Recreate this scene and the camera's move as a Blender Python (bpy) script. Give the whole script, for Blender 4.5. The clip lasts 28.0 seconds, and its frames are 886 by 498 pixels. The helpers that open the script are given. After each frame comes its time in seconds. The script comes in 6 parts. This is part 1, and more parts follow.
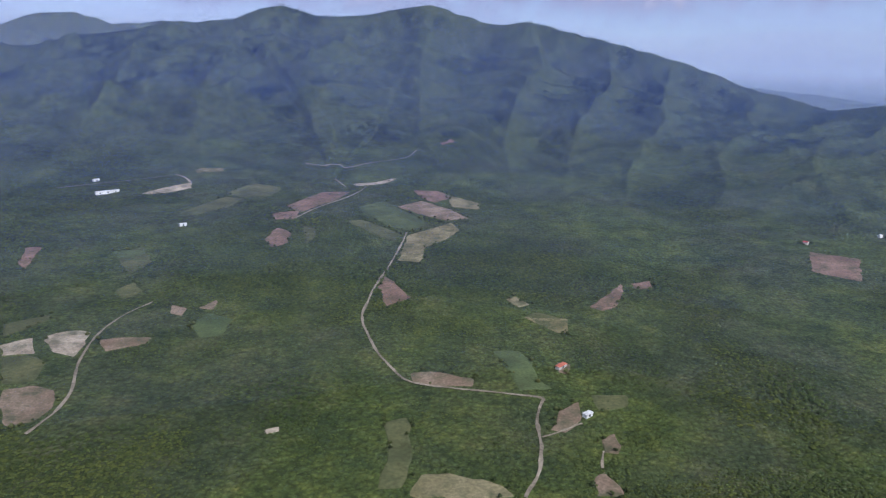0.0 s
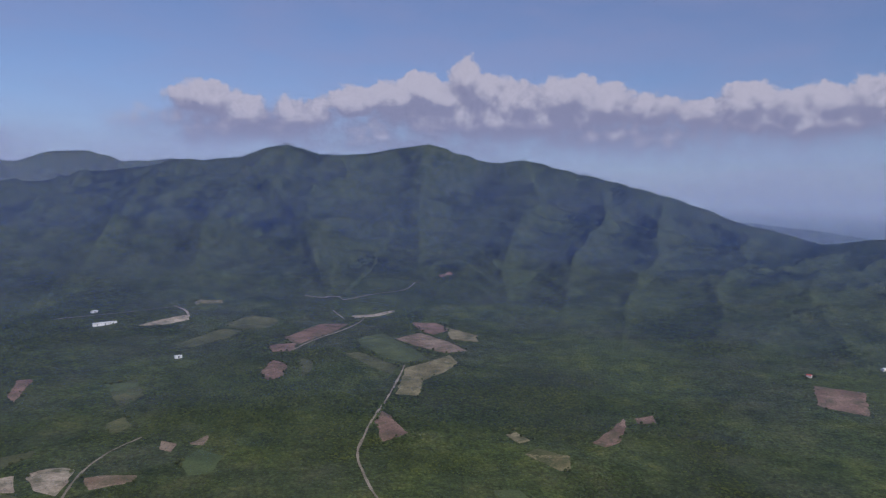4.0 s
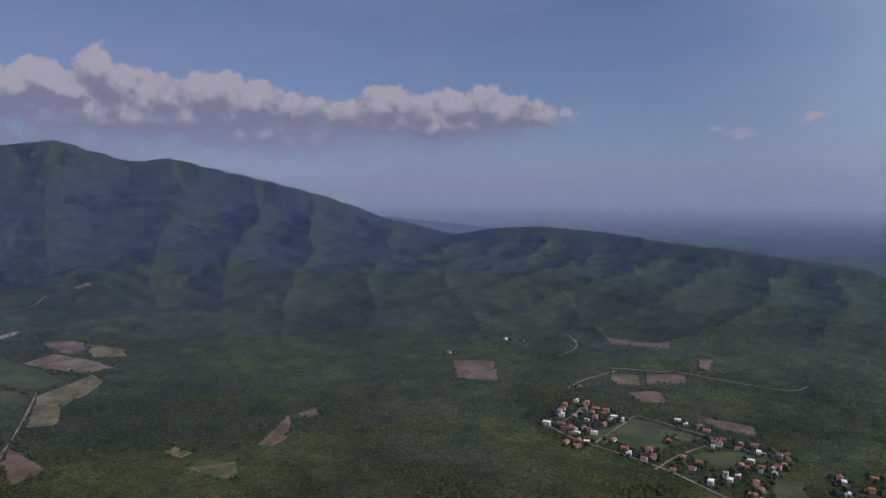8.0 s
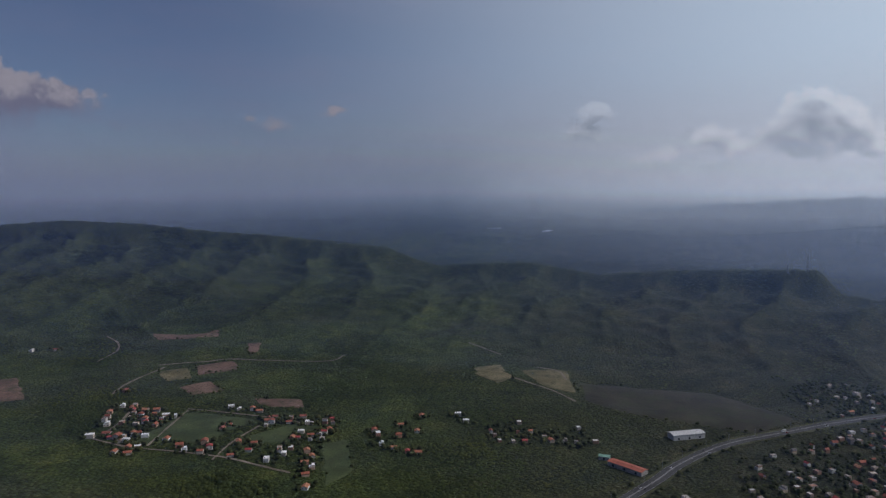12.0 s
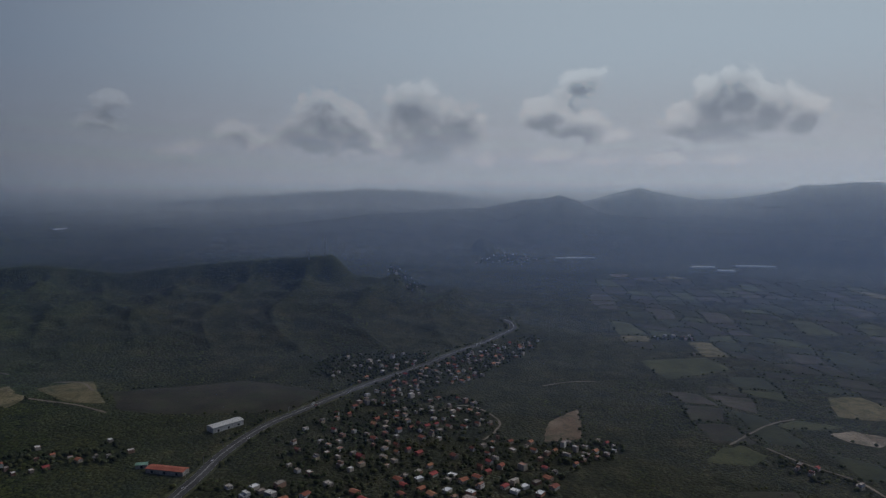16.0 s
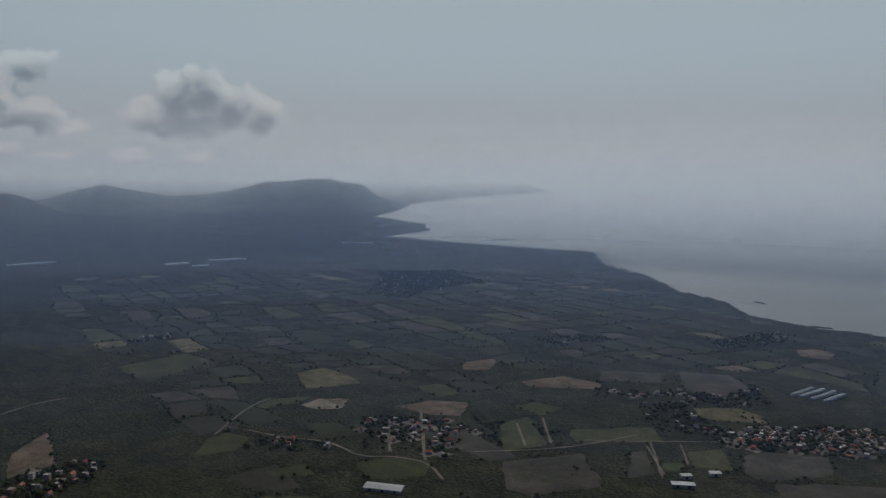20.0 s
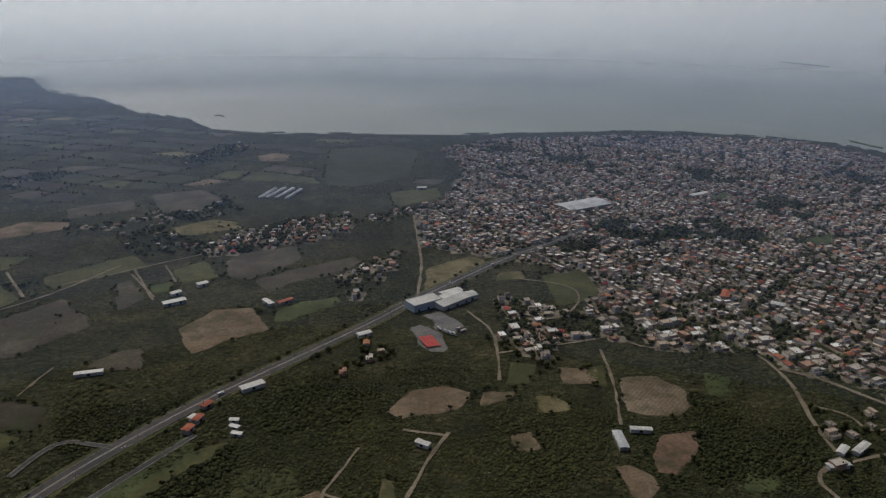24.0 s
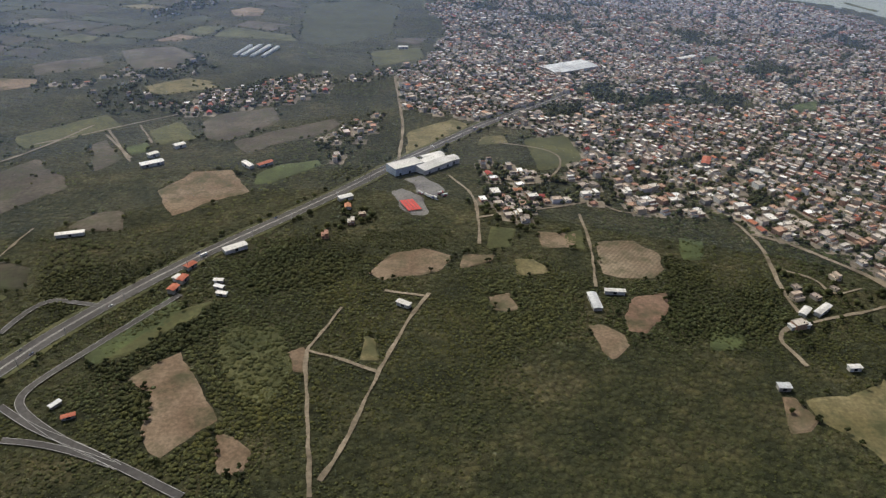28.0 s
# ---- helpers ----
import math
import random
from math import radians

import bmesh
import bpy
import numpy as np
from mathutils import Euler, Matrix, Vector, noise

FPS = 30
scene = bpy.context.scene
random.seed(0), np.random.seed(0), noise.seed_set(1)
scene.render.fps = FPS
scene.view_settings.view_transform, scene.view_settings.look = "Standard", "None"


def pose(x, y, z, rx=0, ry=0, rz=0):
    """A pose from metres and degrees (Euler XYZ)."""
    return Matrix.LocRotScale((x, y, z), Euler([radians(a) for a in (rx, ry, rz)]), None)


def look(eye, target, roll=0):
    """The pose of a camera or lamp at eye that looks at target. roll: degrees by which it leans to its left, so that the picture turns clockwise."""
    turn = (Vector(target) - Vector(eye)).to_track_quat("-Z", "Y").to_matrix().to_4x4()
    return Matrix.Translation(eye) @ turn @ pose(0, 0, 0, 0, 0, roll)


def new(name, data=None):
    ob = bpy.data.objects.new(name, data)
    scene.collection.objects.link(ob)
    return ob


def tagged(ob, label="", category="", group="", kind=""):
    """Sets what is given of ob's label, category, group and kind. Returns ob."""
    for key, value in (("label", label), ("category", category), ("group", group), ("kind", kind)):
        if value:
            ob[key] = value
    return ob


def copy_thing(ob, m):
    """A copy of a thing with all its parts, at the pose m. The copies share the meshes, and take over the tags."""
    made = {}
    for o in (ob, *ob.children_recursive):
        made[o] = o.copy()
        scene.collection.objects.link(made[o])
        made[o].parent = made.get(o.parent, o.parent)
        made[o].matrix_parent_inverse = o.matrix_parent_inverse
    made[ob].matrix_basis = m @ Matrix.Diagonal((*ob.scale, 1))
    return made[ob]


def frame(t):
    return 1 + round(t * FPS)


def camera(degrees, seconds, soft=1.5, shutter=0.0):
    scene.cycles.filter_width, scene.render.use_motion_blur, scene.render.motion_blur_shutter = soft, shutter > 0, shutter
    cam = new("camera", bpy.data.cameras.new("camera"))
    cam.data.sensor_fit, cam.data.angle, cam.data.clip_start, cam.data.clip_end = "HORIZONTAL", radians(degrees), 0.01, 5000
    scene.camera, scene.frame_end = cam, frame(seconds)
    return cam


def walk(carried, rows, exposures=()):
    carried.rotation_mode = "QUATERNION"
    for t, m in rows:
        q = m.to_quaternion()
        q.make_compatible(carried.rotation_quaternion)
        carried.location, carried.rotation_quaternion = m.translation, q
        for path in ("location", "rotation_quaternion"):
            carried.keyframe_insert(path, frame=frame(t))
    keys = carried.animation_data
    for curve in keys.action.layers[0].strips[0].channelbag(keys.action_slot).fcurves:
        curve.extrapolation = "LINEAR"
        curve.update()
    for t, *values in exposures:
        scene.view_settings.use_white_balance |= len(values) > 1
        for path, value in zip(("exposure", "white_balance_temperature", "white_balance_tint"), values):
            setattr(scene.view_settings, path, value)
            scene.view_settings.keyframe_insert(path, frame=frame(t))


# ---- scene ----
EYE = (0.0, 0.0, 500.0)  # a drone that hovers and turns, 500 m over the lake
cam = camera(62.6, 28.0, soft=1.3)
PATH = [  # seconds, yaw, pitch, roll
    (0.0, -0.00, -14.82, 1.31),
    (0.5, -0.01, -13.56, 1.30),
    (1.0, 1.49, -12.34, 1.27),
    (1.5, 4.63, -11.14, 1.51),
    (2.0, 5.20, -9.86, 1.59),
    (2.5, 4.47, -8.41, 1.61),
    (4.5, -2.39, -3.97, 1.25),
    (5.0, -5.64, -3.95, 1.14),
    (5.5, -8.96, -3.96, 1.00),
    (6.0, -11.44, -4.00, 0.91),
    (6.5, -14.34, -4.03, 0.80),
    (7.0, -18.37, -4.06, 0.63),
    (7.5, -22.40, -4.12, 0.48),
    (8.0, -26.59, -4.19, 0.30),
    (8.5, -30.87, -4.30, 0.13),
    (9.0, -35.32, -4.40, -0.01),
    (9.5, -39.69, -4.52, -0.16),
    (10.0, -43.97, -4.64, -0.23),
    (10.5, -47.71, -4.76, -0.31),
    (11.0, -51.84, -4.89, -0.36),
    (11.5, -56.61, -5.01, -0.46),
    (12.0, -61.49, -5.12, -0.42),
    (12.5, -66.14, -5.24, -0.48),
    (14.5, -82.51, -5.67, -0.23),
    (15.0, -87.29, -5.71, -0.21),
    (15.5, -92.45, -5.79, -0.16),
    (16.0, -97.46, -5.84, -0.12),
    (16.5, -102.43, -5.87, -0.07),
    (17.0, -107.38, -5.93, 0.04),
    (17.5, -112.40, -5.95, 0.09),
    (18.0, -117.45, -5.98, 0.12),
    (18.5, -122.47, -5.98, 0.23),
    (19.0, -127.41, -5.98, 0.25),
    (19.5, -132.20, -6.00, 0.38),
    (20.0, -137.41, -5.99, 0.49),
    (20.5, -143.45, -5.98, 0.54),
    (21.0, -150.23, -5.93, 0.53),
    (21.5, -157.25, -5.91, 0.48),
    (22.0, -163.51, -6.22, 0.51),
    (22.5, -169.44, -8.19, 0.53),
    (24.5, -180.17, -21.73, 0.92),
    (25.0, -182.39, -21.97, 1.03),
    (25.5, -184.35, -22.82, 1.11),
    (26.0, -184.56, -23.08, 1.25),
    (26.5, -184.46, -23.01, 1.39),
    (27.0, -182.63, -22.96, 1.58),
    (27.5, -181.22, -24.66, 1.81),
    (28.0, -180.28, -30.36, 2.08),
]
EXPOSURES = [(0.0, 0.3, 5850, 18), (2.5, -0.1, 6000, 19), (4.5, -0.35, 6000, 20), (8.0, -0.65, 6200, 20), (12.0, -1.15, 6300, 19), (15.0, -1.7, 6400, 17), (18.0, -1.85, 6450, 14), (20.0, -1.8, 6600, 13), (22.0, -1.95, 6900, 12), (22.5, -1.9, 7000, 12), (24.5, -1.0, 7250, 14), (25.2, -0.9, 7250, 14), (26.0, -0.4, 7300, 14), (27.0, -0.35, 7300, 14), (28.0, -0.05, 7450, 13)]
walk(cam, [(t, pose(*EYE, 0, 0, yaw) @ pose(0, 0, 0, 90 + pitch) @ pose(0, 0, 0, 0, 0, roll)) for t, yaw, pitch, roll in PATH], EXPOSURES)

# ---------------------------------------------------------------- sky, sun
SUN_AZ, SUN_EL = 152.0, 43.0  # degrees clockwise from +y, and up: over the lake


# clouds as puffs: degrees clockwise from +y, degrees up, half width, half height, how thick
CLOUD_BANK = [(-4.0, 3.6, 17.0, 2.4, 0.85), (13.0, 4.2, 14.0, 2.2, 0.85), (-18.7, 6.4, 2.46, 1.25), (-15.7, 5.3, 3.31, 1.33), (-11.0, 5.3, 3.76, 1.35), (-7.3, 6.4, 1.77, 1.18), (-4.1, 7.0, 2.11, 1.46), (-1.9, 7.7, 1.57, 1.24), (-0.4, 7.2, 1.67, 1.17), (1.5, 8.9, 1.43, 1.43), (2.8, 7.6, 2.13, 1.62), (5.4, 6.9, 3.24, 1.81), (9.1, 7.2, 2.61, 1.65), (12.2, 6.8, 2.18, 1.48), (15.3, 6.3, 2.17, 1.39), (18.5, 6.0, 2.15, 1.2), (22.2, 6.6, 2.36, 1.51), (24.9, 6.4, 2.06, 1.32), (27.2, 6.6, 2.1, 1.37), (29.6, 6.9, 1.81, 1.41), (31.9, 6.2, 2.1, 1.38), (34.2, 5.9, 1.33, 1.41), (-14.7, 4.4, 9.61, 1.71), (4.1, 5.4, 14.25, 2.5), (25.8, 5.4, 10.26, 1.89), (37.6, 4.3, 1.06, 0.46, 0.6), (37.9, 4.1, 1.22, 0.52, 0.6), (48.4, 4.4, 1.92, 0.74, 0.65), (47.1, 5.0, 0.7, 0.52, 0.7), (53.2, 5.7, 1.62, 0.68, 0.65), (45.7, 3.2, 1.23, 0.44, 0.5), (-34.2, 2.5, 5.34, 1.67), (-41.1, 1.4, 4.61, 1.44)]
SCATTERED_CLOUDS = [(73.5, 5.3, 2.06, 1.07, 0.62), (72.6, 3.7, 2.05, 1.07, 0.62), (77.5, 2.0, 2.65, 0.94, 0.62), (81.7, 3.2, 1.91, 1.04, 0.72), (83.6, 2.4, 2.19, 0.88, 0.62), (88.2, 4.4, 2.01, 1.66), (87.4, 3.1, 2.55, 1.41), (90.1, 3.7, 1.66, 1.22), (91.5, 2.6, 1.92, 0.96, 0.8), (95.3, 5.6, 1.96, 1.54), (96.3, 3.7, 3.33, 2.22), (98.8, 4.0, 1.76, 1.51), (95.7, 2.2, 2.37, 1.03), (100.8, 1.2, 1.17, 0.5, 0.72), (105.4, 4.6, 1.97, 1.1), (107.7, 3.9, 2.3, 1.0), (109.9, 2.9, 2.09, 0.56, 0.82), (106.1, 1.5, 2.17, 0.67, 0.8), (109.4, 0.9, 1.7, 0.34, 0.72), (108.0, 7.2, 2.08, 0.98, 0.72), (117.7, 5.5, 1.48, 1.57), (119.3, 6.0, 1.82, 1.56), (118.1, 4.3, 2.62, 1.49), (121.2, 4.9, 2.52, 1.56), (123.4, 4.3, 1.82, 1.3), (115.4, 3.7, 2.01, 1.14, 0.85), (117.7, 2.8, 2.9, 0.57, 0.82), (114.0, 1.1, 1.49, 0.62, 0.72), (118.5, 1.0, 1.5, 0.57, 0.72), (107.7, 6.3, 1.86, 0.84, 0.72)]


def build_sky():
    world = bpy.data.worlds.new("sky")
    scene.world = world
    world.use_nodes = True
    nt = world.node_tree
    nt.nodes.clear()

    def node(kind, **values):
        n = nt.nodes.new(kind)
        for key, value in values.items():
            setattr(n, key, value)
        return n

    def link(source, target):
        if hasattr(source, "is_output"):
            nt.links.new(source, target)
        else:
            target.default_value = source
        return target

    def calc(how, a, b=0.0, c=0.0):
        n = node("ShaderNodeMath", operation=how)
        for value, socket in zip((a, b, c), n.inputs):
            link(value, socket)
        return n.outputs[0]

    def vec(how, a, b=(0, 0, 0)):
        n = node("ShaderNodeVectorMath", operation=how)
        link(a, n.inputs[0]), link(b, n.inputs[1])
        return n.outputs["Value"] if how in ("LENGTH", "DOT_PRODUCT") else n.outputs["Vector"]

    def noise_of(at, scale, detail, roughness=0.55):
        n = node("ShaderNodeTexNoise")
        link(at, n.inputs["Vector"])
        n.inputs["Scale"].default_value, n.inputs["Detail"].default_value, n.inputs["Roughness"].default_value = scale, detail, roughness
        return n

    def smooth(value, low, high, to_low=0.0, to_high=1.0):
        n = node("ShaderNodeMapRange", interpolation_type="SMOOTHSTEP")
        for v, socket in zip((value, low, high, to_low, to_high), n.inputs):
            link(v, socket)
        return n.outputs[0]

    def mixed(fac, a, b):
        n = node("ShaderNodeMix", data_type="RGBA")
        link(fac, n.inputs["Factor"])
        for value, socket in ((a, n.inputs[6]), (b, n.inputs[7])):
            link((*value, 1) if isinstance(value, tuple) else value, socket)
        return n.outputs[2]

    sky = node("ShaderNodeTexSky", sky_type="NISHITA", sun_disc=False)
    sky.sun_elevation, sky.sun_rotation = radians(SUN_EL), radians(SUN_AZ)
    sky.altitude, sky.air_density, sky.dust_density, sky.ozone_density = 1500, 1.1, 1.8, 6.0
    ahead = node("ShaderNodeTexCoord").outputs["Generated"]
    level = node("ShaderNodeVectorMath", operation="MAXIMUM")
    link(ahead, level.inputs[0])
    level.inputs[1].default_value = (-1, -1, 0.004)
    link(level.outputs[0], sky.inputs["Vector"])
    flow = noise_of(ahead, 9.0, 5).outputs["Color"]
    puff = noise_of(ahead, 38.0, 5, 0.5)
    bent = vec("ADD", ahead, vec("MULTIPLY", vec("SUBTRACT", flow, (0.5, 0.5, 0.5)), (0.035, 0.035, 0.03)))
    bent = vec("ADD", bent, vec("MULTIPLY", vec("SUBTRACT", puff.outputs["Color"], (0.5, 0.5, 0.5)), (0.022, 0.022, 0.018)))

    def z_of(v):
        n = node("ShaderNodeSeparateXYZ")
        link(v, n.inputs[0])
        return n.outputs["Z"]

    def puffs(at, blobs):
        """How deep in a cloud: 1 at its heart, 0 at its rim."""
        deep = None
        for az, el, w, h, *thick in blobs:
            a, e = radians(az), radians(el)
            off = vec("SUBTRACT", at, (math.sin(a) * math.cos(e), math.cos(a) * math.cos(e), math.sin(e)))
            turn = node("ShaderNodeVectorRotate", rotation_type="Z_AXIS")
            link(off, turn.inputs["Vector"]), link(a, turn.inputs["Angle"])
            local = vec("MULTIPLY", turn.outputs[0], (0.87 / radians(w), 0.87 / radians(w), 0.87 / radians(h)))
            here = calc("MULTIPLY_ADD", vec("LENGTH", local), -1.0, thick[0] if thick else 1.0)
            deep = here if deep is None else calc("SMOOTH_MAX", deep, here, 0.25)
        return deep

    up = z_of(ahead)
    above = vec("ADD", bent, (0.0, 0.0, 0.016))
    bank, bank_above, loose, loose_above = puffs(bent, CLOUD_BANK), puffs(above, CLOUD_BANK), puffs(bent, SCATTERED_CLOUDS), puffs(above, SCATTERED_CLOUDS)
    fluff = calc("SUBTRACT", noise_of(ahead, 40.0, 7, 0.62).outputs["Fac"], 0.5)
    veil = noise_of(vec("MULTIPLY", ahead, (1.0, 1.0, 3.5)), 2.6, 6, 0.6).outputs["Fac"]
    # haze brightens the sky towards the sun
    a, e = radians(SUN_AZ - 12), radians(18)
    glow = smooth(vec("DOT_PRODUCT", ahead, (math.sin(a) * math.cos(e), math.cos(a) * math.cos(e), math.sin(e))), -0.1, 1.0)
    colour = mixed(calc("MULTIPLY", smooth(veil, 0.3, 0.75, 0.25, 0.8), 0.7), sky.outputs["Color"], VEIL)
    warm = mixed(smooth(calc("ADD", up, calc("MULTIPLY", veil, 0.05)), 0.02, 0.2), SUN_HAZE_LOW, SUN_HAZE)
    colour = mixed(calc("MULTIPLY", glow, 0.92), colour, warm)
    # bank over the mountains, lit from behind the camera: bright heads, grey foot that melts into the haze
    head = calc("ADD", calc("MULTIPLY", fluff, 2.4), calc("ADD", calc("MULTIPLY", calc("SUBTRACT", bank, bank_above), 1.0), calc("MULTIPLY", calc("SUBTRACT", up, 0.105), 7.0)))
    tone = mixed(smooth(head, -0.15, 0.75), CLOUD_FOOT, CLOUD_HEAD)
    body = calc("ADD", bank, calc("MULTIPLY", fluff, 1.1))
    soft = smooth(up, 0.065, 0.125, 0.85, 0.2)
    cover_share = calc("MULTIPLY", smooth(body, -0.05, soft), smooth(up, 0.025, 0.09, 0.6, 0.92))
    colour = mixed(cover_share, colour, tone)
    # loose clouds before the sun: bright rims and heads, dark hearts and feet
    core = calc("ADD", calc("ADD", loose, 0.1), calc("MULTIPLY", fluff, 1.5))
    dark = calc("ADD", calc("MULTIPLY", fluff, 1.9), calc("ADD", calc("MULTIPLY", calc("SUBTRACT", loose, loose_above), 1.2), calc("MULTIPLY_ADD", loose, -0.9, 0.08)))
    tone = mixed(smooth(dark, -0.75, 0.6), CLOUD_HEART, CLOUD_RIM)
    shaded = node("ShaderNodeMix", data_type="RGBA", blend_type="MULTIPLY")
    shaded.inputs["Factor"].default_value = 1.0
    link(colour, shaded.inputs[6]), link(tone, shaded.inputs[7])
    colour = mixed(calc("MULTIPLY", smooth(core, 0.0, 0.3), 0.95), colour, shaded.outputs[2])
    bg, out = node("ShaderNodeBackground"), node("ShaderNodeOutputWorld")
    bg.inputs["Strength"].default_value = 0.1
    link(colour, bg.inputs["Color"])
    nt.links.new(bg.outputs["Background"], out.inputs["Surface"])


VEIL, CLOUD_FOOT, CLOUD_HEAD = (3.5, 3.6, 5.2), (2.9, 2.95, 3.9), (5.7, 5.5, 5.9)
CLOUD_RIM, CLOUD_HEART = (1.3, 1.24, 1.18), (0.55, 0.57, 0.61)
SUN_HAZE, SUN_HAZE_LOW = (12.2, 15.0, 16.4), (11.9, 12.0, 11.8)
build_sky()
sun_light = bpy.data.lights.new("sun", "SUN")
sun_light.energy, sun_light.angle, sun_light.color = 4.2, radians(0.6), (1.0, 0.95, 0.87)
new("sun", sun_light).matrix_world = look((0, 0, 0), (-math.sin(radians(SUN_AZ)) * math.cos(radians(SUN_EL)), -math.cos(radians(SUN_AZ)) * math.cos(radians(SUN_EL)), -math.sin(radians(SUN_EL))))

# ---------------------------------------------------------------- materials


def start_material(name, roughness=0.9):
    mat = bpy.data.materials.new(name)
    mat.use_nodes = True
    nt = mat.node_tree
    bsdf = nt.nodes["Principled BSDF"]
    bsdf.inputs["Roughness"].default_value = roughness
    bsdf.inputs["Specular IOR Level"].default_value = 0.2
    return mat, nt, bsdf


def ramp_node(nt, source, stops):
    node = nt.nodes.new("ShaderNodeValToRGB")
    el = node.color_ramp.elements
    el.remove(el[-1])
    el[0].position, el[0].color = stops[0][0], (*stops[0][1][:3], 1)
    for at, colour in stops[1:]:
        el.new(at).color = (*colour[:3], 1)
    nt.links.new(source, node.inputs["Fac"])
    return node.outputs["Color"]


def noise_node(nt, coords, scale, detail=4, rough_=0.55):
    node = nt.nodes.new("ShaderNodeTexNoise")
    node.inputs["Scale"].default_value, node.inputs["Detail"].default_value, node.inputs["Roughness"].default_value = scale, detail, rough_
    nt.links.new(coords, node.inputs["Vector"])
    return node.outputs["Fac"]


def place_node(nt):
    return nt.nodes.new("ShaderNodeNewGeometry").outputs["Position"]


def mix_node(nt, fac, a, b, kind="MIX"):
    node = nt.nodes.new("ShaderNodeMix")
    node.data_type, node.blend_type = "RGBA", kind
    for value, socket in ((fac, node.inputs["Factor"]), (a, node.inputs[6]), (b, node.inputs[7])):
        if isinstance(value, (int, float)):
            socket.default_value = value
        elif isinstance(value, tuple):
            socket.default_value = (*value, 1)
        else:
            nt.links.new(value, socket)
    return node.outputs[2]


def bump_node(nt, bsdf, source, distance, strength=0.6):
    node = nt.nodes.new("ShaderNodeBump")
    node.inputs["Distance"].default_value, node.inputs["Strength"].default_value = distance, strength
    nt.links.new(source, node.inputs["Height"])
    nt.links.new(node.outputs["Normal"], bsdf.inputs["Normal"])


def two_scale(name, dark, light, coarse, fine, roughness=0.9, relief=0.0, low=0.35, high=0.65):
    """A surface that varies between two colours at a coarse and a fine scale (cells a metre)."""
    mat, nt, bsdf = start_material(name, roughness)
    where = place_node(nt)
    big, small = noise_node(nt, where, coarse), noise_node(nt, where, fine)
    a = ramp_node(nt, big, [(low, dark), (high, light)])
    b = ramp_node(nt, small, [(0.3, (0.6, 0.6, 0.6)), (0.7, (1.15, 1.15, 1.15))])
    nt.links.new(mix_node(nt, 1.0, a, b, "MULTIPLY"), bsdf.inputs["Base Color"])
    if relief:
        bump_node(nt, bsdf, small, relief)
    return mat


def fade_to_sky(nt, bsdf, stops):
    """Imitates haze: fades a surface to clear by how far out it lies (metres, share), so the sky behind shows."""
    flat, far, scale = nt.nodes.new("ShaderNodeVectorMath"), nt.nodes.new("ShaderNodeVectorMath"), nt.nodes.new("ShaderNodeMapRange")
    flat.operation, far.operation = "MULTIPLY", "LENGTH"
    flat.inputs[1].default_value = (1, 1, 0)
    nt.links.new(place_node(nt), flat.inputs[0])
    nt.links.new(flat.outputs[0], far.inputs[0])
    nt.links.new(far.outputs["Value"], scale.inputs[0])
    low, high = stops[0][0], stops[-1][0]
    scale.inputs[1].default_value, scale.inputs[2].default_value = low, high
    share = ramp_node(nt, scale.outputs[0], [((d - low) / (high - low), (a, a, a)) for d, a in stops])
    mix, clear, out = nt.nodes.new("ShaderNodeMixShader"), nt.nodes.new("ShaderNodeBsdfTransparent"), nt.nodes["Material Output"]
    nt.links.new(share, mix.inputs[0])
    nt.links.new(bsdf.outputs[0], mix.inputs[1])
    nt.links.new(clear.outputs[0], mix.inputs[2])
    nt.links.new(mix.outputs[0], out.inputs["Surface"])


# haze over far land: the share faded to clear at each distance
HAZE_FADE = [(4760, 0.0), (4800, 0.15), (4825, 0.45), (4840, 0.8), (4850, 1.0)]


def crown_nodes(nt, where, scale):
    """Crowns of bushes or trees side by side: how far from a crown's middle, and a chance for each crown."""
    cells = nt.nodes.new("ShaderNodeTexVoronoi")
    cells.inputs["Scale"].default_value = scale
    nt.links.new(where, cells.inputs["Vector"])
    return cells.outputs["Distance"], cells.outputs["Color"]


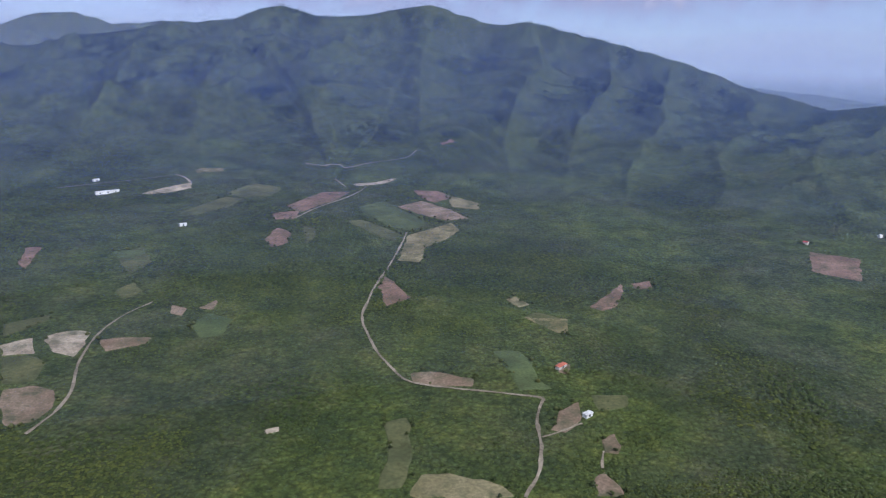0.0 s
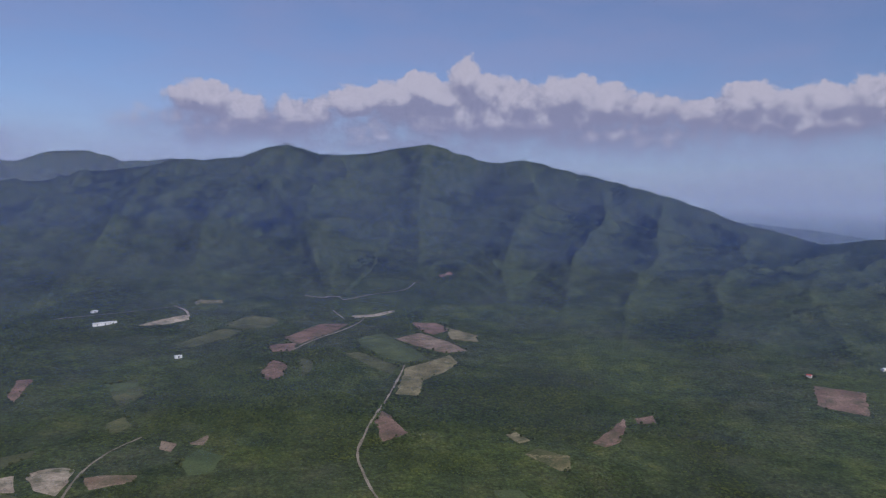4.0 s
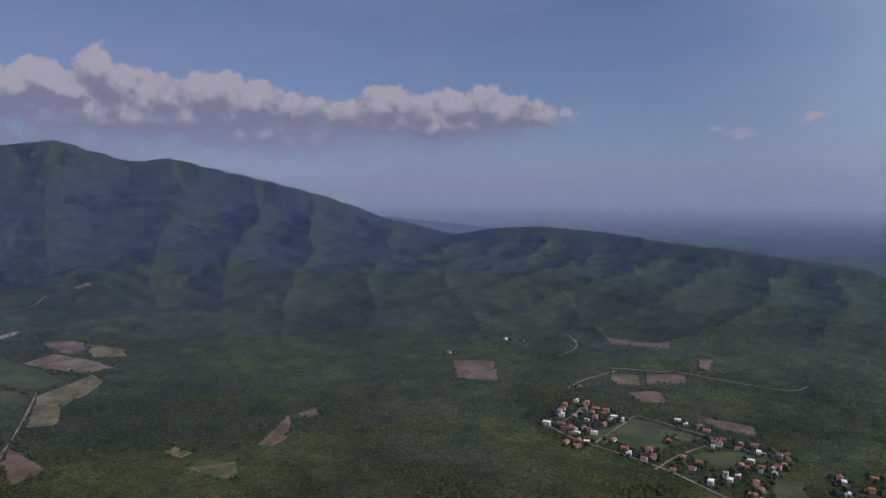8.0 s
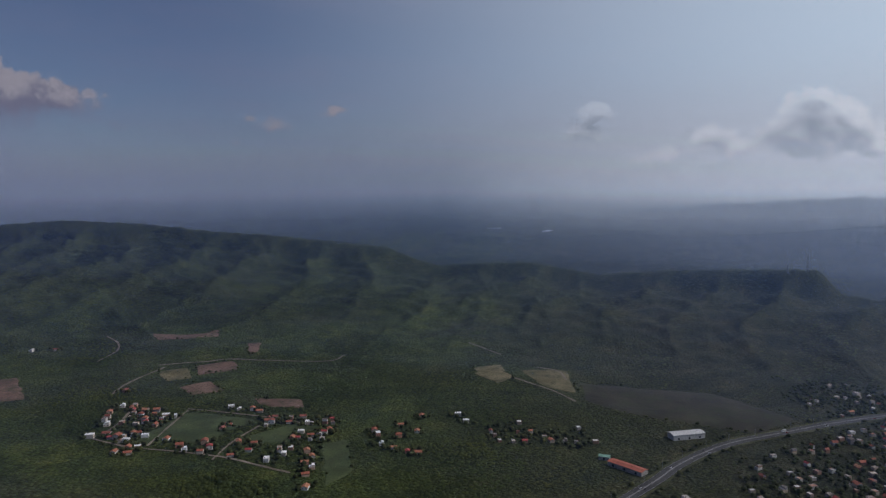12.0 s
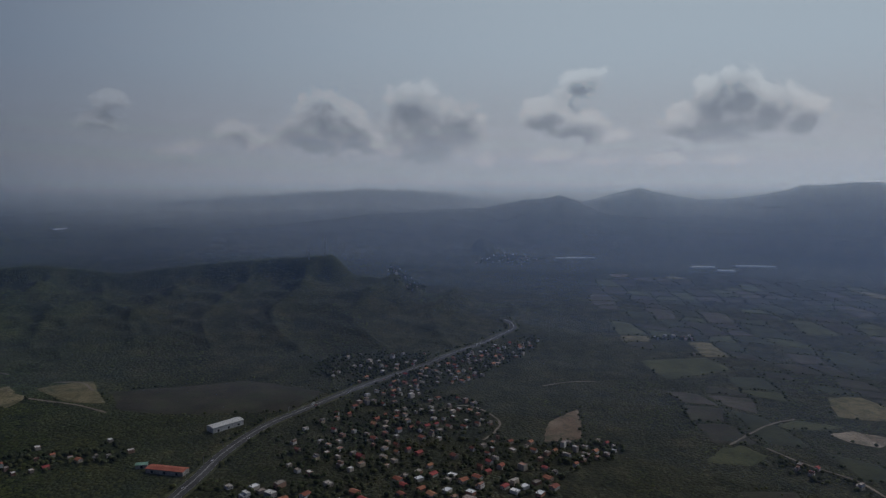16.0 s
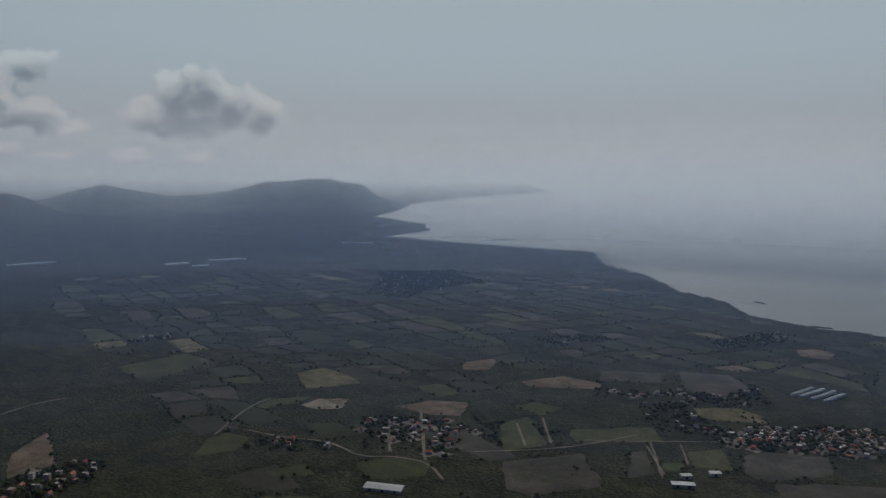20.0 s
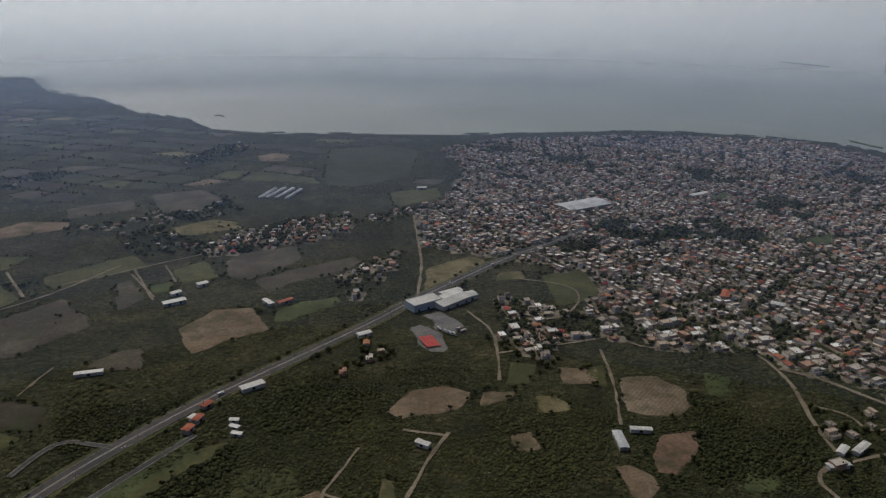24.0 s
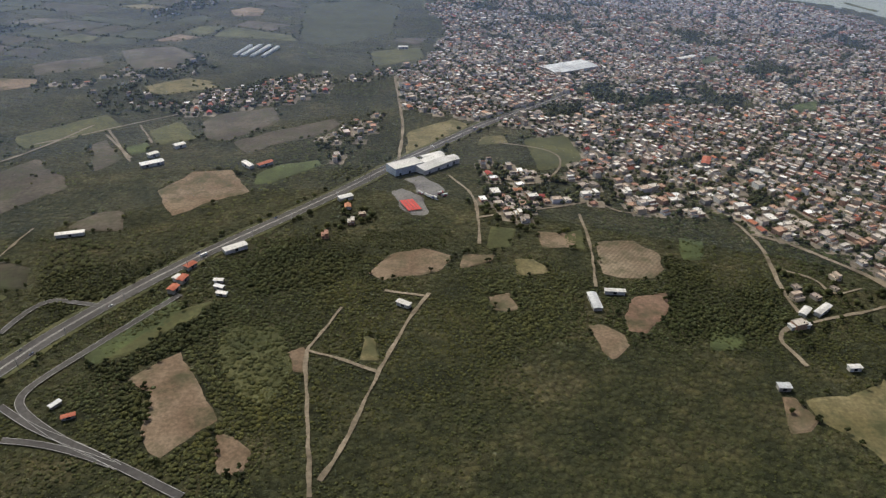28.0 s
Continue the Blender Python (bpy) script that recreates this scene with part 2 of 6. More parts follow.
def build_scrub():
    """Hillsides under green scrub and woods, drier and browner on the plain by the lake."""
    mat, nt, bsdf = start_material("scrub", 1.0)
    where = place_node(nt)
    wide, mid, fine = noise_node(nt, where, 0.0035, 4, 0.55), noise_node(nt, where, 0.017, 7, 0.68), noise_node(nt, where, 0.3, 4, 0.7)
    # bushes of several kinds in patches: dark thorn, grey-green scrub, sunny grass
    a = ramp_node(nt, mid, [(0.34, (0.036, 0.058, 0.018)), (0.5, (0.07, 0.096, 0.024)), (0.6, (0.1, 0.122, 0.028)), (0.68, (0.125, 0.138, 0.036))])
    b = ramp_node(nt, mid, [(0.34, (0.036, 0.052, 0.022)), (0.5, (0.06, 0.077, 0.033)), (0.64, (0.09, 0.098, 0.046))])
    dry = ramp_node(nt, mid, [(0.36, (0.03, 0.036, 0.017)), (0.5, (0.054, 0.059, 0.027)), (0.6, (0.08, 0.077, 0.038)), (0.68, (0.11, 0.098, 0.052))])
    c = mix_node(nt, ramp_node(nt, wide, [(0.42, (0, 0, 0)), (0.6, (1, 1, 1))]), a, b)
    dot = nt.nodes.new("ShaderNodeVectorMath")
    dot.operation = "DOT_PRODUCT"
    dot.inputs[1].default_value = (-0.0004, 0.001, 0)
    nt.links.new(where, dot.inputs[0])
    add = nt.nodes.new("ShaderNodeMath")
    add.inputs[1].default_value = 0.5
    nt.links.new(dot.outputs["Value"], add.inputs[0])
    c = mix_node(nt, ramp_node(nt, add.outputs[0], [(0.15, (1, 1, 1)), (0.75, (0, 0, 0))]), c, dry)
    # woods close over the higher ground, thinner on the shoulders
    split, lift = nt.nodes.new("ShaderNodeSeparateXYZ"), nt.nodes.new("ShaderNodeMapRange")
    nt.links.new(where, split.inputs[0])
    nt.links.new(split.outputs["Z"], lift.inputs[0])
    lift.inputs[1].default_value, lift.inputs[2].default_value = 100, 240
    clump = noise_node(nt, where, 0.022, 7, 0.7)
    wood = ramp_node(nt, clump, [(0.34, (0.042, 0.06, 0.025)), (0.5, (0.07, 0.09, 0.034)), (0.66, (0.098, 0.11, 0.045))])
    c = mix_node(nt, lift.outputs[0], c, mix_node(nt, 0.2, wood, c))
    d = ramp_node(nt, fine, [(0.36, (0.52, 0.53, 0.52)), (0.5, (0.74, 0.74, 0.72)), (0.64, (0.98, 0.97, 0.93))])
    c = mix_node(nt, 1.0, c, d, "MULTIPLY")
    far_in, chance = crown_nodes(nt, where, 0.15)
    # shade between the crowns put into the colour, darker towards each edge
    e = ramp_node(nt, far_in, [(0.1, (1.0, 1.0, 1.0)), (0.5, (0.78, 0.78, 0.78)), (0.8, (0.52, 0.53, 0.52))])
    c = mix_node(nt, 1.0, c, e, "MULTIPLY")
    grey = nt.nodes.new("ShaderNodeSeparateXYZ")
    nt.links.new(chance, grey.inputs[0])
    f = ramp_node(nt, grey.outputs["X"], [(0.0, (0.75, 0.78, 0.77)), (0.6, (1, 1, 1)), (1.0, (1.2, 1.16, 1.05))])
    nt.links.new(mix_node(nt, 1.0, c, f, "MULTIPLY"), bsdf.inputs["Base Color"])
    both = nt.nodes.new("ShaderNodeMath")
    both.operation = "MULTIPLY_ADD"
    both.inputs[1].default_value = -1.2
    nt.links.new(far_in, both.inputs[0])
    nt.links.new(fine, both.inputs[2])
    bump_node(nt, bsdf, both.outputs[0], 3.0, 0.8)
    fade_to_sky(nt, bsdf, HAZE_FADE)
    return mat


def build_water():
    mat, nt, bsdf = start_material("water", 0.6)
    where = place_node(nt)
    drift = noise_node(nt, where, 0.0012, 4)
    nt.links.new(ramp_node(nt, drift, [(0.35, (0.165, 0.19, 0.172)), (0.65, (0.205, 0.228, 0.2))]), bsdf.inputs["Base Color"])
    bsdf.inputs["Specular IOR Level"].default_value = 0.3
    flat = nt.nodes.new("ShaderNodeCombineXYZ")
    flat.inputs["Z"].default_value = 1.0
    nt.links.new(flat.outputs[0], bsdf.inputs["Normal"])
    # haze over the lake: far water fades to clear against the sky
    fade_to_sky(nt, bsdf, [(2500, 0.0), (3300, 0.02), (4000, 0.08), (4400, 0.2), (4640, 0.42), (4760, 0.72), (4845, 1.0)])
    return mat


SCRUB, WATER = build_scrub(), build_water()

# ---------------------------------------------------------------- the lie of the land
NEAR, REACH = 4150.0, 710.0  # past NEAR the land is drawn in towards 4860 m, so that the far hills stay in the lens's reach


def draw_in(p):
    """Places p (n x 3) with those past NEAR drawn in along their line to the eye."""
    p = np.asarray(p, float)
    flat = np.hypot(p[:, 0], p[:, 1])
    nearer = np.where(flat > NEAR, NEAR + REACH * (flat - NEAR) / np.maximum(flat - NEAR + REACH, 1.0), flat)
    k = (nearer / np.maximum(flat, 1.0))[:, None]
    return np.where(flat[:, None] > NEAR, np.array(EYE) + (p - np.array(EYE)) * k, p)


def ramp(a, b, v):
    s = np.clip((v - a) / (b - a), 0, 1)
    return s * s * (3 - 2 * s)


def hashed(i, j, seed):
    n = np.sin(i * 127.1 + j * 311.7 + seed * 74.7) * 43758.5453
    return n - np.floor(n)


def grain(x, y, size, seed=0):
    """Smooth value noise in 0..1 with cells of that size."""
    u, v = np.asarray(x, float) / size, np.asarray(y, float) / size
    i, j = np.floor(u), np.floor(v)
    f, g = u - i, v - j
    f, g = f * f * (3 - 2 * f), g * g * (3 - 2 * g)
    a, b = hashed(i, j, seed), hashed(i + 1, j, seed)
    c, d = hashed(i, j + 1, seed), hashed(i + 1, j + 1, seed)
    return (a + (b - a) * f) * (1 - g) + (c + (d - c) * f) * g


def rough(x, y, size, seed=0, octaves=4):
    total, weight = 0, 0
    for k in range(octaves):
        total = total + grain(x, y, size / 2**k, seed + k) / 2**k
        weight += 0.5**k
    return total / weight


def to_line(x, y, line):
    """For places: their distance to a polyline, the way along it, its third number there, and whether they lie beyond it."""
    best = np.full(np.shape(x), 1e9)
    along, third, behind, run = np.zeros_like(best), np.zeros_like(best), np.zeros(best.shape, bool), 0.0
    for a, b in zip(line[:-1], line[1:]):
        dx, dy = b[0] - a[0], b[1] - a[1]
        far = math.hypot(dx, dy)
        s = np.clip(((x - a[0]) * dx + (y - a[1]) * dy) / far**2, 0, 1)
        d = np.hypot(x - a[0] - s * dx, y - a[1] - s * dy)
        near = d < best
        best = np.where(near, d, best)
        along = np.where(near, run + s * far, along)
        third = np.where(near, a[2] + s * (b[2] - a[2]), third)
        behind = np.where(near, np.hypot(x, y) > np.hypot(a[0] + s * dx, a[1] + s * dy), behind)
        run += far
    return best, along, third, behind


RIDGES = [  # crest (x, y, z), width of the flank, how straight it falls, how far apart its gullies lie, seed, the way across them
    ([(-3500, 1900, 330), (-2700, 2800, 380), (-2107, 3282, 424), (-1997, 3350, 446), (-1879, 3418, 473), (-1733, 3494, 512), (-1578, 3567, 552), (-1414, 3635, 599), (-1341, 3662, 633)], 1500, 1.3, 330, 17, (1, 0.1, 0)),  # western shoulder
    ([(-1330, 3800, 642), (-1319, 3958, 642), (-1123, 3995, 669), (-994, 4029, 725), (-878, 4056, 748), (-702, 4067, 690), (-431, 4084, 706), (-92, 4083, 770), (65, 4040, 716), (252, 3988, 664), (426, 3929, 683), (602, 3861, 637), (858, 3745, 574), (1116, 3606, 500), (1268, 3522, 445), (1383, 3444, 388), (1533, 3329, 354), (1662, 3206, 306)], 1950, 1.4, 370, 11, (1, 0.1, -0.5)),  # main range
    ([(-5724, 1539, 562), (-4966, 3472, 626), (-4042, 4821, 610), (-3514, 5414, 658), (-3291, 5594, 670), (-3112, 5732, 750), (-2860, 5860, 762), (-2566, 5850, 682), (-2206, 5892, 719)], 1900, 1.2, 420, 13, None),  # range behind
    ([(1660, 3200, 306), (1740, 2920, 353), (1860, 2720, 365), (2000, 2500, 350), (2160, 2230, 314), (2270, 1960, 294), (2340, 1710, 272), (2390, 1550, 258), (2420, 1420, 208), (2460, 1340, 183)], 1350, 1.5, 215, 23, (0.395, -0.92, 0)),  # east ridge
    ([(2460, 1340, 183), (2490, 1160, 202), (2510, 1000, 212), (2540, 750, 175), (2550, 510, 200), (2540, 240, 218), (2500, 60, 231)], 950, 0.9, 230, 31, (0, -1, 0)),  # low hill
    ([(4230, -760, 120), (4230, -790, 124), (4210, -860, 94)], 430, 1.4, 300, 37, None),  # cone hill
    ([(4590, 3210, 30), (4760, 2750, 67), (4940, 2410, 108), (5190, 2100, 79), (5710, 1850, 70), (5810, 1490, 107), (5890, 1140, 70), (5990, 420, 105), (6500, -110, 139), (6940, -910, 165), (7070, -1370, 173), (7000, -1710, 251), (6940, -1910, 255), (6900, -2040, 290), (6850, -2220, 236), (6580, -2380, 134), (6390, -2850, 84)], 1400, 1.2, 500, 41, None),  # far hills
    ([(9577, -2879, 41), (9485, -3168, 146), (9358, -3527, 268), (9230, -3847, 329), (9092, -4164, 253), (8924, -4512, 176), (8705, -4921, 208), (8510, -5252, 286), (8303, -5574, 372), (7996, -6005, 427), (7766, -6299, 398), (7529, -6582, 340), (7285, -6851, 276), (6987, -7155, 236), (6634, -7482, 220), (6330, -7742, 182)], 1700, 1.0, 700, 47, None),  # south mountains
    ([(11640, 2900, 81), (11930, 1250, 186), (12000, -210, 291), (11900, -1570, 238), (11740, -2490, 60)], 2500, 1.2, 900, 53, None),  # hazy mountains
    ([(2460, 9180, 251), (3400, 8870, 251), (4010, 8610, 210), (4890, 8140, 85), (5580, 7690, -31)], 1500, 1.2, 600, 59, None),  # saddle hills
]
SHORE = [(-16000, -2100), (-4200, -2000), (-2600, -2060), (-1950, -2180), (-1522, -2277), (-1421, -2330), (-1385, -2475), (-1249, -2619), (-988, -2715), (-701, -2768), (-347, -2703), (29, -2607), (350, -2601), (675, -2570), (936, -2640), (1091, -2840), (1352, -2967), (1650, -3296), (2034, -3526), (2428, -4061), (3018, -3943), (3700, -3860), (4200, -3840), (4384, -4520), (4950, -5025), (6194, -5512), (7003, -6681), (8428, -8293), (11000, -16000), (30000, -40000), (-30000, -40000)]


def inside(x, y, poly):
    hit = np.zeros(np.shape(x), bool)
    for (ax, ay), (bx, by) in zip(poly, poly[1:] + poly[:1]):
        if ay != by:
            hit ^= ((ay > y) != (by > y)) & (x < (bx - ax) * (y - ay) / (by - ay) + ax)
    return hit


def lake_side(x, y):
    """Metres out over the lake (positive) or inland (negative), roughly."""
    d = to_line(x, y, [(*p, 0) for p in SHORE])[0]
    return np.where(inside(x, y, SHORE), d, -d)


def height(x, y):
    x, y = np.asarray(x, float), np.asarray(y, float)
    away = np.hypot(x, y)
    plain = 1 - ramp(5200, 8500, away)
    z = 8 + (62 * ramp(-2000, -200, y - 0.3 * x) + 0.032 * np.clip(y - 300, 0, 4200) * (1 - ramp(1200, 3600, x))) * plain
    z = z + 14 * (rough(x, y, 620, 3, 3) - 0.5) * plain
    for line, width, tail, cut, seed, bend in RIDGES:
        d, s, crest, behind = to_line(x, y, line)
        d = np.where(behind & (bend is not None), d * 2.2, d)  # the far sides fall off steeply
        w = width * (0.85 + 0.3 * grain(s, 0 * s, 700, seed))
        up = np.clip(1 - d / w, 0, 1)
        side = 0.5 * tail * up + (1 - 0.5 * tail) * up * up * (3 - 2 * up)
        lift = np.maximum(crest - z, 0)
        # spurs and gullies run down from the crest, with side spurs off them
        if bend is None:
            across = s
        else:
            across = x * bend[0] + y * bend[1] + bend[2] * (y - 3300) * ramp(-400, 700, x)
        wander = across / cut + 1.6 * (rough(x, y, cut * 3.0, seed + 5, 3) - 0.5)
        main = np.sin(np.abs(2 * (wander - np.floor(wander)) - 1) * np.pi / 2)  # sharp spurs, rounded gullies
        down = d / (cut * 0.55) + 1.2 * (rough(x, y, cut * 1.2, seed + 6, 2) - 0.5) + main * 1.1
        branch = np.abs(2 * (down - np.floor(down)) - 1)
        fine = rough(x, y, cut * 0.3, seed + 7, 3)
        big = 0.45 + 0.75 * grain(wander * 1.0, d / 900, 1.7, seed + 8)
        cutting = cut * (0.42 * big * main + 0.2 * branch * (0.3 + main) + 0.14 * fine)
        room = lift * side + 0.1
        small = 36 * np.abs(2 * grain(x, y, 240, seed + 9) - 1) + 26 * np.abs(2 * grain(x, y, 110, seed + 10) - 1) + 15 * np.abs(2 * grain(x, y, 58, seed + 11) - 1)
        cutting = cutting + small * ramp(15, 110, room)
        z = z + lift * side - cutting * room / (room + cutting) * ramp(0.0, 0.12, 1 - up) * ramp(0.0, 0.16, up)
    # a broken plain and hedgerow woods far off
    z = z + 26 * ramp(4400, 5600, away) * (rough(x, y, 260, 91, 3) - 0.35)
    out = lake_side(x, y)
    z = np.where(out > -900, np.minimum(z, 1.5 + np.maximum(-out, 0) * (0.025 + 0.25 * ramp(200, 900, -out) + 0.6 * ramp(6500, 8500, away))), z)
    return np.where(out > 0, -0.5 - np.minimum(out, 400) * 0.02, z)


def shore_height(x, y):
    return np.maximum(height(x, y), 0.0)

# ---------------------------------------------------------------- helpers for meshes


def mesh_of(name, verts, faces, *mats):
    me = bpy.data.meshes.new(name)
    me.from_pydata([tuple(v) for v in verts], [], [tuple(int(i) for i in f) for f in faces])
    for m in mats:
        me.materials.append(m)
    return me


def quick_mesh(name, verts, corners, sides, mat, smooth=False):
    """A mesh from arrays, all of whose faces have the same number of sides."""
    me = bpy.data.meshes.new(name)
    n = len(corners) // sides
    me.vertices.add(len(verts))
    me.vertices.foreach_set("co", np.asarray(verts, np.float32).ravel())
    me.loops.add(len(corners))
    me.loops.foreach_set("vertex_index", np.asarray(corners, np.int32))
    me.polygons.add(n)
    me.polygons.foreach_set("loop_start", np.arange(0, n * sides, sides, dtype=np.int32))
    me.polygons.foreach_set("use_smooth", np.full(n, smooth))
    me.materials.append(mat)
    me.update(calc_edges=True)
    me.validate()
    return me


def ring_sheet(radii, a, level):
    """Verts and quads of a round sheet about the origin, with spokes at the angles a, whose height is level(x, y)."""
    count = len(a)
    x, y = (np.outer(radii, np.sin(a))).ravel(), (np.outer(radii, np.cos(a))).ravel()
    v = draw_in(np.stack([x, y, level(x, y)], 1))
    i, j = np.meshgrid(np.arange(len(radii) - 1), np.arange(count), indexing="ij")
    k = (j + 1) % count
    q = np.stack([i * count + j, (i + 1) * count + j, (i + 1) * count + k, i * count + k], -1)[..., ::-1]
    return v, q.reshape(-1)


# ---------------------------------------------------------------- ground and lake
RADII = np.concatenate([[0.02], np.linspace(80, 340, 6), np.geomspace(365, 4300, 300), np.geomspace(4350, 13000, 90), np.geomspace(13500, 60000, 24)])
SPOKES = np.radians(np.concatenate([np.linspace(-38, 84, 640, endpoint=False), np.linspace(84, 224, 500, endpoint=False), np.linspace(224, 322, 60, endpoint=False)]))
verts, corners = ring_sheet(RADII, SPOKES, height)
bearing, ring = np.tile(SPOKES, len(RADII) - 1), np.repeat(RADII[:-1], len(SPOKES))
corners = corners.reshape(-1, 4)[lake_side(ring * np.sin(bearing), ring * np.cos(bearing)) < 45].reshape(-1)
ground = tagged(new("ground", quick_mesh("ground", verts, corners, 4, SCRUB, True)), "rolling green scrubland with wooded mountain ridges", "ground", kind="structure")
WATER_RADII = np.concatenate([np.geomspace(1900, 8000, 60), np.geomspace(8500, 120000, 40)])
verts, corners = ring_sheet(WATER_RADII, np.radians(np.arange(360.0)), lambda x, y: 0 * x)
middle = verts[corners.reshape(-1, 4)[:, 0]]
bearing = np.arctan2(middle[:, 0], middle[:, 1])
ring = np.repeat(WATER_RADII[:-1], 360)
corners = corners.reshape(-1, 4)[lake_side(ring * np.sin(bearing), ring * np.cos(bearing)) > -700].reshape(-1)
lake = tagged(new("water", quick_mesh("water", verts, corners, 4, WATER, True)), "wide calm grey-green lake under hazy light", "lake", kind="structure")

# ---------------------------------------------------------------- haze imitated by added rings of tinted sheet, lit by sun and sky


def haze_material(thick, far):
    mat = bpy.data.materials.new("haze_sheet")
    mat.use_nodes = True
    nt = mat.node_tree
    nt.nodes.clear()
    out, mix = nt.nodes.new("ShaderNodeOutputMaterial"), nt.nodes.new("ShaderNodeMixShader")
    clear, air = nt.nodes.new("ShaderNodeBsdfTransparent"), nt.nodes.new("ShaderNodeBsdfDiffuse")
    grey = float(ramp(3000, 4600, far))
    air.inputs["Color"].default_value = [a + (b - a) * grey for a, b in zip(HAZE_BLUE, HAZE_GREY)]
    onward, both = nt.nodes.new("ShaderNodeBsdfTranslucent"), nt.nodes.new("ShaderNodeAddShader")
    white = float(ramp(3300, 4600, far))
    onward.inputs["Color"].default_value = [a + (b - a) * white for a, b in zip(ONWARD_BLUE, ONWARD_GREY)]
    up = nt.nodes.new("ShaderNodeCombineXYZ")
    up.inputs["Z"].default_value = 1.0
    split, fade = nt.nodes.new("ShaderNodeSeparateXYZ"), nt.nodes.new("ShaderNodeMapRange")
    fade.interpolation_type = "SMOOTHSTEP"
    for value, socket in zip((0, 350.0, 950.0, thick, 0.0), fade.inputs):
        socket.default_value = value
    nt.links.new(place_node(nt), split.inputs[0])
    nt.links.new(split.outputs["Z"], fade.inputs[0])
    nt.links.new(up.outputs[0], air.inputs["Normal"])
    nt.links.new(fade.outputs[0], mix.inputs[0])
    nt.links.new(clear.outputs[0], mix.inputs[1])
    inward, tilt = nt.nodes.new("ShaderNodeNewGeometry"), nt.nodes.new("ShaderNodeVectorMath")
    tilt.operation = "MULTIPLY_ADD"
    tilt.inputs[1].default_value, tilt.inputs[2].default_value = (0.8, 0.8, 0.8), (0, 0, -0.6)
    nt.links.new(inward.outputs["Normal"], tilt.inputs[0])
    nt.links.new(tilt.outputs[0], onward.inputs["Normal"])
    nt.links.new(air.outputs[0], both.inputs[0])
    nt.links.new(onward.outputs[0], both.inputs[1])
    nt.links.new(both.outputs[0], mix.inputs[2])
    nt.links.new(mix.outputs[0], out.inputs["Surface"])
    return mat


HAZE_BLUE, HAZE_GREY = (0.105, 0.16, 0.54, 1), (0.21, 0.225, 0.29, 1)  # sheet tints that imitate haze: blue near, grey far off
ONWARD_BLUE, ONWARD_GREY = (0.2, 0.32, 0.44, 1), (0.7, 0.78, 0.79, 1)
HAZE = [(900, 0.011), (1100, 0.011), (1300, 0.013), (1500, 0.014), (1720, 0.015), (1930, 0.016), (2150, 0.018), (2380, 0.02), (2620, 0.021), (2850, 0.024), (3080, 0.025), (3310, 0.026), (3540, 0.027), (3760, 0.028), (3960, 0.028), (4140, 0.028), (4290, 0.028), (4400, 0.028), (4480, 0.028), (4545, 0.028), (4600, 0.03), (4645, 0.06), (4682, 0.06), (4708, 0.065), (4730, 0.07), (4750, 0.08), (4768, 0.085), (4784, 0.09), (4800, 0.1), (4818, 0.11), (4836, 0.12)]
scene.cycles.transparent_max_bounces = 56
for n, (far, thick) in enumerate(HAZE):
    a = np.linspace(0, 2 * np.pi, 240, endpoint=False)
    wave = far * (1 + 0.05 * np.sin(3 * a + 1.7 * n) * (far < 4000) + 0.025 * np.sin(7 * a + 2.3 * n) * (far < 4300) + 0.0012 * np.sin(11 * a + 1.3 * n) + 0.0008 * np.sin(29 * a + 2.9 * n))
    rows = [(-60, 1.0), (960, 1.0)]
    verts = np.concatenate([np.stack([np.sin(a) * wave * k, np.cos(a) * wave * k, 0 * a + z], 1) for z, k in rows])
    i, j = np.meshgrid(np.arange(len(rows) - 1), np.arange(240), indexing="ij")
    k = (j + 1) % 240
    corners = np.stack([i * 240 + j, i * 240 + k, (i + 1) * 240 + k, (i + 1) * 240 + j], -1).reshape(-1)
    tagged(new("haze_veil", quick_mesh("haze_veil", verts, corners, 4, haze_material(thick, far), True)), "thin tinted sheet that imitates haze", "haze", kind="structure")

# ---------------------------------------------------------------- surfaces of fields, roads and buildings


def soil(name, dark, light, coarse, fine):
    """Bare or grassy ground, with weeds and scrub creeping in."""
    mat = two_scale(name, [0.74 * c for c in dark], [0.74 * c for c in light], coarse, fine, 0.95)
    nt = mat.node_tree
    bsdf = nt.nodes["Principled BSDF"]
    was = bsdf.inputs["Base Color"].links[0].from_socket
    weeds = ramp_node(nt, noise_node(nt, place_node(nt), 0.035, 6, 0.65), [(0.46, (0, 0, 0)), (0.66, (0.75, 0.75, 0.75))])
    nt.links.new(mix_node(nt, weeds, was, (0.034, 0.042, 0.018)), bsdf.inputs["Base Color"])
    return mat


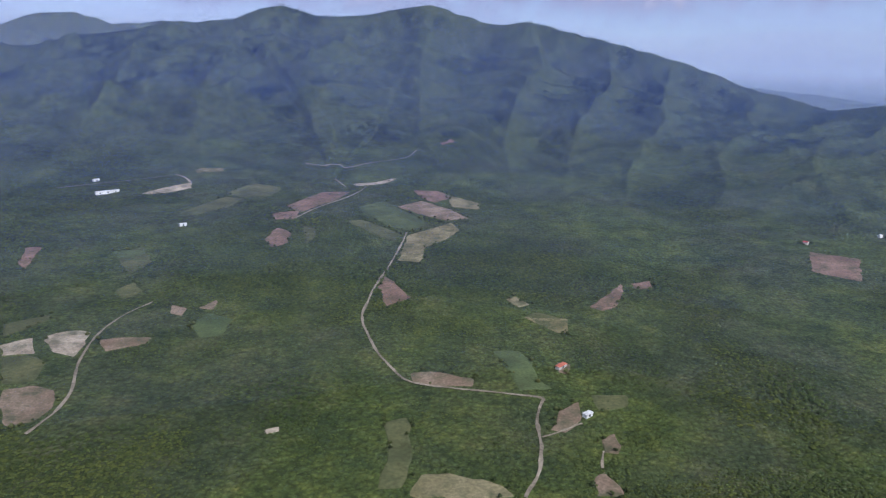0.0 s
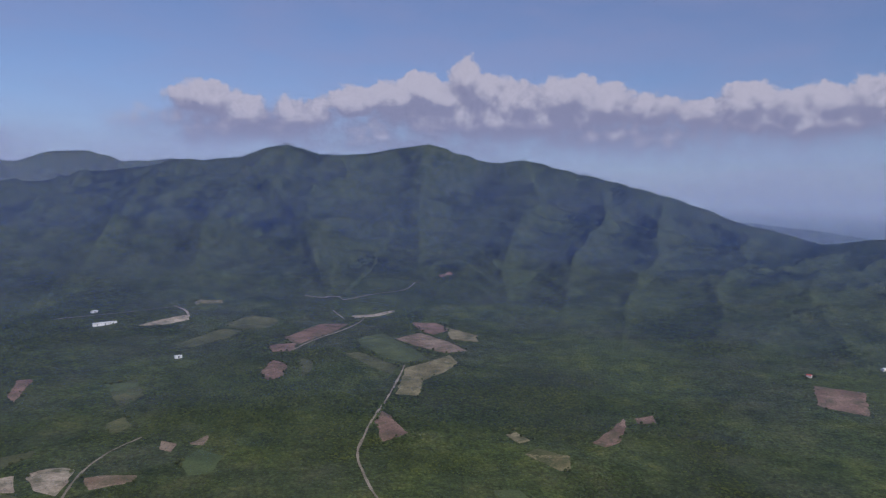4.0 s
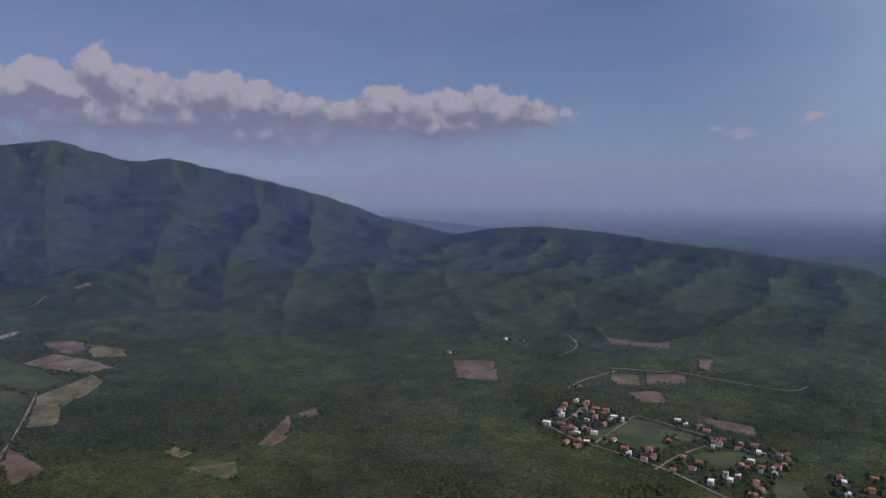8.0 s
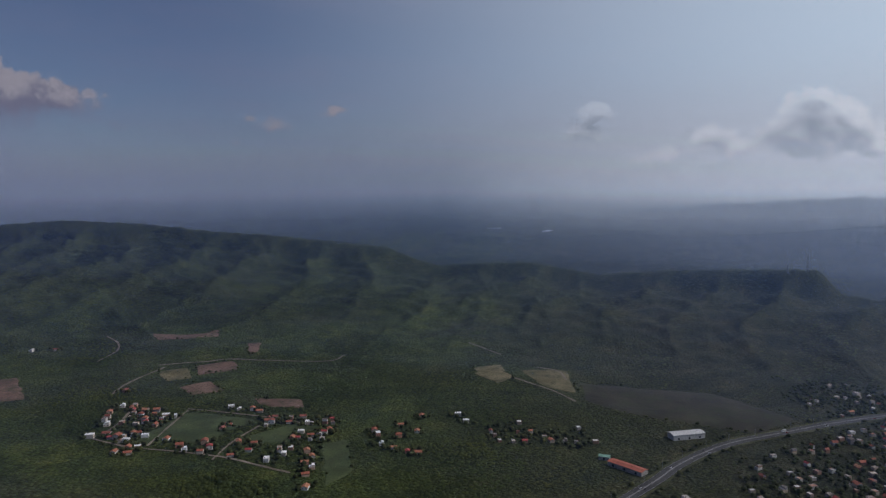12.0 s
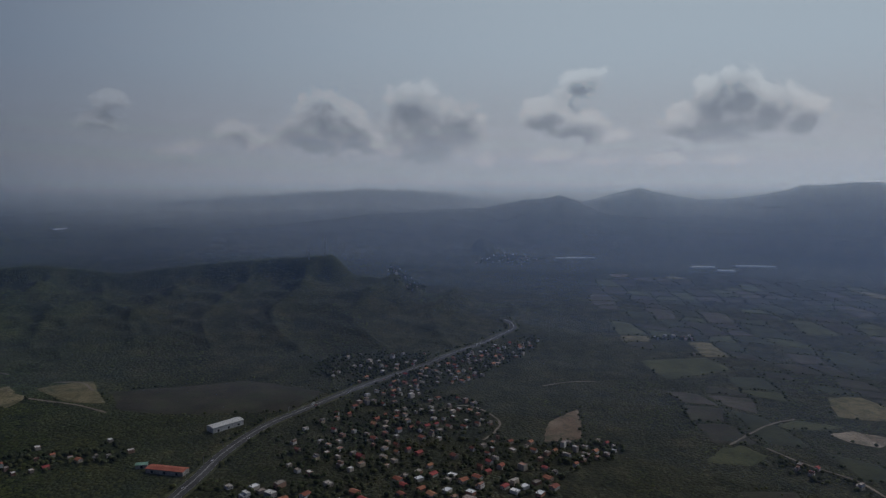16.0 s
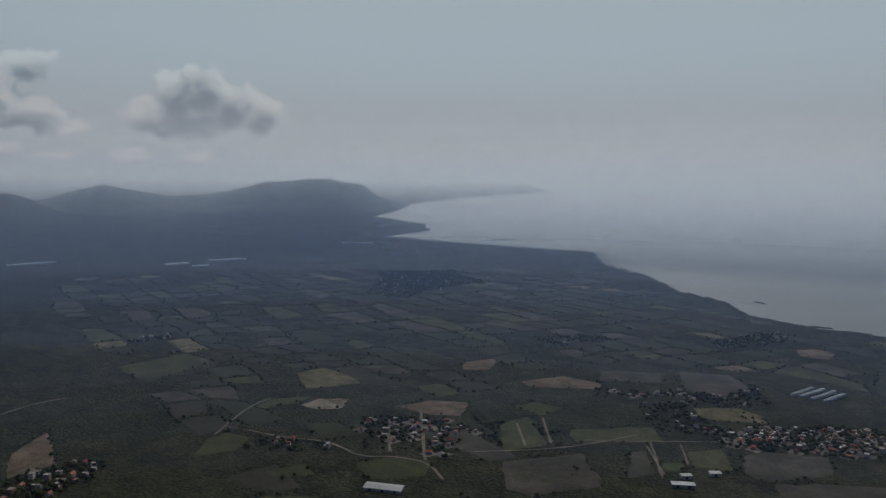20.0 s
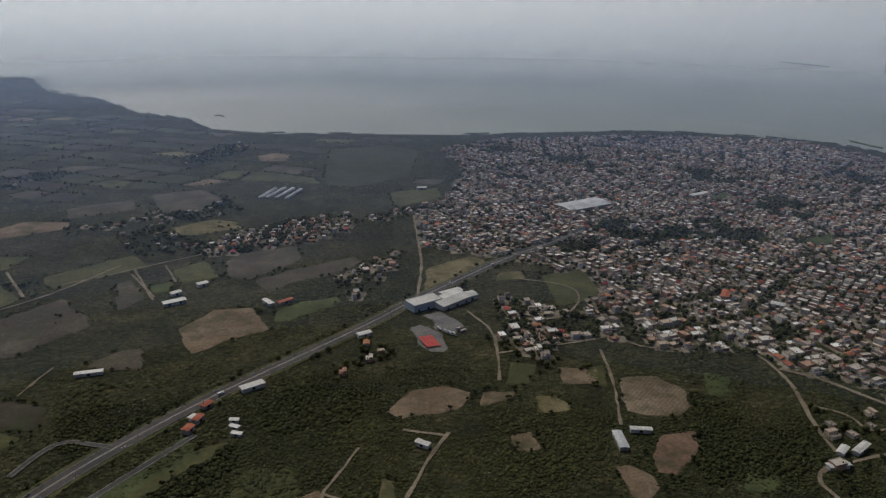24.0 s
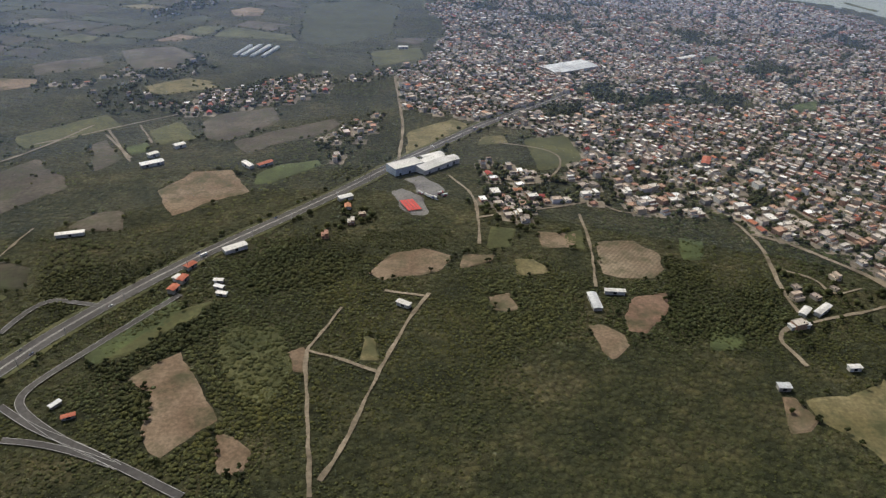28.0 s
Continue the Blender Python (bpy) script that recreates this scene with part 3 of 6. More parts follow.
SOILS = {
    "TAN": soil("tilled_soil", (0.17, 0.115, 0.075), (0.27, 0.2, 0.14), 0.02, 0.3),
    "FURROW": soil("furrowed_soil", (0.17, 0.125, 0.085), (0.29, 0.23, 0.165), 0.02, 0.3),
    "RED": soil("red_soil", (0.15, 0.092, 0.066), (0.24, 0.155, 0.11), 0.02, 0.25),
    "GREY": soil("dark_soil", (0.07, 0.06, 0.05), (0.13, 0.11, 0.085), 0.015, 0.2),
    "LAWN": soil("green_meadow", (0.055, 0.078, 0.032), (0.1, 0.128, 0.048), 0.02, 0.3),
    "STRAW": soil("stubble", (0.15, 0.13, 0.06), (0.25, 0.21, 0.115), 0.02, 0.25),
    "OLIVE": soil("dry_pasture", (0.06, 0.068, 0.026), (0.12, 0.12, 0.05), 0.015, 0.2),
    "PALE": soil("pale_earth", (0.26, 0.2, 0.14), (0.42, 0.35, 0.26), 0.02, 0.25),
    "FALLOW": soil("fallow_ground", (0.036, 0.034, 0.022), (0.075, 0.066, 0.044), 0.015, 0.2),
    "GRAZED": soil("grazed_grass", (0.03, 0.038, 0.017), (0.062, 0.068, 0.031), 0.015, 0.2),
    "ORCHARD": soil("orchard_grass", (0.05, 0.07, 0.025), (0.1, 0.12, 0.045), 0.02, 0.3),
}


def add_furrows(mat, pitch):
    """Plough lines over a soil: a wave a pitch apart, in colour and relief."""
    nt = mat.node_tree
    bsdf = nt.nodes["Principled BSDF"]
    wave = nt.nodes.new("ShaderNodeTexWave")
    wave.inputs["Scale"].default_value, wave.inputs["Distortion"].default_value, wave.inputs["Detail Scale"].default_value = 1 / pitch, 3.0, 0.2
    turn = nt.nodes.new("ShaderNodeMapping")
    turn.inputs["Rotation"].default_value = (0, 0, 0.6)
    nt.links.new(place_node(nt), turn.inputs["Vector"])
    nt.links.new(turn.outputs[0], wave.inputs["Vector"])
    before = bsdf.inputs["Base Color"].links[0].from_socket
    shade = ramp_node(nt, wave.outputs["Fac"], [(0.2, (0.88, 0.87, 0.86)), (0.8, (1.06, 1.06, 1.06))])
    nt.links.new(mix_node(nt, 1.0, before, shade, "MULTIPLY"), bsdf.inputs["Base Color"])


add_furrows(SOILS["FURROW"], 14.0)
add_furrows(SOILS["ORCHARD"], 9.0)
ASPHALT = two_scale("asphalt", (0.045, 0.043, 0.044), (0.07, 0.067, 0.066), 0.02, 0.3, 0.85)
DUST = two_scale("pale_dust", (0.12, 0.098, 0.07), (0.23, 0.19, 0.14), 0.03, 0.3)
CONCRETE = two_scale("concrete", (0.26, 0.25, 0.23), (0.38, 0.36, 0.33), 0.05, 0.4)
PAINT_LINE = two_scale("road_paint", (0.3, 0.3, 0.29), (0.5, 0.5, 0.48), 0.1, 0.5)
ROAD_MAT = {"ASPHALT": ASPHALT, "DUST": DUST}
FIELD_TALK = {
    "TAN": ("tilled_field", "bare tilled field of light brown soil"),
    "FURROW": ("tilled_field", "ploughed field with pale furrow lines"),
    "RED": ("red_soil_field", "cleared plot of bare reddish soil"),
    "GREY": ("ploughed_field", "dark grey-brown ploughed field on the plain"),
    "LAWN": ("meadow", "short green grass meadow among houses and scrub"),
    "STRAW": ("stubble_field", "dry straw-coloured stubble field"),
    "OLIVE": ("pasture", "olive-green dry pasture with worn patches"),
    "PALE": ("bare_field", "pale sandy bare ground cleared of growth"),
    "FALLOW": ("fallow_field", "dark fallow field on the plain"),
    "GRAZED": ("pasture", "dull green grazed pasture on the plain"),
    "ORCHARD": ("orchard_field", "young orchard in green rows"),
}

# what stands where, on a raster of 6 m: 0 open, 1 field, 2 road, 3 building, 4 wood
CELL, SPAN = 6.0, 4500.0
TAKEN = np.zeros((1500, 1500), np.uint8)
GX, GY = np.meshgrid((np.arange(1500) + 0.5) * CELL - SPAN, (np.arange(1500) + 0.5) * CELL - SPAN, indexing="ij")


def cells_of(x, y):
    return np.clip(((np.asarray(x) + SPAN) / CELL).astype(int), 0, 1499), np.clip(((np.asarray(y) + SPAN) / CELL).astype(int), 0, 1499)


def window_of(points, pad=0.0):
    p = np.asarray(points, float)
    (i0, i1), (j0, j1) = cells_of([p[:, 0].min() - pad, p[:, 0].max() + pad], [p[:, 1].min() - pad, p[:, 1].max() + pad])
    return slice(i0, i1 + 1), slice(j0, j1 + 1)


def take_area(outline, code):
    w = window_of(outline)
    TAKEN[w][inside(GX[w], GY[w], [tuple(p) for p in outline])] = code


def take_line(line, width, code):
    w = window_of(line, width)
    d = to_line(GX[w], GY[w], [(*p[:2], 0) for p in line])[0]
    TAKEN[w][d < width / 2 + 2] = code


def rest_on(x, y):
    """Height on the land, a little above it the farther off it lies."""
    return shore_height(x, y) + 0.6 + 0.9 * ramp(1500, 3000, np.hypot(x, y))


HEDGES = []


def smooth_ring(outline, step=9.0, wobble=3.6):
    """A closed outline resampled with rounded corners and an uneven edge."""
    p = np.array(outline, float)
    for cut in (0.06, 0.2):
        q = np.roll(p, -1, 0)
        p = np.stack([(1 - cut) * p + cut * q, cut * p + (1 - cut) * q], 1).reshape(-1, 2)
    q = np.roll(p, -1, 0)
    out = []
    for a, b in zip(p, q):
        n = max(1, int(np.hypot(*(b - a)) / step))
        out += [a + (b - a) * k / n for k in range(n)]
    p = np.array(out)
    p[:, 0] += wobble * 2 * (grain(p[:, 0], p[:, 1], 17, 5) - 0.5)
    p[:, 1] += wobble * 2 * (grain(p[:, 0], p[:, 1], 17, 9) - 0.5)
    return p


def add_field(soil, outline, hedge=0.35, bushes=False):
    ring = smooth_ring(outline)
    mid = ring.mean(0)
    n, steps = len(ring), 6
    rows = [mid + (ring - mid) * k for k in np.linspace(1, 0.04, steps)]
    flat = np.concatenate(rows)
    z = rest_on(flat[:, 0], flat[:, 1])
    z[:n] -= 1.0
    verts = draw_in(np.column_stack([flat, z]))
    i, j = np.meshgrid(np.arange(steps - 1), np.arange(n), indexing="ij")
    k = (j + 1) % n
    quads = np.stack([i * n + j, i * n + k, (i + 1) * n + k, (i + 1) * n + j], -1).reshape(-1, 4)
    faces = [tuple(q) for q in quads.tolist()] + [tuple(range((steps - 1) * n, steps * n))]
    x, y = ring.T
    if (np.roll(x, -1) * y - np.roll(y, -1) * x).sum() > 0:
        faces = [f[::-1] for f in faces]
    name, label = FIELD_TALK[soil]
    tagged(new(name, mesh_of(name, verts, faces, SOILS[soil])), label, "field", kind="structure")
    if not bushes:  # scrub may stand on rough grass
        take_area(ring, 1)
    if hedge:
        HEDGES.append((ring, hedge))


def fine_line(line, step=9.0):
    """A polyline rounded and resampled."""
    p = np.array(line, float)[:, :2]
    for _ in range(3):
        q = np.stack([0.75 * p[:-1] + 0.25 * p[1:], 0.25 * p[:-1] + 0.75 * p[1:]], 1).reshape(-1, 2)
        p = np.concatenate([p[:1], q, p[-1:]])
    out = [p[0]]
    for a, b in zip(p[:-1], p[1:]):
        n = max(1, int(np.hypot(*(b - a)) / step))
        out += [a + (b - a) * (k + 1) / n for k in range(n)]
    return np.array(out)


def ribbon(name, line, side, width, lift, mat, ragged=0.0):
    """A strip along a line, side metres to its right."""
    d = np.gradient(line, axis=0)
    d /= np.maximum(np.hypot(d[:, 0], d[:, 1]), 1e-6)[:, None]
    across = np.stack([d[:, 1], -d[:, 0]], 1)
    cols = []
    for k in (-0.5, 0.0, 0.5):
        rag = ragged * (grain(line[:, 0] + 50 * k, line[:, 1], 14, 3) - 0.5)
        p = line + across * (side + k * width + rag * np.sign(k))[:, None] if ragged else line + across * (side + k * width)
        cols.append(np.column_stack([p, rest_on(p[:, 0], p[:, 1]) + lift]))
    n = len(line)
    verts = draw_in(np.concatenate(cols))
    i = np.arange(n - 1)
    corners = np.concatenate([np.stack([c * n + i, c * n + i + 1, (c + 1) * n + i + 1, (c + 1) * n + i], -1) for c in (0, 1)])[:, ::-1].reshape(-1)
    return quick_mesh(name, verts, corners, 4, mat, True)


ROAD_TALK = {
    "highway": ("road", "grey asphalt highway with white edge lines", "highway"),
    "slip_road": ("road", "curved asphalt slip road beside the highway", "road"),
    "dirt_track": ("dirt_track", "pale dusty dirt track through the scrub", "track"),
    "country_road": ("dirt_track", "winding unpaved country road of pale earth", "track"),
    "street": ("street", "unpaved dusty street between the houses", "street"),
}
HIGHWAY = []


def add_road(kind, surface, width, line):
    fine = fine_line(line)
    width = width if surface == "ASPHALT" else 0.78 * width
    name, label, category = ROAD_TALK[kind]
    mat = ROAD_MAT[surface]
    road = tagged(new(name, ribbon(name, fine, 0.0, width, 0.35, mat, 0.0 if surface == "ASPHALT" else 2.2)), label, category, kind="structure")
    take_line(fine[::2], width, 2)
    if kind == "highway":
        HIGHWAY.append(fine)
        part_of(new("median", ribbon("median", fine, 0.0, 1.0, 0.75, CONCRETE)), road, "low pale concrete median strip")
        for side in (-9.4, -1.3, 1.3, 9.4):
            part_of(new("edge_line", ribbon("edge_line", fine, side, 0.22, 0.65, PAINT_LINE)), road, "white painted edge line")
        for side in (-13.0, 13.0):
            part_of(new("verge", ribbon("verge", fine, side, 5.0, 0.15, SOILS["OLIVE"], 2.0)), road, "dry grassy verge")
    elif kind == "slip_road":
        for side in (-width / 2 + 0.5, width / 2 - 0.5):
            part_of(new("edge_line", ribbon("edge_line", fine, side, 0.3, 0.6, PAINT_LINE)), road, "white painted edge line")


def part_of(ob, parent, label=""):
    ob.parent = parent
    if label:
        ob["label"] = label
    return ob


# ---------------------------------------------------------------- buildings


def picked(name, colours, roughness=0.85, island=False, stain=0.35):
    """Paint that differs from house to house, weathered."""
    mat, nt, bsdf = start_material(name, roughness)
    if island:
        chance = nt.nodes.new("ShaderNodeNewGeometry").outputs["Random Per Island"]
    else:
        chance = nt.nodes.new("ShaderNodeObjectInfo").outputs["Random"]
    node = nt.nodes.new("ShaderNodeValToRGB")
    node.color_ramp.interpolation = "CONSTANT"
    el = node.color_ramp.elements
    while len(el) < len(colours):
        el.new(0.5)
    for k, (e, c) in enumerate(zip(el, colours)):
        e.position, e.color = k / len(colours), (*c, 1)
    nt.links.new(chance, node.inputs["Fac"])
    grime = ramp_node(nt, noise_node(nt, place_node(nt), 0.35, 4), [(0.3, (1 - stain, 1 - stain, 1 - stain)), (0.65, (1.08, 1.08, 1.08))])
    nt.links.new(mix_node(nt, 1.0, node.outputs["Color"], grime, "MULTIPLY"), bsdf.inputs["Base Color"])
    return mat


WALL_PAINTS = [(0.62, 0.58, 0.52), (0.5, 0.43, 0.34), (0.32, 0.2, 0.14), (0.68, 0.66, 0.62), (0.42, 0.36, 0.3), (0.55, 0.45, 0.32), (0.3, 0.28, 0.27), (0.6, 0.52, 0.44), (0.4, 0.24, 0.17), (0.52, 0.5, 0.5)]
FLAT_ROOFS = [(0.42, 0.36, 0.3), (0.3, 0.26, 0.22), (0.54, 0.5, 0.45), (0.33, 0.18, 0.13), (0.44, 0.35, 0.28), (0.66, 0.64, 0.6), (0.24, 0.2, 0.17), (0.38, 0.24, 0.17), (0.46, 0.41, 0.36), (0.34, 0.28, 0.24)]
TILE_ROOFS = [(0.3, 0.1, 0.06), (0.36, 0.14, 0.08), (0.26, 0.09, 0.06), (0.4, 0.18, 0.1), (0.33, 0.07, 0.06)]
VILLA_WALLS = [(0.56, 0.54, 0.5), (0.52, 0.46, 0.38), (0.66, 0.65, 0.62), (0.48, 0.32, 0.22), (0.54, 0.5, 0.44), (0.5, 0.26, 0.18)]
WALL, WALLS = picked("house_wall", WALL_PAINTS), picked("house_walls", WALL_PAINTS + FLAT_ROOFS[:4], island=True)
FLAT, FLATS = picked("flat_roof", FLAT_ROOFS, stain=0.45), picked("flat_roofs", [tuple(1.25 * c for c in r) for r in FLAT_ROOFS] + [tuple(0.8 * c for c in r) for r in FLAT_ROOFS] + TILE_ROOFS[:2] + [(0.72, 0.71, 0.69), (0.64, 0.6, 0.56), (0.56, 0.47, 0.43), (0.5, 0.49, 0.48)], island=True, stain=0.45)
TILED, VILLA_WALL = picked("tiled_roof", TILE_ROOFS, stain=0.4), picked("villa_wall", VILLA_WALLS, stain=0.2)
TILES = picked("tiled_roofs", TILE_ROOFS, island=True, stain=0.4)
WHITE_ROOF = picked("white_roof", [(0.78, 0.78, 0.76), (0.7, 0.7, 0.69), (0.82, 0.8, 0.77)], stain=0.2)
PANE = start_material("dark_pane", 0.15)[0]
PANE.node_tree.nodes["Principled BSDF"].inputs["Base Color"].default_value = (0.03, 0.035, 0.04, 1)
DOOR = two_scale("door_paint", (0.12, 0.07, 0.04), (0.2, 0.13, 0.08), 0.5, 3)
TANK = two_scale("black_plastic", (0.02, 0.02, 0.022), (0.04, 0.04, 0.04), 0.5, 3, 0.5)
CLADDING = {
    "WHITE": two_scale("white_sheet", (0.46, 0.45, 0.43), (0.6, 0.59, 0.57), 0.05, 0.5, 0.5),
    "ZINC": two_scale("zinc_sheet", (0.36, 0.38, 0.4), (0.52, 0.53, 0.54), 0.06, 0.5, 0.45),
    "BLUEGREY": two_scale("blue_grey_sheet", (0.36, 0.42, 0.48), (0.5, 0.54, 0.58), 0.05, 0.5, 0.5),
    "TILE": two_scale("red_tiles", (0.3, 0.085, 0.055), (0.42, 0.14, 0.085), 0.08, 0.6),
    "GREEN": two_scale("green_sheet", (0.14, 0.26, 0.2), (0.22, 0.36, 0.28), 0.08, 0.6),
}
SHED_TALK = {"WHITE": "long hall with a white sheet-metal roof", "ZINC": "shed under a weathered zinc sheet roof", "BLUEGREY": "tall blue-grey clad warehouse with flat roof", "TILE": "building under a red tiled roof", "GREEN": "hall under a green sheet roof"}


def box(bm, x0, y0, z0, x1, y1, z1, chamfer=0.0):
    v = [bm.verts.new((x, y, z)) for z, c in ((z0, 0), (z1, chamfer)) for x, y in ((x0 + c, y0 + c), (x1 - c, y0 + c), (x1 - c, y1 - c), (x0 + c, y1 - c))]
    for f in ((3, 2, 1, 0), (4, 5, 6, 7), (0, 1, 5, 4), (1, 2, 6, 5), (2, 3, 7, 6), (3, 0, 4, 7)):
        bm.faces.new([v[i] for i in f])


def gable(bm, w, d, z, rise, eave=0.6, thick=0.3):
    """A pitched roof with thickness over w x d, its ridge along y."""
    a, b = w / 2 + eave, d / 2 + eave
    low, high = [], []
    for y in (-b, b):
        low.append([bm.verts.new((x, y, h)) for x, h in ((-a, z - 0.2), (0, z + rise - 0.2), (a, z - 0.2))])
        high.append([bm.verts.new((x, y, h + thick)) for x, h in ((-a, z - 0.2), (0, z + rise - 0.2), (a, z - 0.2))])
    for k in (0, 1):
        bm.faces.new((high[0][k], high[0][k + 1], high[1][k + 1], high[1][k]))
        bm.faces.new((low[0][k], low[1][k], low[1][k + 1], low[0][k + 1]))
        bm.faces.new((low[0][k], low[0][k + 1], high[0][k + 1], high[0][k]))
        bm.faces.new((low[1][k], high[1][k], high[1][k + 1], low[1][k + 1]))
    bm.faces.new((low[0][0], high[0][0], high[1][0], low[1][0]))
    bm.faces.new((low[0][2], low[1][2], high[1][2], high[0][2]))


def gable_ends(bm, w, d, z, rise):
    for y in (-d / 2, d / 2):
        bm.faces.new([bm.verts.new(p) for p in ((-w / 2, y, z), (w / 2, y, z), (0, y, z + rise))])


def flat_top(bm, w, d, z, rim=0.45, x=0.0, y=0.0):
    """A roof slab with a raised rim."""
    box(bm, x - w / 2, y - d / 2, z, x + w / 2, y + d / 2, z + 0.2)
    for x0, y0, x1, y1 in ((-w / 2, -d / 2, w / 2, -d / 2 + 0.3), (-w / 2, d / 2 - 0.3, w / 2, d / 2), (-w / 2, -d / 2 + 0.3, -w / 2 + 0.3, d / 2 - 0.3), (w / 2 - 0.3, -d / 2 + 0.3, w / 2, d / 2 - 0.3)):
        box(bm, x + x0, y + y0, z + 0.2, x + x1, y + y1, z + 0.2 + rim)


def part(name, bm, material, parent, label=""):
    me = bpy.data.meshes.new(name)
    bm.to_mesh(me)
    bm.free()
    me.materials.append(material)
    return part_of(new(name, me), parent, label)


def drum(bm, x, y, z, r, h, sides=8):
    low = [bm.verts.new((x + r * math.cos(2 * math.pi * k / sides), y + r * math.sin(2 * math.pi * k / sides), z)) for k in range(sides)]
    mid = [bm.verts.new((v.co.x, v.co.y, z + h * 0.8)) for v in low]
    top = [bm.verts.new((x + (v.co.x - x) * 0.45, y + (v.co.y - y) * 0.45, z + h)) for v in low]
    for k in range(sides):
        n = (k + 1) % sides
        bm.faces.new((low[k], low[n], mid[n], mid[k]))
        bm.faces.new((mid[k], mid[n], top[n], top[k]))
    bm.faces.new(top)


def build_house(w, d, h, kind, villa=False):
    """One house about the origin: kind flat, tiled or stepped (a second storey over half of it)."""
    root = new("house")
    wall_mat = VILLA_WALL if villa else WALL
    bm = bmesh.new()
    box(bm, -w / 2, -d / 2, -1.5, w / 2, d / 2, h)
    if kind == "stepped":
        box(bm, -w / 2 + 0.2, -d / 2 + 0.2, h + 0.25, 0.5, d / 2 - 0.2, h + 3.0)
    if kind == "tiled":
        gable_ends(bm, w, d, h, w * 0.22)
    part("wall", bm, wall_mat, root)
    bm = bmesh.new()
    if kind == "tiled":
        gable(bm, w, d, h, w * 0.22)
        part("roof", bm, TILED, root, "red clay tile roof")
    else:
        flat_top(bm, w + 0.1, d + 0.1, h)
        if kind == "stepped":
            flat_top(bm, w / 2 + 0.5, d - 0.2, h + 3.0, 0.35, -w / 4 + 0.25, 0)
        part("roof", bm, WHITE_ROOF if villa else FLAT, root)
        bm = bmesh.new()
        drum(bm, w / 4, d / 4, h + (0.2 if kind == "flat" else 0.2), 0.7, 1.5)
        part("water_tank", bm, TANK, root, "round black roof water tank")
    for y, s in ((-d / 2, -1), (d / 2, 1)):
        for x in (-w * 0.27, w * 0.27):
            bm = bmesh.new()
            box(bm, x - 0.8, min(y, y + s * 0.08), 1.0, x + 0.8, max(y, y + s * 0.08), 2.3)
            part("window", bm, PANE, root, "dark window pane")
    bm = bmesh.new()
    box(bm, -0.6, -d / 2 - 0.07, 0.0, 0.6, -d / 2, 2.1)
    part("door", bm, DOOR, root, "brown painted door")
    return root


def flat_data(root):
    """Verts, faces and which stuff (0 walls, 1 flat roof, 2 tiles) of a house, for joined ones."""
    verts, faces, kinds = [], [], []
    for ob in root.children:
        if not ob.name.startswith(("wall", "roof")):
            continue
        base = len(verts)
        verts += [tuple(v.co) for v in ob.data.vertices]
        faces += [[base + i for i in p.vertices] for p in ob.data.polygons]
        kinds += [0 if ob.name.startswith("wall") else 2 if "tile" in str(ob.get("label", "")) else 1] * len(ob.data.polygons)
    return np.array(verts), faces, kinds


PLOTS, VILLA_PLOTS, TOWN_AREAS = [], [], []


def street_angle(x, y):
    """The way that streets run, turning slowly over the town."""
    return 0.35 + 0.5 * (grain(x, y, 900, 61) - 0.5) + (0.4 if x > 600 else 0.0)


def add_town(outline, spacing, share, kind):
    """Houses in blocks; a large town has quarters whose streets run in ways of their own."""
    rng = random.Random(len(PLOTS) + 7)
    p = np.array(outline, float)
    low, high = p.min(0), p.max(0)
    size = math.hypot(*(high - low))
    hubs = np.array([(rng.uniform(low[0], high[0]), rng.uniform(low[1], high[1])) for _ in range(22 if kind == "town" else 1)])
    across, along = (7, 5) if kind in ("town", "village", "edge of town") else (9, 9)
    made = []
    for q, hub in enumerate(hubs):
        turn = float(street_angle(hub[0], hub[1])) + (rng.uniform(-0.45, 0.45) if kind == "town" else 0)
        c, s = math.cos(turn), math.sin(turn)
        n = int(min(size, 700 if kind == "town" else size) / spacing) + 1
        for i in range(-n, n + 1):
            for j in range(-n, n + 1):
                if i % across == 0 or j % (along * 3) == 0 or rng.random() > share:
                    continue
                u = (i + rng.uniform(-0.22, 0.22)) * spacing + 9 * math.sin(j * 0.19 + q)
                v = (j + rng.uniform(-0.22, 0.22)) * spacing + 9 * math.sin(i * 0.17 + q)
                made.append((hub[0] + c * u - s * v, hub[1] + s * u + c * v, turn + rng.choice((0, math.pi / 2)) + rng.uniform(-0.16, 0.16), q))
    f = np.array(made)
    keep = inside(f[:, 0], f[:, 1], [tuple(q) for q in outline])
    f = f[keep]
    nearest = np.argmin(np.hypot(f[:, :1] - hubs[None, :, 0], f[:, 1:2] - hubs[None, :, 1]), 1)
    i, j = cells_of(f[:, 0], f[:, 1])
    keep = (nearest == f[:, 3]) & (TAKEN[i, j] == 0) & (lake_side(f[:, 0], f[:, 1]) < -25)
    if kind == "town":
        green = rough(f[:, 0], f[:, 1], 110, 77, 3)
        keep &= green > 0.3
    TOWN_AREAS.append([tuple(q) for q in outline])
    PLOTS.extend((x, y, a, kind) for x, y, a, _ in f[keep])


def add_villas(spots):
    VILLA_PLOTS.extend(spots)


def add_wood(outline):
    w = window_of(outline)
    TAKEN[w][inside(GX[w], GY[w], [tuple(p) for p in outline]) & (TAKEN[w] == 0)] = 4


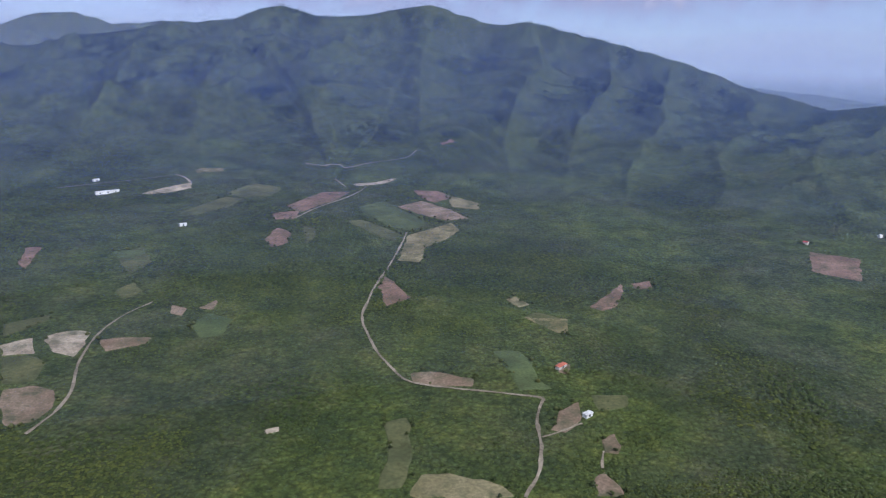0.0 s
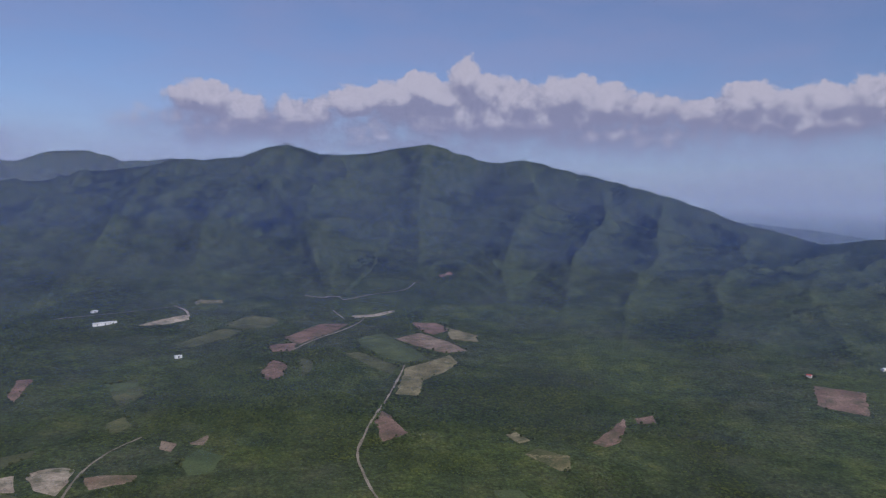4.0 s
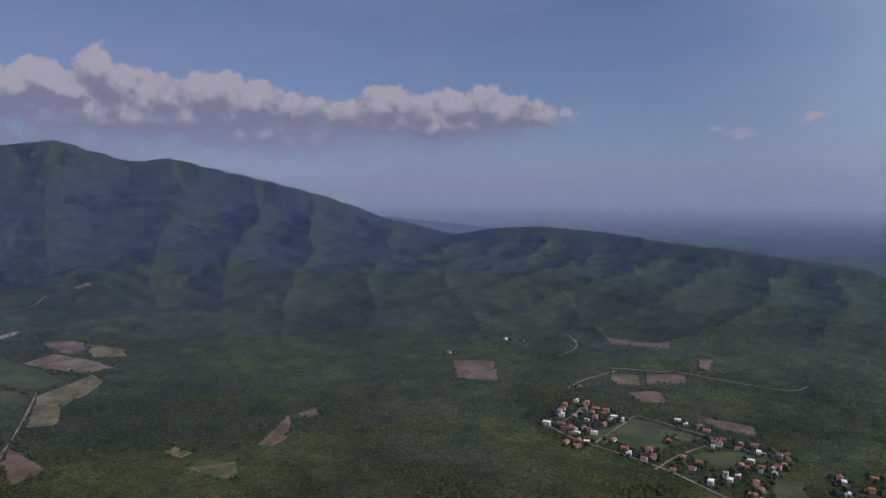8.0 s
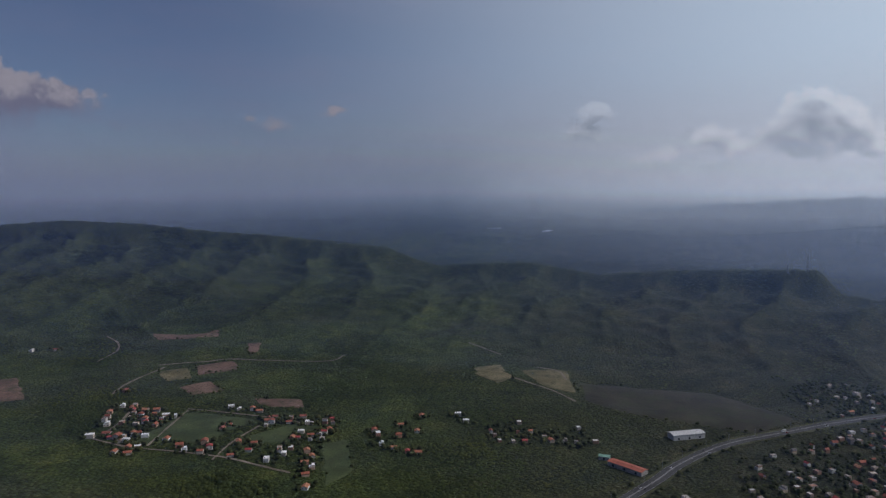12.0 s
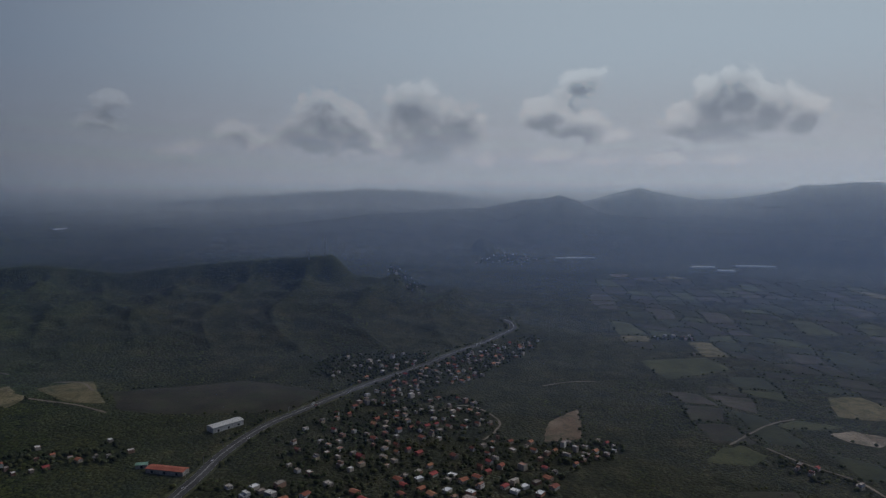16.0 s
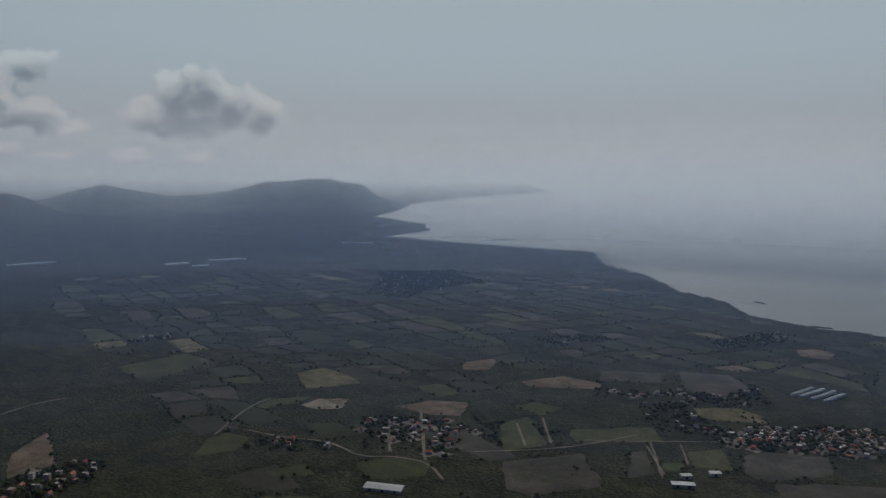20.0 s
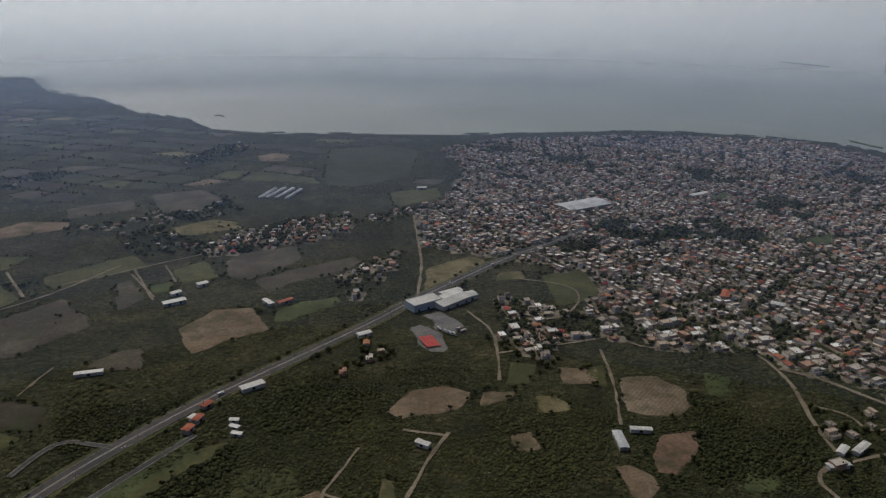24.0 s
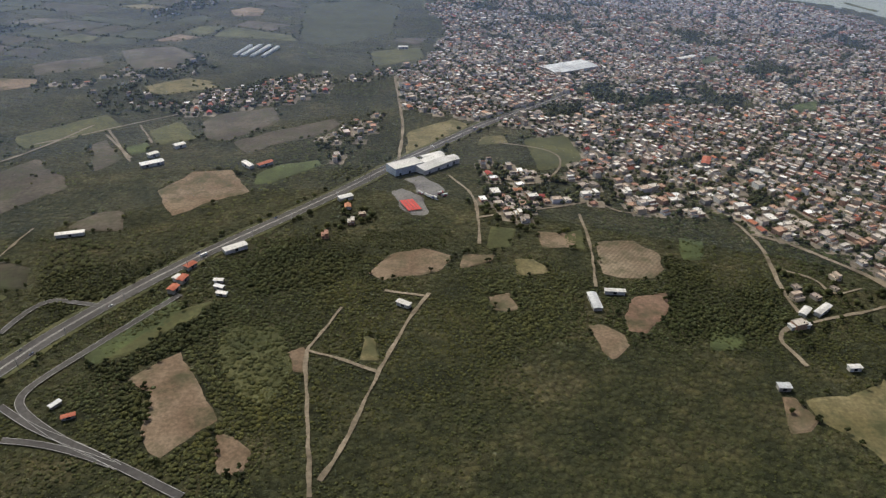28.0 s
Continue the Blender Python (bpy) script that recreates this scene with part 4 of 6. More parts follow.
def add_shed(a, b, width, high, cladding):
    far = (math.hypot(b[0] - a[0], b[1] - a[1]) + 4) * (1.0 if high > 6 else 0.78)
    width = width if high > 6 else 0.74 * width
    x, y = (a[0] + b[0]) / 2, (a[1] + b[1]) / 2
    root = new("warehouse" if far > 28 else "shed")
    tagged(root, SHED_TALK[cladding], "warehouse" if far > 28 else "shed")
    w, d, rise = width, far, 0.0 if cladding == "BLUEGREY" else min(2.5, width * 0.1)
    bm = bmesh.new()
    box(bm, -w / 2, -d / 2, -2, w / 2, d / 2, high)
    if rise:
        gable_ends(bm, w, d, high, rise)
    part("wall", bm, CLADDING["BLUEGREY"] if cladding == "BLUEGREY" else CONCRETE if cladding != "WHITE" else CLADDING["WHITE"], root)
    bm = bmesh.new()
    if rise:
        gable(bm, w, d, high, rise, 0.8)
    else:
        flat_top(bm, w + 0.2, d + 0.2, high, 0.6)
    part("roof", bm, CLADDING["WHITE"] if cladding == "BLUEGREY" else CLADDING[cladding], root)
    for k in range(max(1, int(d / 16))):
        bm = bmesh.new()
        yy = -d / 2 + (k + 0.5) * d / max(1, int(d / 16))
        box(bm, w / 2, yy - 1.8, 0, w / 2 + 0.1, yy + 1.8, min(3.6, high * 0.75))
        part("loading_door", bm, PANE, root, "dark roller door")
    root.matrix_world = pose(x, y, float(shore_height(x, y)) + 0.8, 0, 0, math.degrees(math.atan2(-(b[0] - a[0]), b[1] - a[1])))
    take_line([a, b], width + 6, 3)


PLASTIC = two_scale("white_plastic_film", (0.48, 0.5, 0.5), (0.64, 0.65, 0.64), 0.02, 0.2, 0.35)


def add_greenhouse(a, b, wide=42.0):
    """A block of arched plastic tunnels between two ends."""
    far = math.hypot(b[0] - a[0], b[1] - a[1])
    x, y = (a[0] + b[0]) / 2, (a[1] + b[1]) / 2
    spans, sides = 6, 5
    root = tagged(new("greenhouse"), "block of white plastic growing tunnels", "greenhouse")
    for k in range(spans):
        bm = bmesh.new()
        rows = []
        for yy in (-far / 2, far / 2):
            r = [bm.verts.new((-wide / 2 + (k + 0.5 - 0.49 * math.cos(math.pi * i / sides)) * wide / spans, yy, 2.2 + 2.6 * math.sin(math.pi * i / sides))) for i in range(sides + 1)]
            foot = [bm.verts.new((r[0].co.x, yy, -1)), bm.verts.new((r[-1].co.x, yy, -1))]
            rows.append([foot[0], *r, foot[1]])
        for i in range(len(rows[0]) - 1):
            bm.faces.new((rows[0][i], rows[1][i], rows[1][i + 1], rows[0][i + 1]))
        bm.faces.new(rows[0])
        bm.faces.new(rows[1][::-1])
        part("tunnel", bm, PLASTIC, root)
    turn = pose(x, y, float(shore_height(x, y)) + 1.5, 0, 0, math.degrees(math.atan2(-(b[0] - a[0]), b[1] - a[1])))
    near = draw_in([[x, y, turn.translation.z]])[0]
    k = math.hypot(near[0], near[1]) / math.hypot(x, y)
    root.matrix_world = Matrix.Translation(Vector(near)) @ turn.to_3x3().to_4x4() @ Matrix.Scale(k, 4)
    take_line([a, b], wide + 6, 3)


# ---------------------------------------------------------------- fields: soil and outline in plan metres
add_field('TAN', [(241, -545), (222, -516), (175, -447), (196, -417), (211, -397), (221, -403), (239, -428), (243, -444), (244, -465), (250, -483), (260, -486), (279, -496), (261, -522)])
add_field('TAN', [(86, -691), (55, -742), (22, -756), (-14, -739), (-17, -719), (-4, -698), (33, -684), (66, -673)])
add_field('TAN', [(-27, -738), (-67, -744), (-66, -727), (-23, -703)])
add_field('FURROW', [(-186, -787), (-241, -796), (-266, -757), (-261, -715), (-244, -693), (-205, -690), (-182, -699)])
add_field('RED', [(-213, -660), (-250, -671), (-246, -637), (-230, -611), (-207, -583), (-189, -588), (-194, -622)])
add_field('TAN', [(-152, -599), (-168, -606), (-188, -583), (-188, -561), (-164, -540), (-156, -553)])
add_field('TAN', [(-51, -648), (-79, -658), (-85, -626), (-72, -616), (-58, -621)])
add_field('STRAW', [(-89, -730), (-113, -737), (-128, -704), (-101, -692), (-86, -701)])
add_field('TAN', [(403, -915), (372, -996), (316, -1005), (261, -917), (305, -881), (351, -823)])
add_field('GREY', [(470, -789), (455, -836), (420, -855), (393, -789), (412, -779)])
add_field('GREY', [(576, -931), (604, -984), (557, -971), (524, -920), (533, -892), (556, -892)])
add_field('GREY', [(436, -1225), (420, -1274), (319, -1331), (289, -1236), (356, -1119), (402, -1134)])
add_field('GREY', [(356, -1119), (288, -1188), (191, -1265), (177, -1231), (214, -1154), (272, -1114), (313, -1057)])
add_field('LAWN', [(281, -980), (253, -1024), (193, -1049), (180, -1024), (244, -946), (266, -937)])
add_field('STRAW', [(624, -1443), (542, -1523), (479, -1493), (506, -1450), (586, -1402)])
add_field('LAWN', [(512, -1085), (483, -1115), (462, -1078), (487, -1047)])
add_field('OLIVE', [(507, -1167), (468, -1233), (407, -1134), (462, -1096)])
add_field('STRAW', [(-370, -502), (-420, -532), (-422, -504), (-366, -399), (-355, -440), (-325, -468), (-327, -497)])
add_field('TAN', [(-310, -500), (-323, -500), (-330, -468), (-319, -455), (-298, -450)])
add_field('LAWN', [(-634, -1827), (-683, -1839), (-676, -1776), (-618, -1753)])
add_field('LAWN', [(-699, -1428), (-773, -1471), (-735, -1377), (-678, -1366)])
add_field('STRAW', [(68, -1193), (-17, -1273), (-57, -1238), (13, -1115), (62, -1062)])
add_field('STRAW', [(-64, -1173), (-105, -1190), (-111, -1143), (-53, -1128)])
add_field('OLIVE', [(293, -553), (259, -613), (228, -630), (242, -598), (281, -535), (314, -513)])
add_field('TAN', [(632, -2177), (593, -2223), (538, -2204), (528, -2124), (605, -2105)])
add_field('GRAZED', [(434, -2288), (249, -2385), (151, -2301), (148, -1985), (282, -1831), (373, -1856)])
add_field('OLIVE', [(193, -1804), (66, -1861), (48, -1742), (163, -1640)])
add_field('TAN', [(140, -544), (126, -553), (116, -512), (128, -511)])
add_field('STRAW', [(74, -574), (62, -566), (48, -531), (69, -530)])
add_field('OLIVE', [(-155, -811), (-181, -819), (-177, -757), (-147, -764)])
add_field('OLIVE', [(-133, -1174), (-217, -1204), (-231, -1061), (-143, -1010)])
add_field('GREY', [(917, -1580), (872, -1494), (746, -1582), (801, -1679)])
add_field('GREY', [(783, -1732), (667, -1787), (586, -1706), (597, -1581), (687, -1558)])
add_field('PALE', [(-586, 999), (-562, 1026), (-521, 1020), (-511, 972), (-503, 925), (-543, 942)])
add_field('PALE', [(-629, 966), (-597, 996), (-560, 937), (-605, 926)])
add_field('TAN', [(-548, 829), (-515, 846), (-479, 832), (-456, 786), (-460, 746), (-491, 734)])
add_field('OLIVE', [(-605, 926), (-563, 935), (-529, 914), (-516, 850), (-552, 837)])
add_field('STRAW', [(-612, 786), (-582, 806), (-531, 747), (-524, 703), (-557, 711)])
add_field('RED', [(-116, 1243), (-106, 1311), (-73, 1241), (-51, 1192), (-93, 1143)])
add_field('STRAW', [(-82, 1599), (-33, 1657), (20, 1733), (44, 1664), (20, 1586), (-41, 1490), (-43, 1380), (-93, 1385)])
add_field('RED', [(-92, 2073), (-18, 2076), (22, 1996), (-24, 1922), (-64, 1972)])
add_field('STRAW', [(6, 2029), (98, 1932), (94, 1856), (21, 1874)])
add_field('TAN', [(-127, 1876), (-63, 1952), (21, 1849), (69, 1758), (7, 1732), (-64, 1792)])
add_field('OLIVE', [(-237, 1706), (-199, 1722), (-89, 1598), (-103, 1527), (-158, 1589)])
add_field('ORCHARD', [(-228, 1857), (-162, 1936), (-63, 1762), (-33, 1684), (-83, 1614), (-187, 1742)])
add_field('RED', [(-406, 1828), (-343, 2016), (-262, 2031), (-283, 1932), (-356, 1756)])
add_field('RED', [(-427, 1751), (-362, 1791), (-352, 1702), (-403, 1688)])
add_field('RED', [(-389, 1523), (-383, 1629), (-341, 1594), (-329, 1499), (-358, 1465)])
add_field('OLIVE', [(-329, 1652), (-291, 1623), (-279, 1555), (-292, 1490)])
add_field('OLIVE', [(-645, 1746), (-586, 1927), (-526, 1900), (-545, 1784), (-604, 1707)])
add_field('OLIVE', [(-602, 1953), (-542, 2053), (-457, 2032), (-470, 1947), (-537, 1912)])
add_field('RED', [(-806, 1321), (-854, 1436), (-827, 1451), (-798, 1365), (-776, 1297)])
add_field('LAWN', [(-386, 1048), (-376, 1110), (-326, 1081), (-324, 1013), (-354, 1001)])
add_field('LAWN', [(70, 984), (115, 990), (131, 950), (131, 881), (148, 866), (99, 853), (96, 912)])
add_field('TAN', [(-45, 904), (-15, 914), (46, 892), (49, 865), (1, 866), (-39, 872)])
add_field('RED', [(245, 1158), (299, 1234), (332, 1290), (323, 1229), (293, 1159), (265, 1138)])
add_field('RED', [(346, 1285), (388, 1304), (382, 1263), (348, 1251)])
add_field('STRAW', [(110, 1194), (131, 1209), (151, 1168), (126, 1154)])
add_field('OLIVE', [(132, 1116), (153, 1142), (206, 1095), (190, 1046), (158, 1070)])
add_field('TAN', [(182, 745), (202, 765), (205, 734), (198, 717), (181, 716)])
add_field('TAN', [(162, 672), (176, 683), (188, 649), (183, 637), (158, 636)])
add_field('STRAW', [(-23, 671), (15, 677), (72, 654), (82, 634), (-36, 630)])
add_field('OLIVE', [(-65, 778), (-39, 792), (-26, 724), (-36, 641), (-61, 635), (-53, 712)])
add_field('RED', [(-18, 2641), (23, 2702), (36, 2660), (-9, 2604)])
add_field('PALE', [(-812, 1902), (-754, 1971), (-707, 2017), (-692, 1972), (-750, 1918)])
add_field('TAN', [(-450, 1138), (-418, 1126), (-414, 1088), (-435, 1097)])
add_field('TAN', [(-399, 1127), (-379, 1167), (-368, 1116)])
add_field('TAN', [(147, 815), (179, 838), (170, 789), (145, 756), (130, 761)])
add_field('PALE', [(-197, 748), (-183, 758), (-178, 745), (-192, 739)])
add_field('TAN', [(-500, 994), (-427, 1008), (-421, 981), (-474, 945)])
add_field('LAWN', [(-674, 1422), (-609, 1446), (-562, 1341), (-621, 1353)])
add_field('STRAW', [(-746, 2162), (-683, 2234), (-664, 2198), (-725, 2122)])
add_field('OLIVE', [(-670, 1037), (-618, 1085), (-604, 1057), (-640, 986)])
add_field('PALE', [(-271, 2143), (-149, 2191), (-148, 2171), (-259, 2107)])
add_field('LAWN', [(753, 986), (912, 1024), (950, 882), (872, 883), (811, 875), (773, 933)])
add_field('LAWN', [(875, 845), (954, 824), (981, 770), (887, 767), (850, 821)])
add_field('LAWN', [(916, 725), (957, 704), (848, 613), (779, 616)])
add_field('RED', [(1266, 1543), (1384, 1422), (1352, 1390), (1225, 1475)])
add_field('RED', [(1131, 1239), (1208, 1195), (1165, 1143), (1080, 1183)])
add_field('RED', [(1332, 1276), (1349, 1246), (1279, 1196), (1252, 1200)])
add_field('RED', [(1001, 1150), (1068, 1133), (1036, 1049), (976, 1086)])
add_field('RED', [(1032, 980), (1077, 887), (1033, 852), (1001, 936)])
add_field('STRAW', [(1052, 1267), (1114, 1239), (1059, 1170), (1016, 1206)])
add_field('STRAW', [(1446, 714), (1513, 670), (1461, 635), (1415, 686)])
add_field('STRAW', [(1487, 623), (1548, 522), (1393, 449), (1402, 522)])
add_field('RED', [(771, 1498), (862, 1451), (793, 1310), (719, 1369)])
add_field('FALLOW', [(1475, 485), (1550, 208), (1440, 35), (1312, 95), (1324, 324), (1350, 435)])
add_field('TAN', [(1228, -346), (1322, -436), (1138, -387), (1121, -307)])
add_field('OLIVE', [(1032, -550), (1122, -653), (1062, -673), (1015, -618)])
add_field('PALE', [(1174, -855), (1199, -916), (1151, -971), (1099, -902), (1125, -859)])
add_field('OLIVE', [(1034, -542), (1109, -613), (1086, -670), (1060, -665), (1035, -607)])
add_field('OLIVE', [(1225, -783), (1258, -845), (1218, -930), (1192, -854), (1193, -788)])
add_field('TAN', [(1047, -984), (1028, -1080), (956, -1133), (898, -1039), (949, -997)])
add_field('TAN', [(1224, -1414), (1179, -1500), (1115, -1396), (1170, -1341)])
add_field('TAN', [(1001, -1350), (951, -1476), (843, -1478), (827, -1425), (956, -1322)])
add_field('STRAW', [(612, -1406), (592, -1486), (488, -1486), (460, -1451), (551, -1388)])
add_field('OLIVE', [(827, -1056), (821, -1146), (682, -1022), (721, -936)])
add_field('OLIVE', [(849, -713), (830, -793), (770, -822), (725, -763), (778, -686)])
add_field('GREY', [(702, -897), (623, -1043), (530, -923), (572, -810), (615, -800)])
add_field('STRAW', [(1413, -1014), (1418, -1102), (1268, -1119), (1228, -1066), (1271, -941)])
add_field('OLIVE', [(1724, -718), (1775, -932), (1637, -934), (1521, -705)])
add_field('OLIVE', [(913, -591), (896, -662), (846, -645), (873, -584)])
add_field('GREY', [(576, -1094), (563, -1129), (490, -1032), (512, -975)])
add_field('OLIVE', [(720, -1123), (610, -1266), (550, -1187), (667, -1060)])
# roads and tracks: kind, surface, width, line
add_road('highway', 'ASPHALT', 20, [(2163, -474), (2107, -487), (2053, -478), (2016, -445), (1936, -388), (1801, -289), (1634, -159), (1529, -67), (1454, -10), (1320, 87), (1263, 136), (1197, 171), (1111, 204), (1046, 217), (925, 254), (794, 271), (674, 258), (392, -506), (370, -565), (322, -657), (257, -756), (169, -880), (116, -958), (73, -1032), (4, -1129), (-75, -1250), (-179, -1368), (-261, -1474)])
add_road('slip_road', 'ASPHALT', 8, [(273, -638), (301, -586), (328, -534), (352, -487), (355, -466), (344, -451), (314, -430), (284, -413), (246, -397), (183, -366)])
add_road('slip_road', 'ASPHALT', 7, [(366, -457), (323, -430), (274, -411), (240, -392)])
add_road('slip_road', 'ASPHALT', 7, [(343, -417), (316, -415), (281, -407), (245, -394)])
add_road('slip_road', 'ASPHALT', 7, [(423, -561), (417, -603), (404, -624), (379, -620), (350, -614)])
add_road('dirt_track', 'DUST', 4.5, [(90, -369), (98, -415), (112, -481), (124, -540), (116, -563), (99, -618)])
add_road('dirt_track', 'DUST', 5, [(85, -385), (71, -422), (59, -483), (44, -548), (26, -612), (10, -651)])
add_road('dirt_track', 'DUST', 4, [(121, -543), (90, -533), (52, -514)])
add_road('dirt_track', 'DUST', 4, [(58, -654), (12, -645)])
add_road('dirt_track', 'DUST', 6, [(-385, -864), (-394, -828), (-396, -778), (-390, -734), (-378, -670), (-381, -616)])
add_road('dirt_track', 'DUST', 6, [(-381, -616), (-349, -599), (-338, -580), (-347, -558), (-350, -541)])
add_road('dirt_track', 'DUST', 8, [(-398, -819), (-438, -793), (-472, -747), (-501, -713), (-513, -658)])
add_road('dirt_track', 'DUST', 5, [(-380, -612), (-424, -630), (-460, -641), (-520, -670)])
add_road('dirt_track', 'DUST', 4, [(-394, -727), (-431, -707), (-432, -669), (-474, -688)])
add_road('dirt_track', 'DUST', 4, [(-173, -673), (-177, -709), (-184, -779), (-184, -863)])
add_road('street', 'DUST', 5, [(-49, -841), (-102, -862), (-175, -891), (-211, -912)])
add_road('street', 'DUST', 5, [(-211, -912), (-247, -865), (-325, -894)])
add_road('street', 'DUST', 6, [(69, -1032), (70, -1177), (78, -1278), (113, -1574)])
add_road('street', 'DUST', 5, [(-9, -985), (-44, -919), (-49, -841), (-48, -766)])
add_road('street', 'DUST', 5, [(-81, -985), (-136, -952), (-186, -1035), (-184, -1114), (-92, -1143)])
add_road('dirt_track', 'DUST', 5, [(661, -1092), (598, -1148), (567, -1184), (472, -1276)])
add_road('dirt_track', 'DUST', 5, [(572, -1170), (478, -1023)])
add_road('dirt_track', 'DUST', 5, [(529, -1198), (476, -1109)])
add_road('dirt_track', 'DUST', 4, [(507, -714), (507, -764), (506, -788)])
add_road('country_road', 'DUST', 5, [(87, 634), (106, 675), (116, 730), (115, 780), (125, 828), (134, 843), (88, 851), (16, 862), (-43, 875), (-64, 912), (-93, 971), (-106, 1014), (-129, 1091), (-126, 1166), (-120, 1252), (-103, 1370), (-86, 1551), (-83, 1614)])
add_road('dirt_track', 'DUST', 4, [(118, 748), (147, 766), (169, 782)])
add_road('dirt_track', 'DUST', 4, [(182, 722), (174, 688)])
add_road('dirt_track', 'DUST', 4.5, [(-457, 724), (-449, 776), (-458, 833), (-486, 898), (-501, 953), (-510, 1014), (-506, 1083), (-482, 1149)])
add_road('dirt_track', 'DUST', 5, [(-515, 690), (-544, 752), (-577, 840)])
add_road('dirt_track', 'DUST', 6, [(-358, 1701), (-325, 1819), (-268, 1935), (-235, 2046), (-229, 2107)])
add_road('dirt_track', 'DUST', 6, [(-286, 2088), (-316, 2161), (-336, 2209)])
add_road('dirt_track', 'DUST', 8, [(-455, 2366), (-337, 2313), (-252, 2354), (-131, 2482), (-85, 2526)])
add_road('dirt_track', 'DUST', 9, [(-788, 2113), (-704, 2018), (-714, 1968)])
add_road('dirt_track', 'DUST', 5, [(-1036, 1917), (-927, 1978), (-794, 2084)])
add_road('street', 'DUST', 6, [(733, 1041), (737, 964), (769, 885), (791, 801), (793, 742), (798, 690)])
add_road('street', 'DUST', 6, [(749, 1046), (800, 1064), (869, 1118)])
add_road('street', 'DUST', 5, [(758, 945), (912, 1024)])
add_road('street', 'DUST', 5, [(771, 819), (834, 845), (920, 861)])
add_road('street', 'DUST', 5, [(917, 1030), (960, 884), (970, 799)])
add_road('dirt_track', 'DUST', 7, [(901, 1216), (960, 1253), (1076, 1275)])
add_road('dirt_track', 'DUST', 6, [(1027, 1430), (1161, 1514), (1186, 1610)])
add_road('dirt_track', 'DUST', 6, [(1078, 1299), (1204, 1218), (1257, 1121), (1318, 1004), (1388, 1024)])
add_road('dirt_track', 'DUST', 6, [(1648, 822), (1594, 707)])
add_road('dirt_track', 'DUST', 7, [(1523, 591), (1530, 538), (1473, 501)])
add_road('dirt_track', 'DUST', 7, [(1423, 607), (1394, 508), (1342, 436)])
add_road('street', 'DUST', 6, [(1299, -160), (1344, -225), (1237, -268), (1180, -246), (1142, -215)])
add_road('dirt_track', 'DUST', 6, [(1472, -406), (1513, -476), (1513, -538)])
add_road('street', 'DUST', 7, [(1096, -688), (1021, -707), (963, -747), (922, -750), (856, -743), (825, -788), (767, -806), (703, -770)])
add_road('street', 'DUST', 7, [(974, -999), (872, -900), (780, -810)])
add_road('street', 'DUST', 6, [(973, -914), (846, -795)])
add_road('street', 'DUST', 6, [(803, -1085), (712, -989)])
add_road('street', 'DUST', 6, [(790, -1151), (691, -1034)])
add_road('street', 'DUST', 6, [(753, -901), (657, -1027), (608, -1194)])
add_road('dirt_track', 'DUST', 5, [(567, -1146), (484, -1039)])
add_road('dirt_track', 'DUST', 6, [(1113, -632), (1232, -775), (1258, -845)])
# built-up areas: outline, spacing of houses, share of plots built on, kind
add_town([(117, -1628), (47, -1713), (-1, -2080), (80, -2300), (-88, -2507), (-331, -2570), (-712, -2643), (-1206, -2570), (-1328, -2293), (-1330, -2164), (-1334, -1898), (-531, -636), (-509, -726), (-479, -774), (-410, -831), (-358, -874), (-317, -866), (-207, -892), (-191, -987), (-184, -1114), (-147, -1206), (-68, -1255), (15, -1292), (86, -1334)], 16, 0.9, 'town')
add_town([(490, -1331), (382, -1513), (318, -1559), (212, -1505), (294, -1367), (455, -1286)], 22, 0.8, 'edge of town')
add_town([(218, -1553), (124, -1640), (112, -1563), (197, -1481)], 22, 0.8, 'edge of town')
add_town([(670, -1514), (644, -1680), (571, -1559), (636, -1459)], 28, 0.6, 'hamlet')
add_town([(226, -1111), (175, -1215), (123, -1316), (109, -1272), (142, -1066), (167, -1024)], 22, 0.7, 'edge of town')
add_town([(-50, -1059), (-191, -987), (-213, -922), (-175, -891), (-87, -862), (-53, -940)], 17, 0.5, 'edge of town')
add_town([(-28, -900), (-118, -941), (-121, -828), (-49, -845)], 18, 0.5, 'edge of town')
add_town([(-84, -819), (-113, -828), (-113, -795), (-85, -792)], 16, 0.8, 'edge of town')
add_town([(-390, -734), (-464, -707), (-520, -670), (-469, -615), (-401, -609), (-343, -550), (-333, -576)], 20, 0.4, 'hamlet')
add_town([(874, -2116), (735, -2363), (682, -2236), (777, -2021)], 30, 0.5, 'hamlet')
add_town([(1169, 132), (1247, 51), (1401, -32), (1686, -160), (1788, -327), (1983, -521), (1887, -527), (1504, -263), (1451, -161), (1338, -246), (1131, -254), (1117, -426), (1071, -426), (1022, -323), (910, -274), (917, 156), (1007, 178), (1019, 91)], 24, 0.62, 'hillside town')
add_town([(1764, 125), (1669, 40), (1485, 13), (1574, 88)], 34, 0.4, 'hamlet')
add_town([(1008, -875), (1018, -912), (881, -1019), (747, -859), (822, -824), (893, -774)], 24, 0.8, 'village')
add_town([(883, -1056), (705, -1100), (656, -1007), (768, -919)], 32, 0.5, 'village')
add_town([(597, -1336), (506, -1358), (351, -1555), (260, -1577), (229, -1407), (315, -1334), (471, -1241)], 24, 0.75, 'village')
add_town([(1131, -307), (1132, -407), (1112, -449), (1044, -404), (1052, -284)], 22, 0.7, 'hillside town')
add_town([(2686, -2446), (2458, -2744), (2059, -2528), (2092, -2160), (2354, -2110)], 40, 0.3, 'far town')
add_town([(844, -1406), (619, -1648), (618, -1550), (790, -1363)], 32, 0.4, 'village')
add_town([(3922, -697), (4208, -850), (4044, -1132), (3833, -929)], 34, 0.6, 'far town')
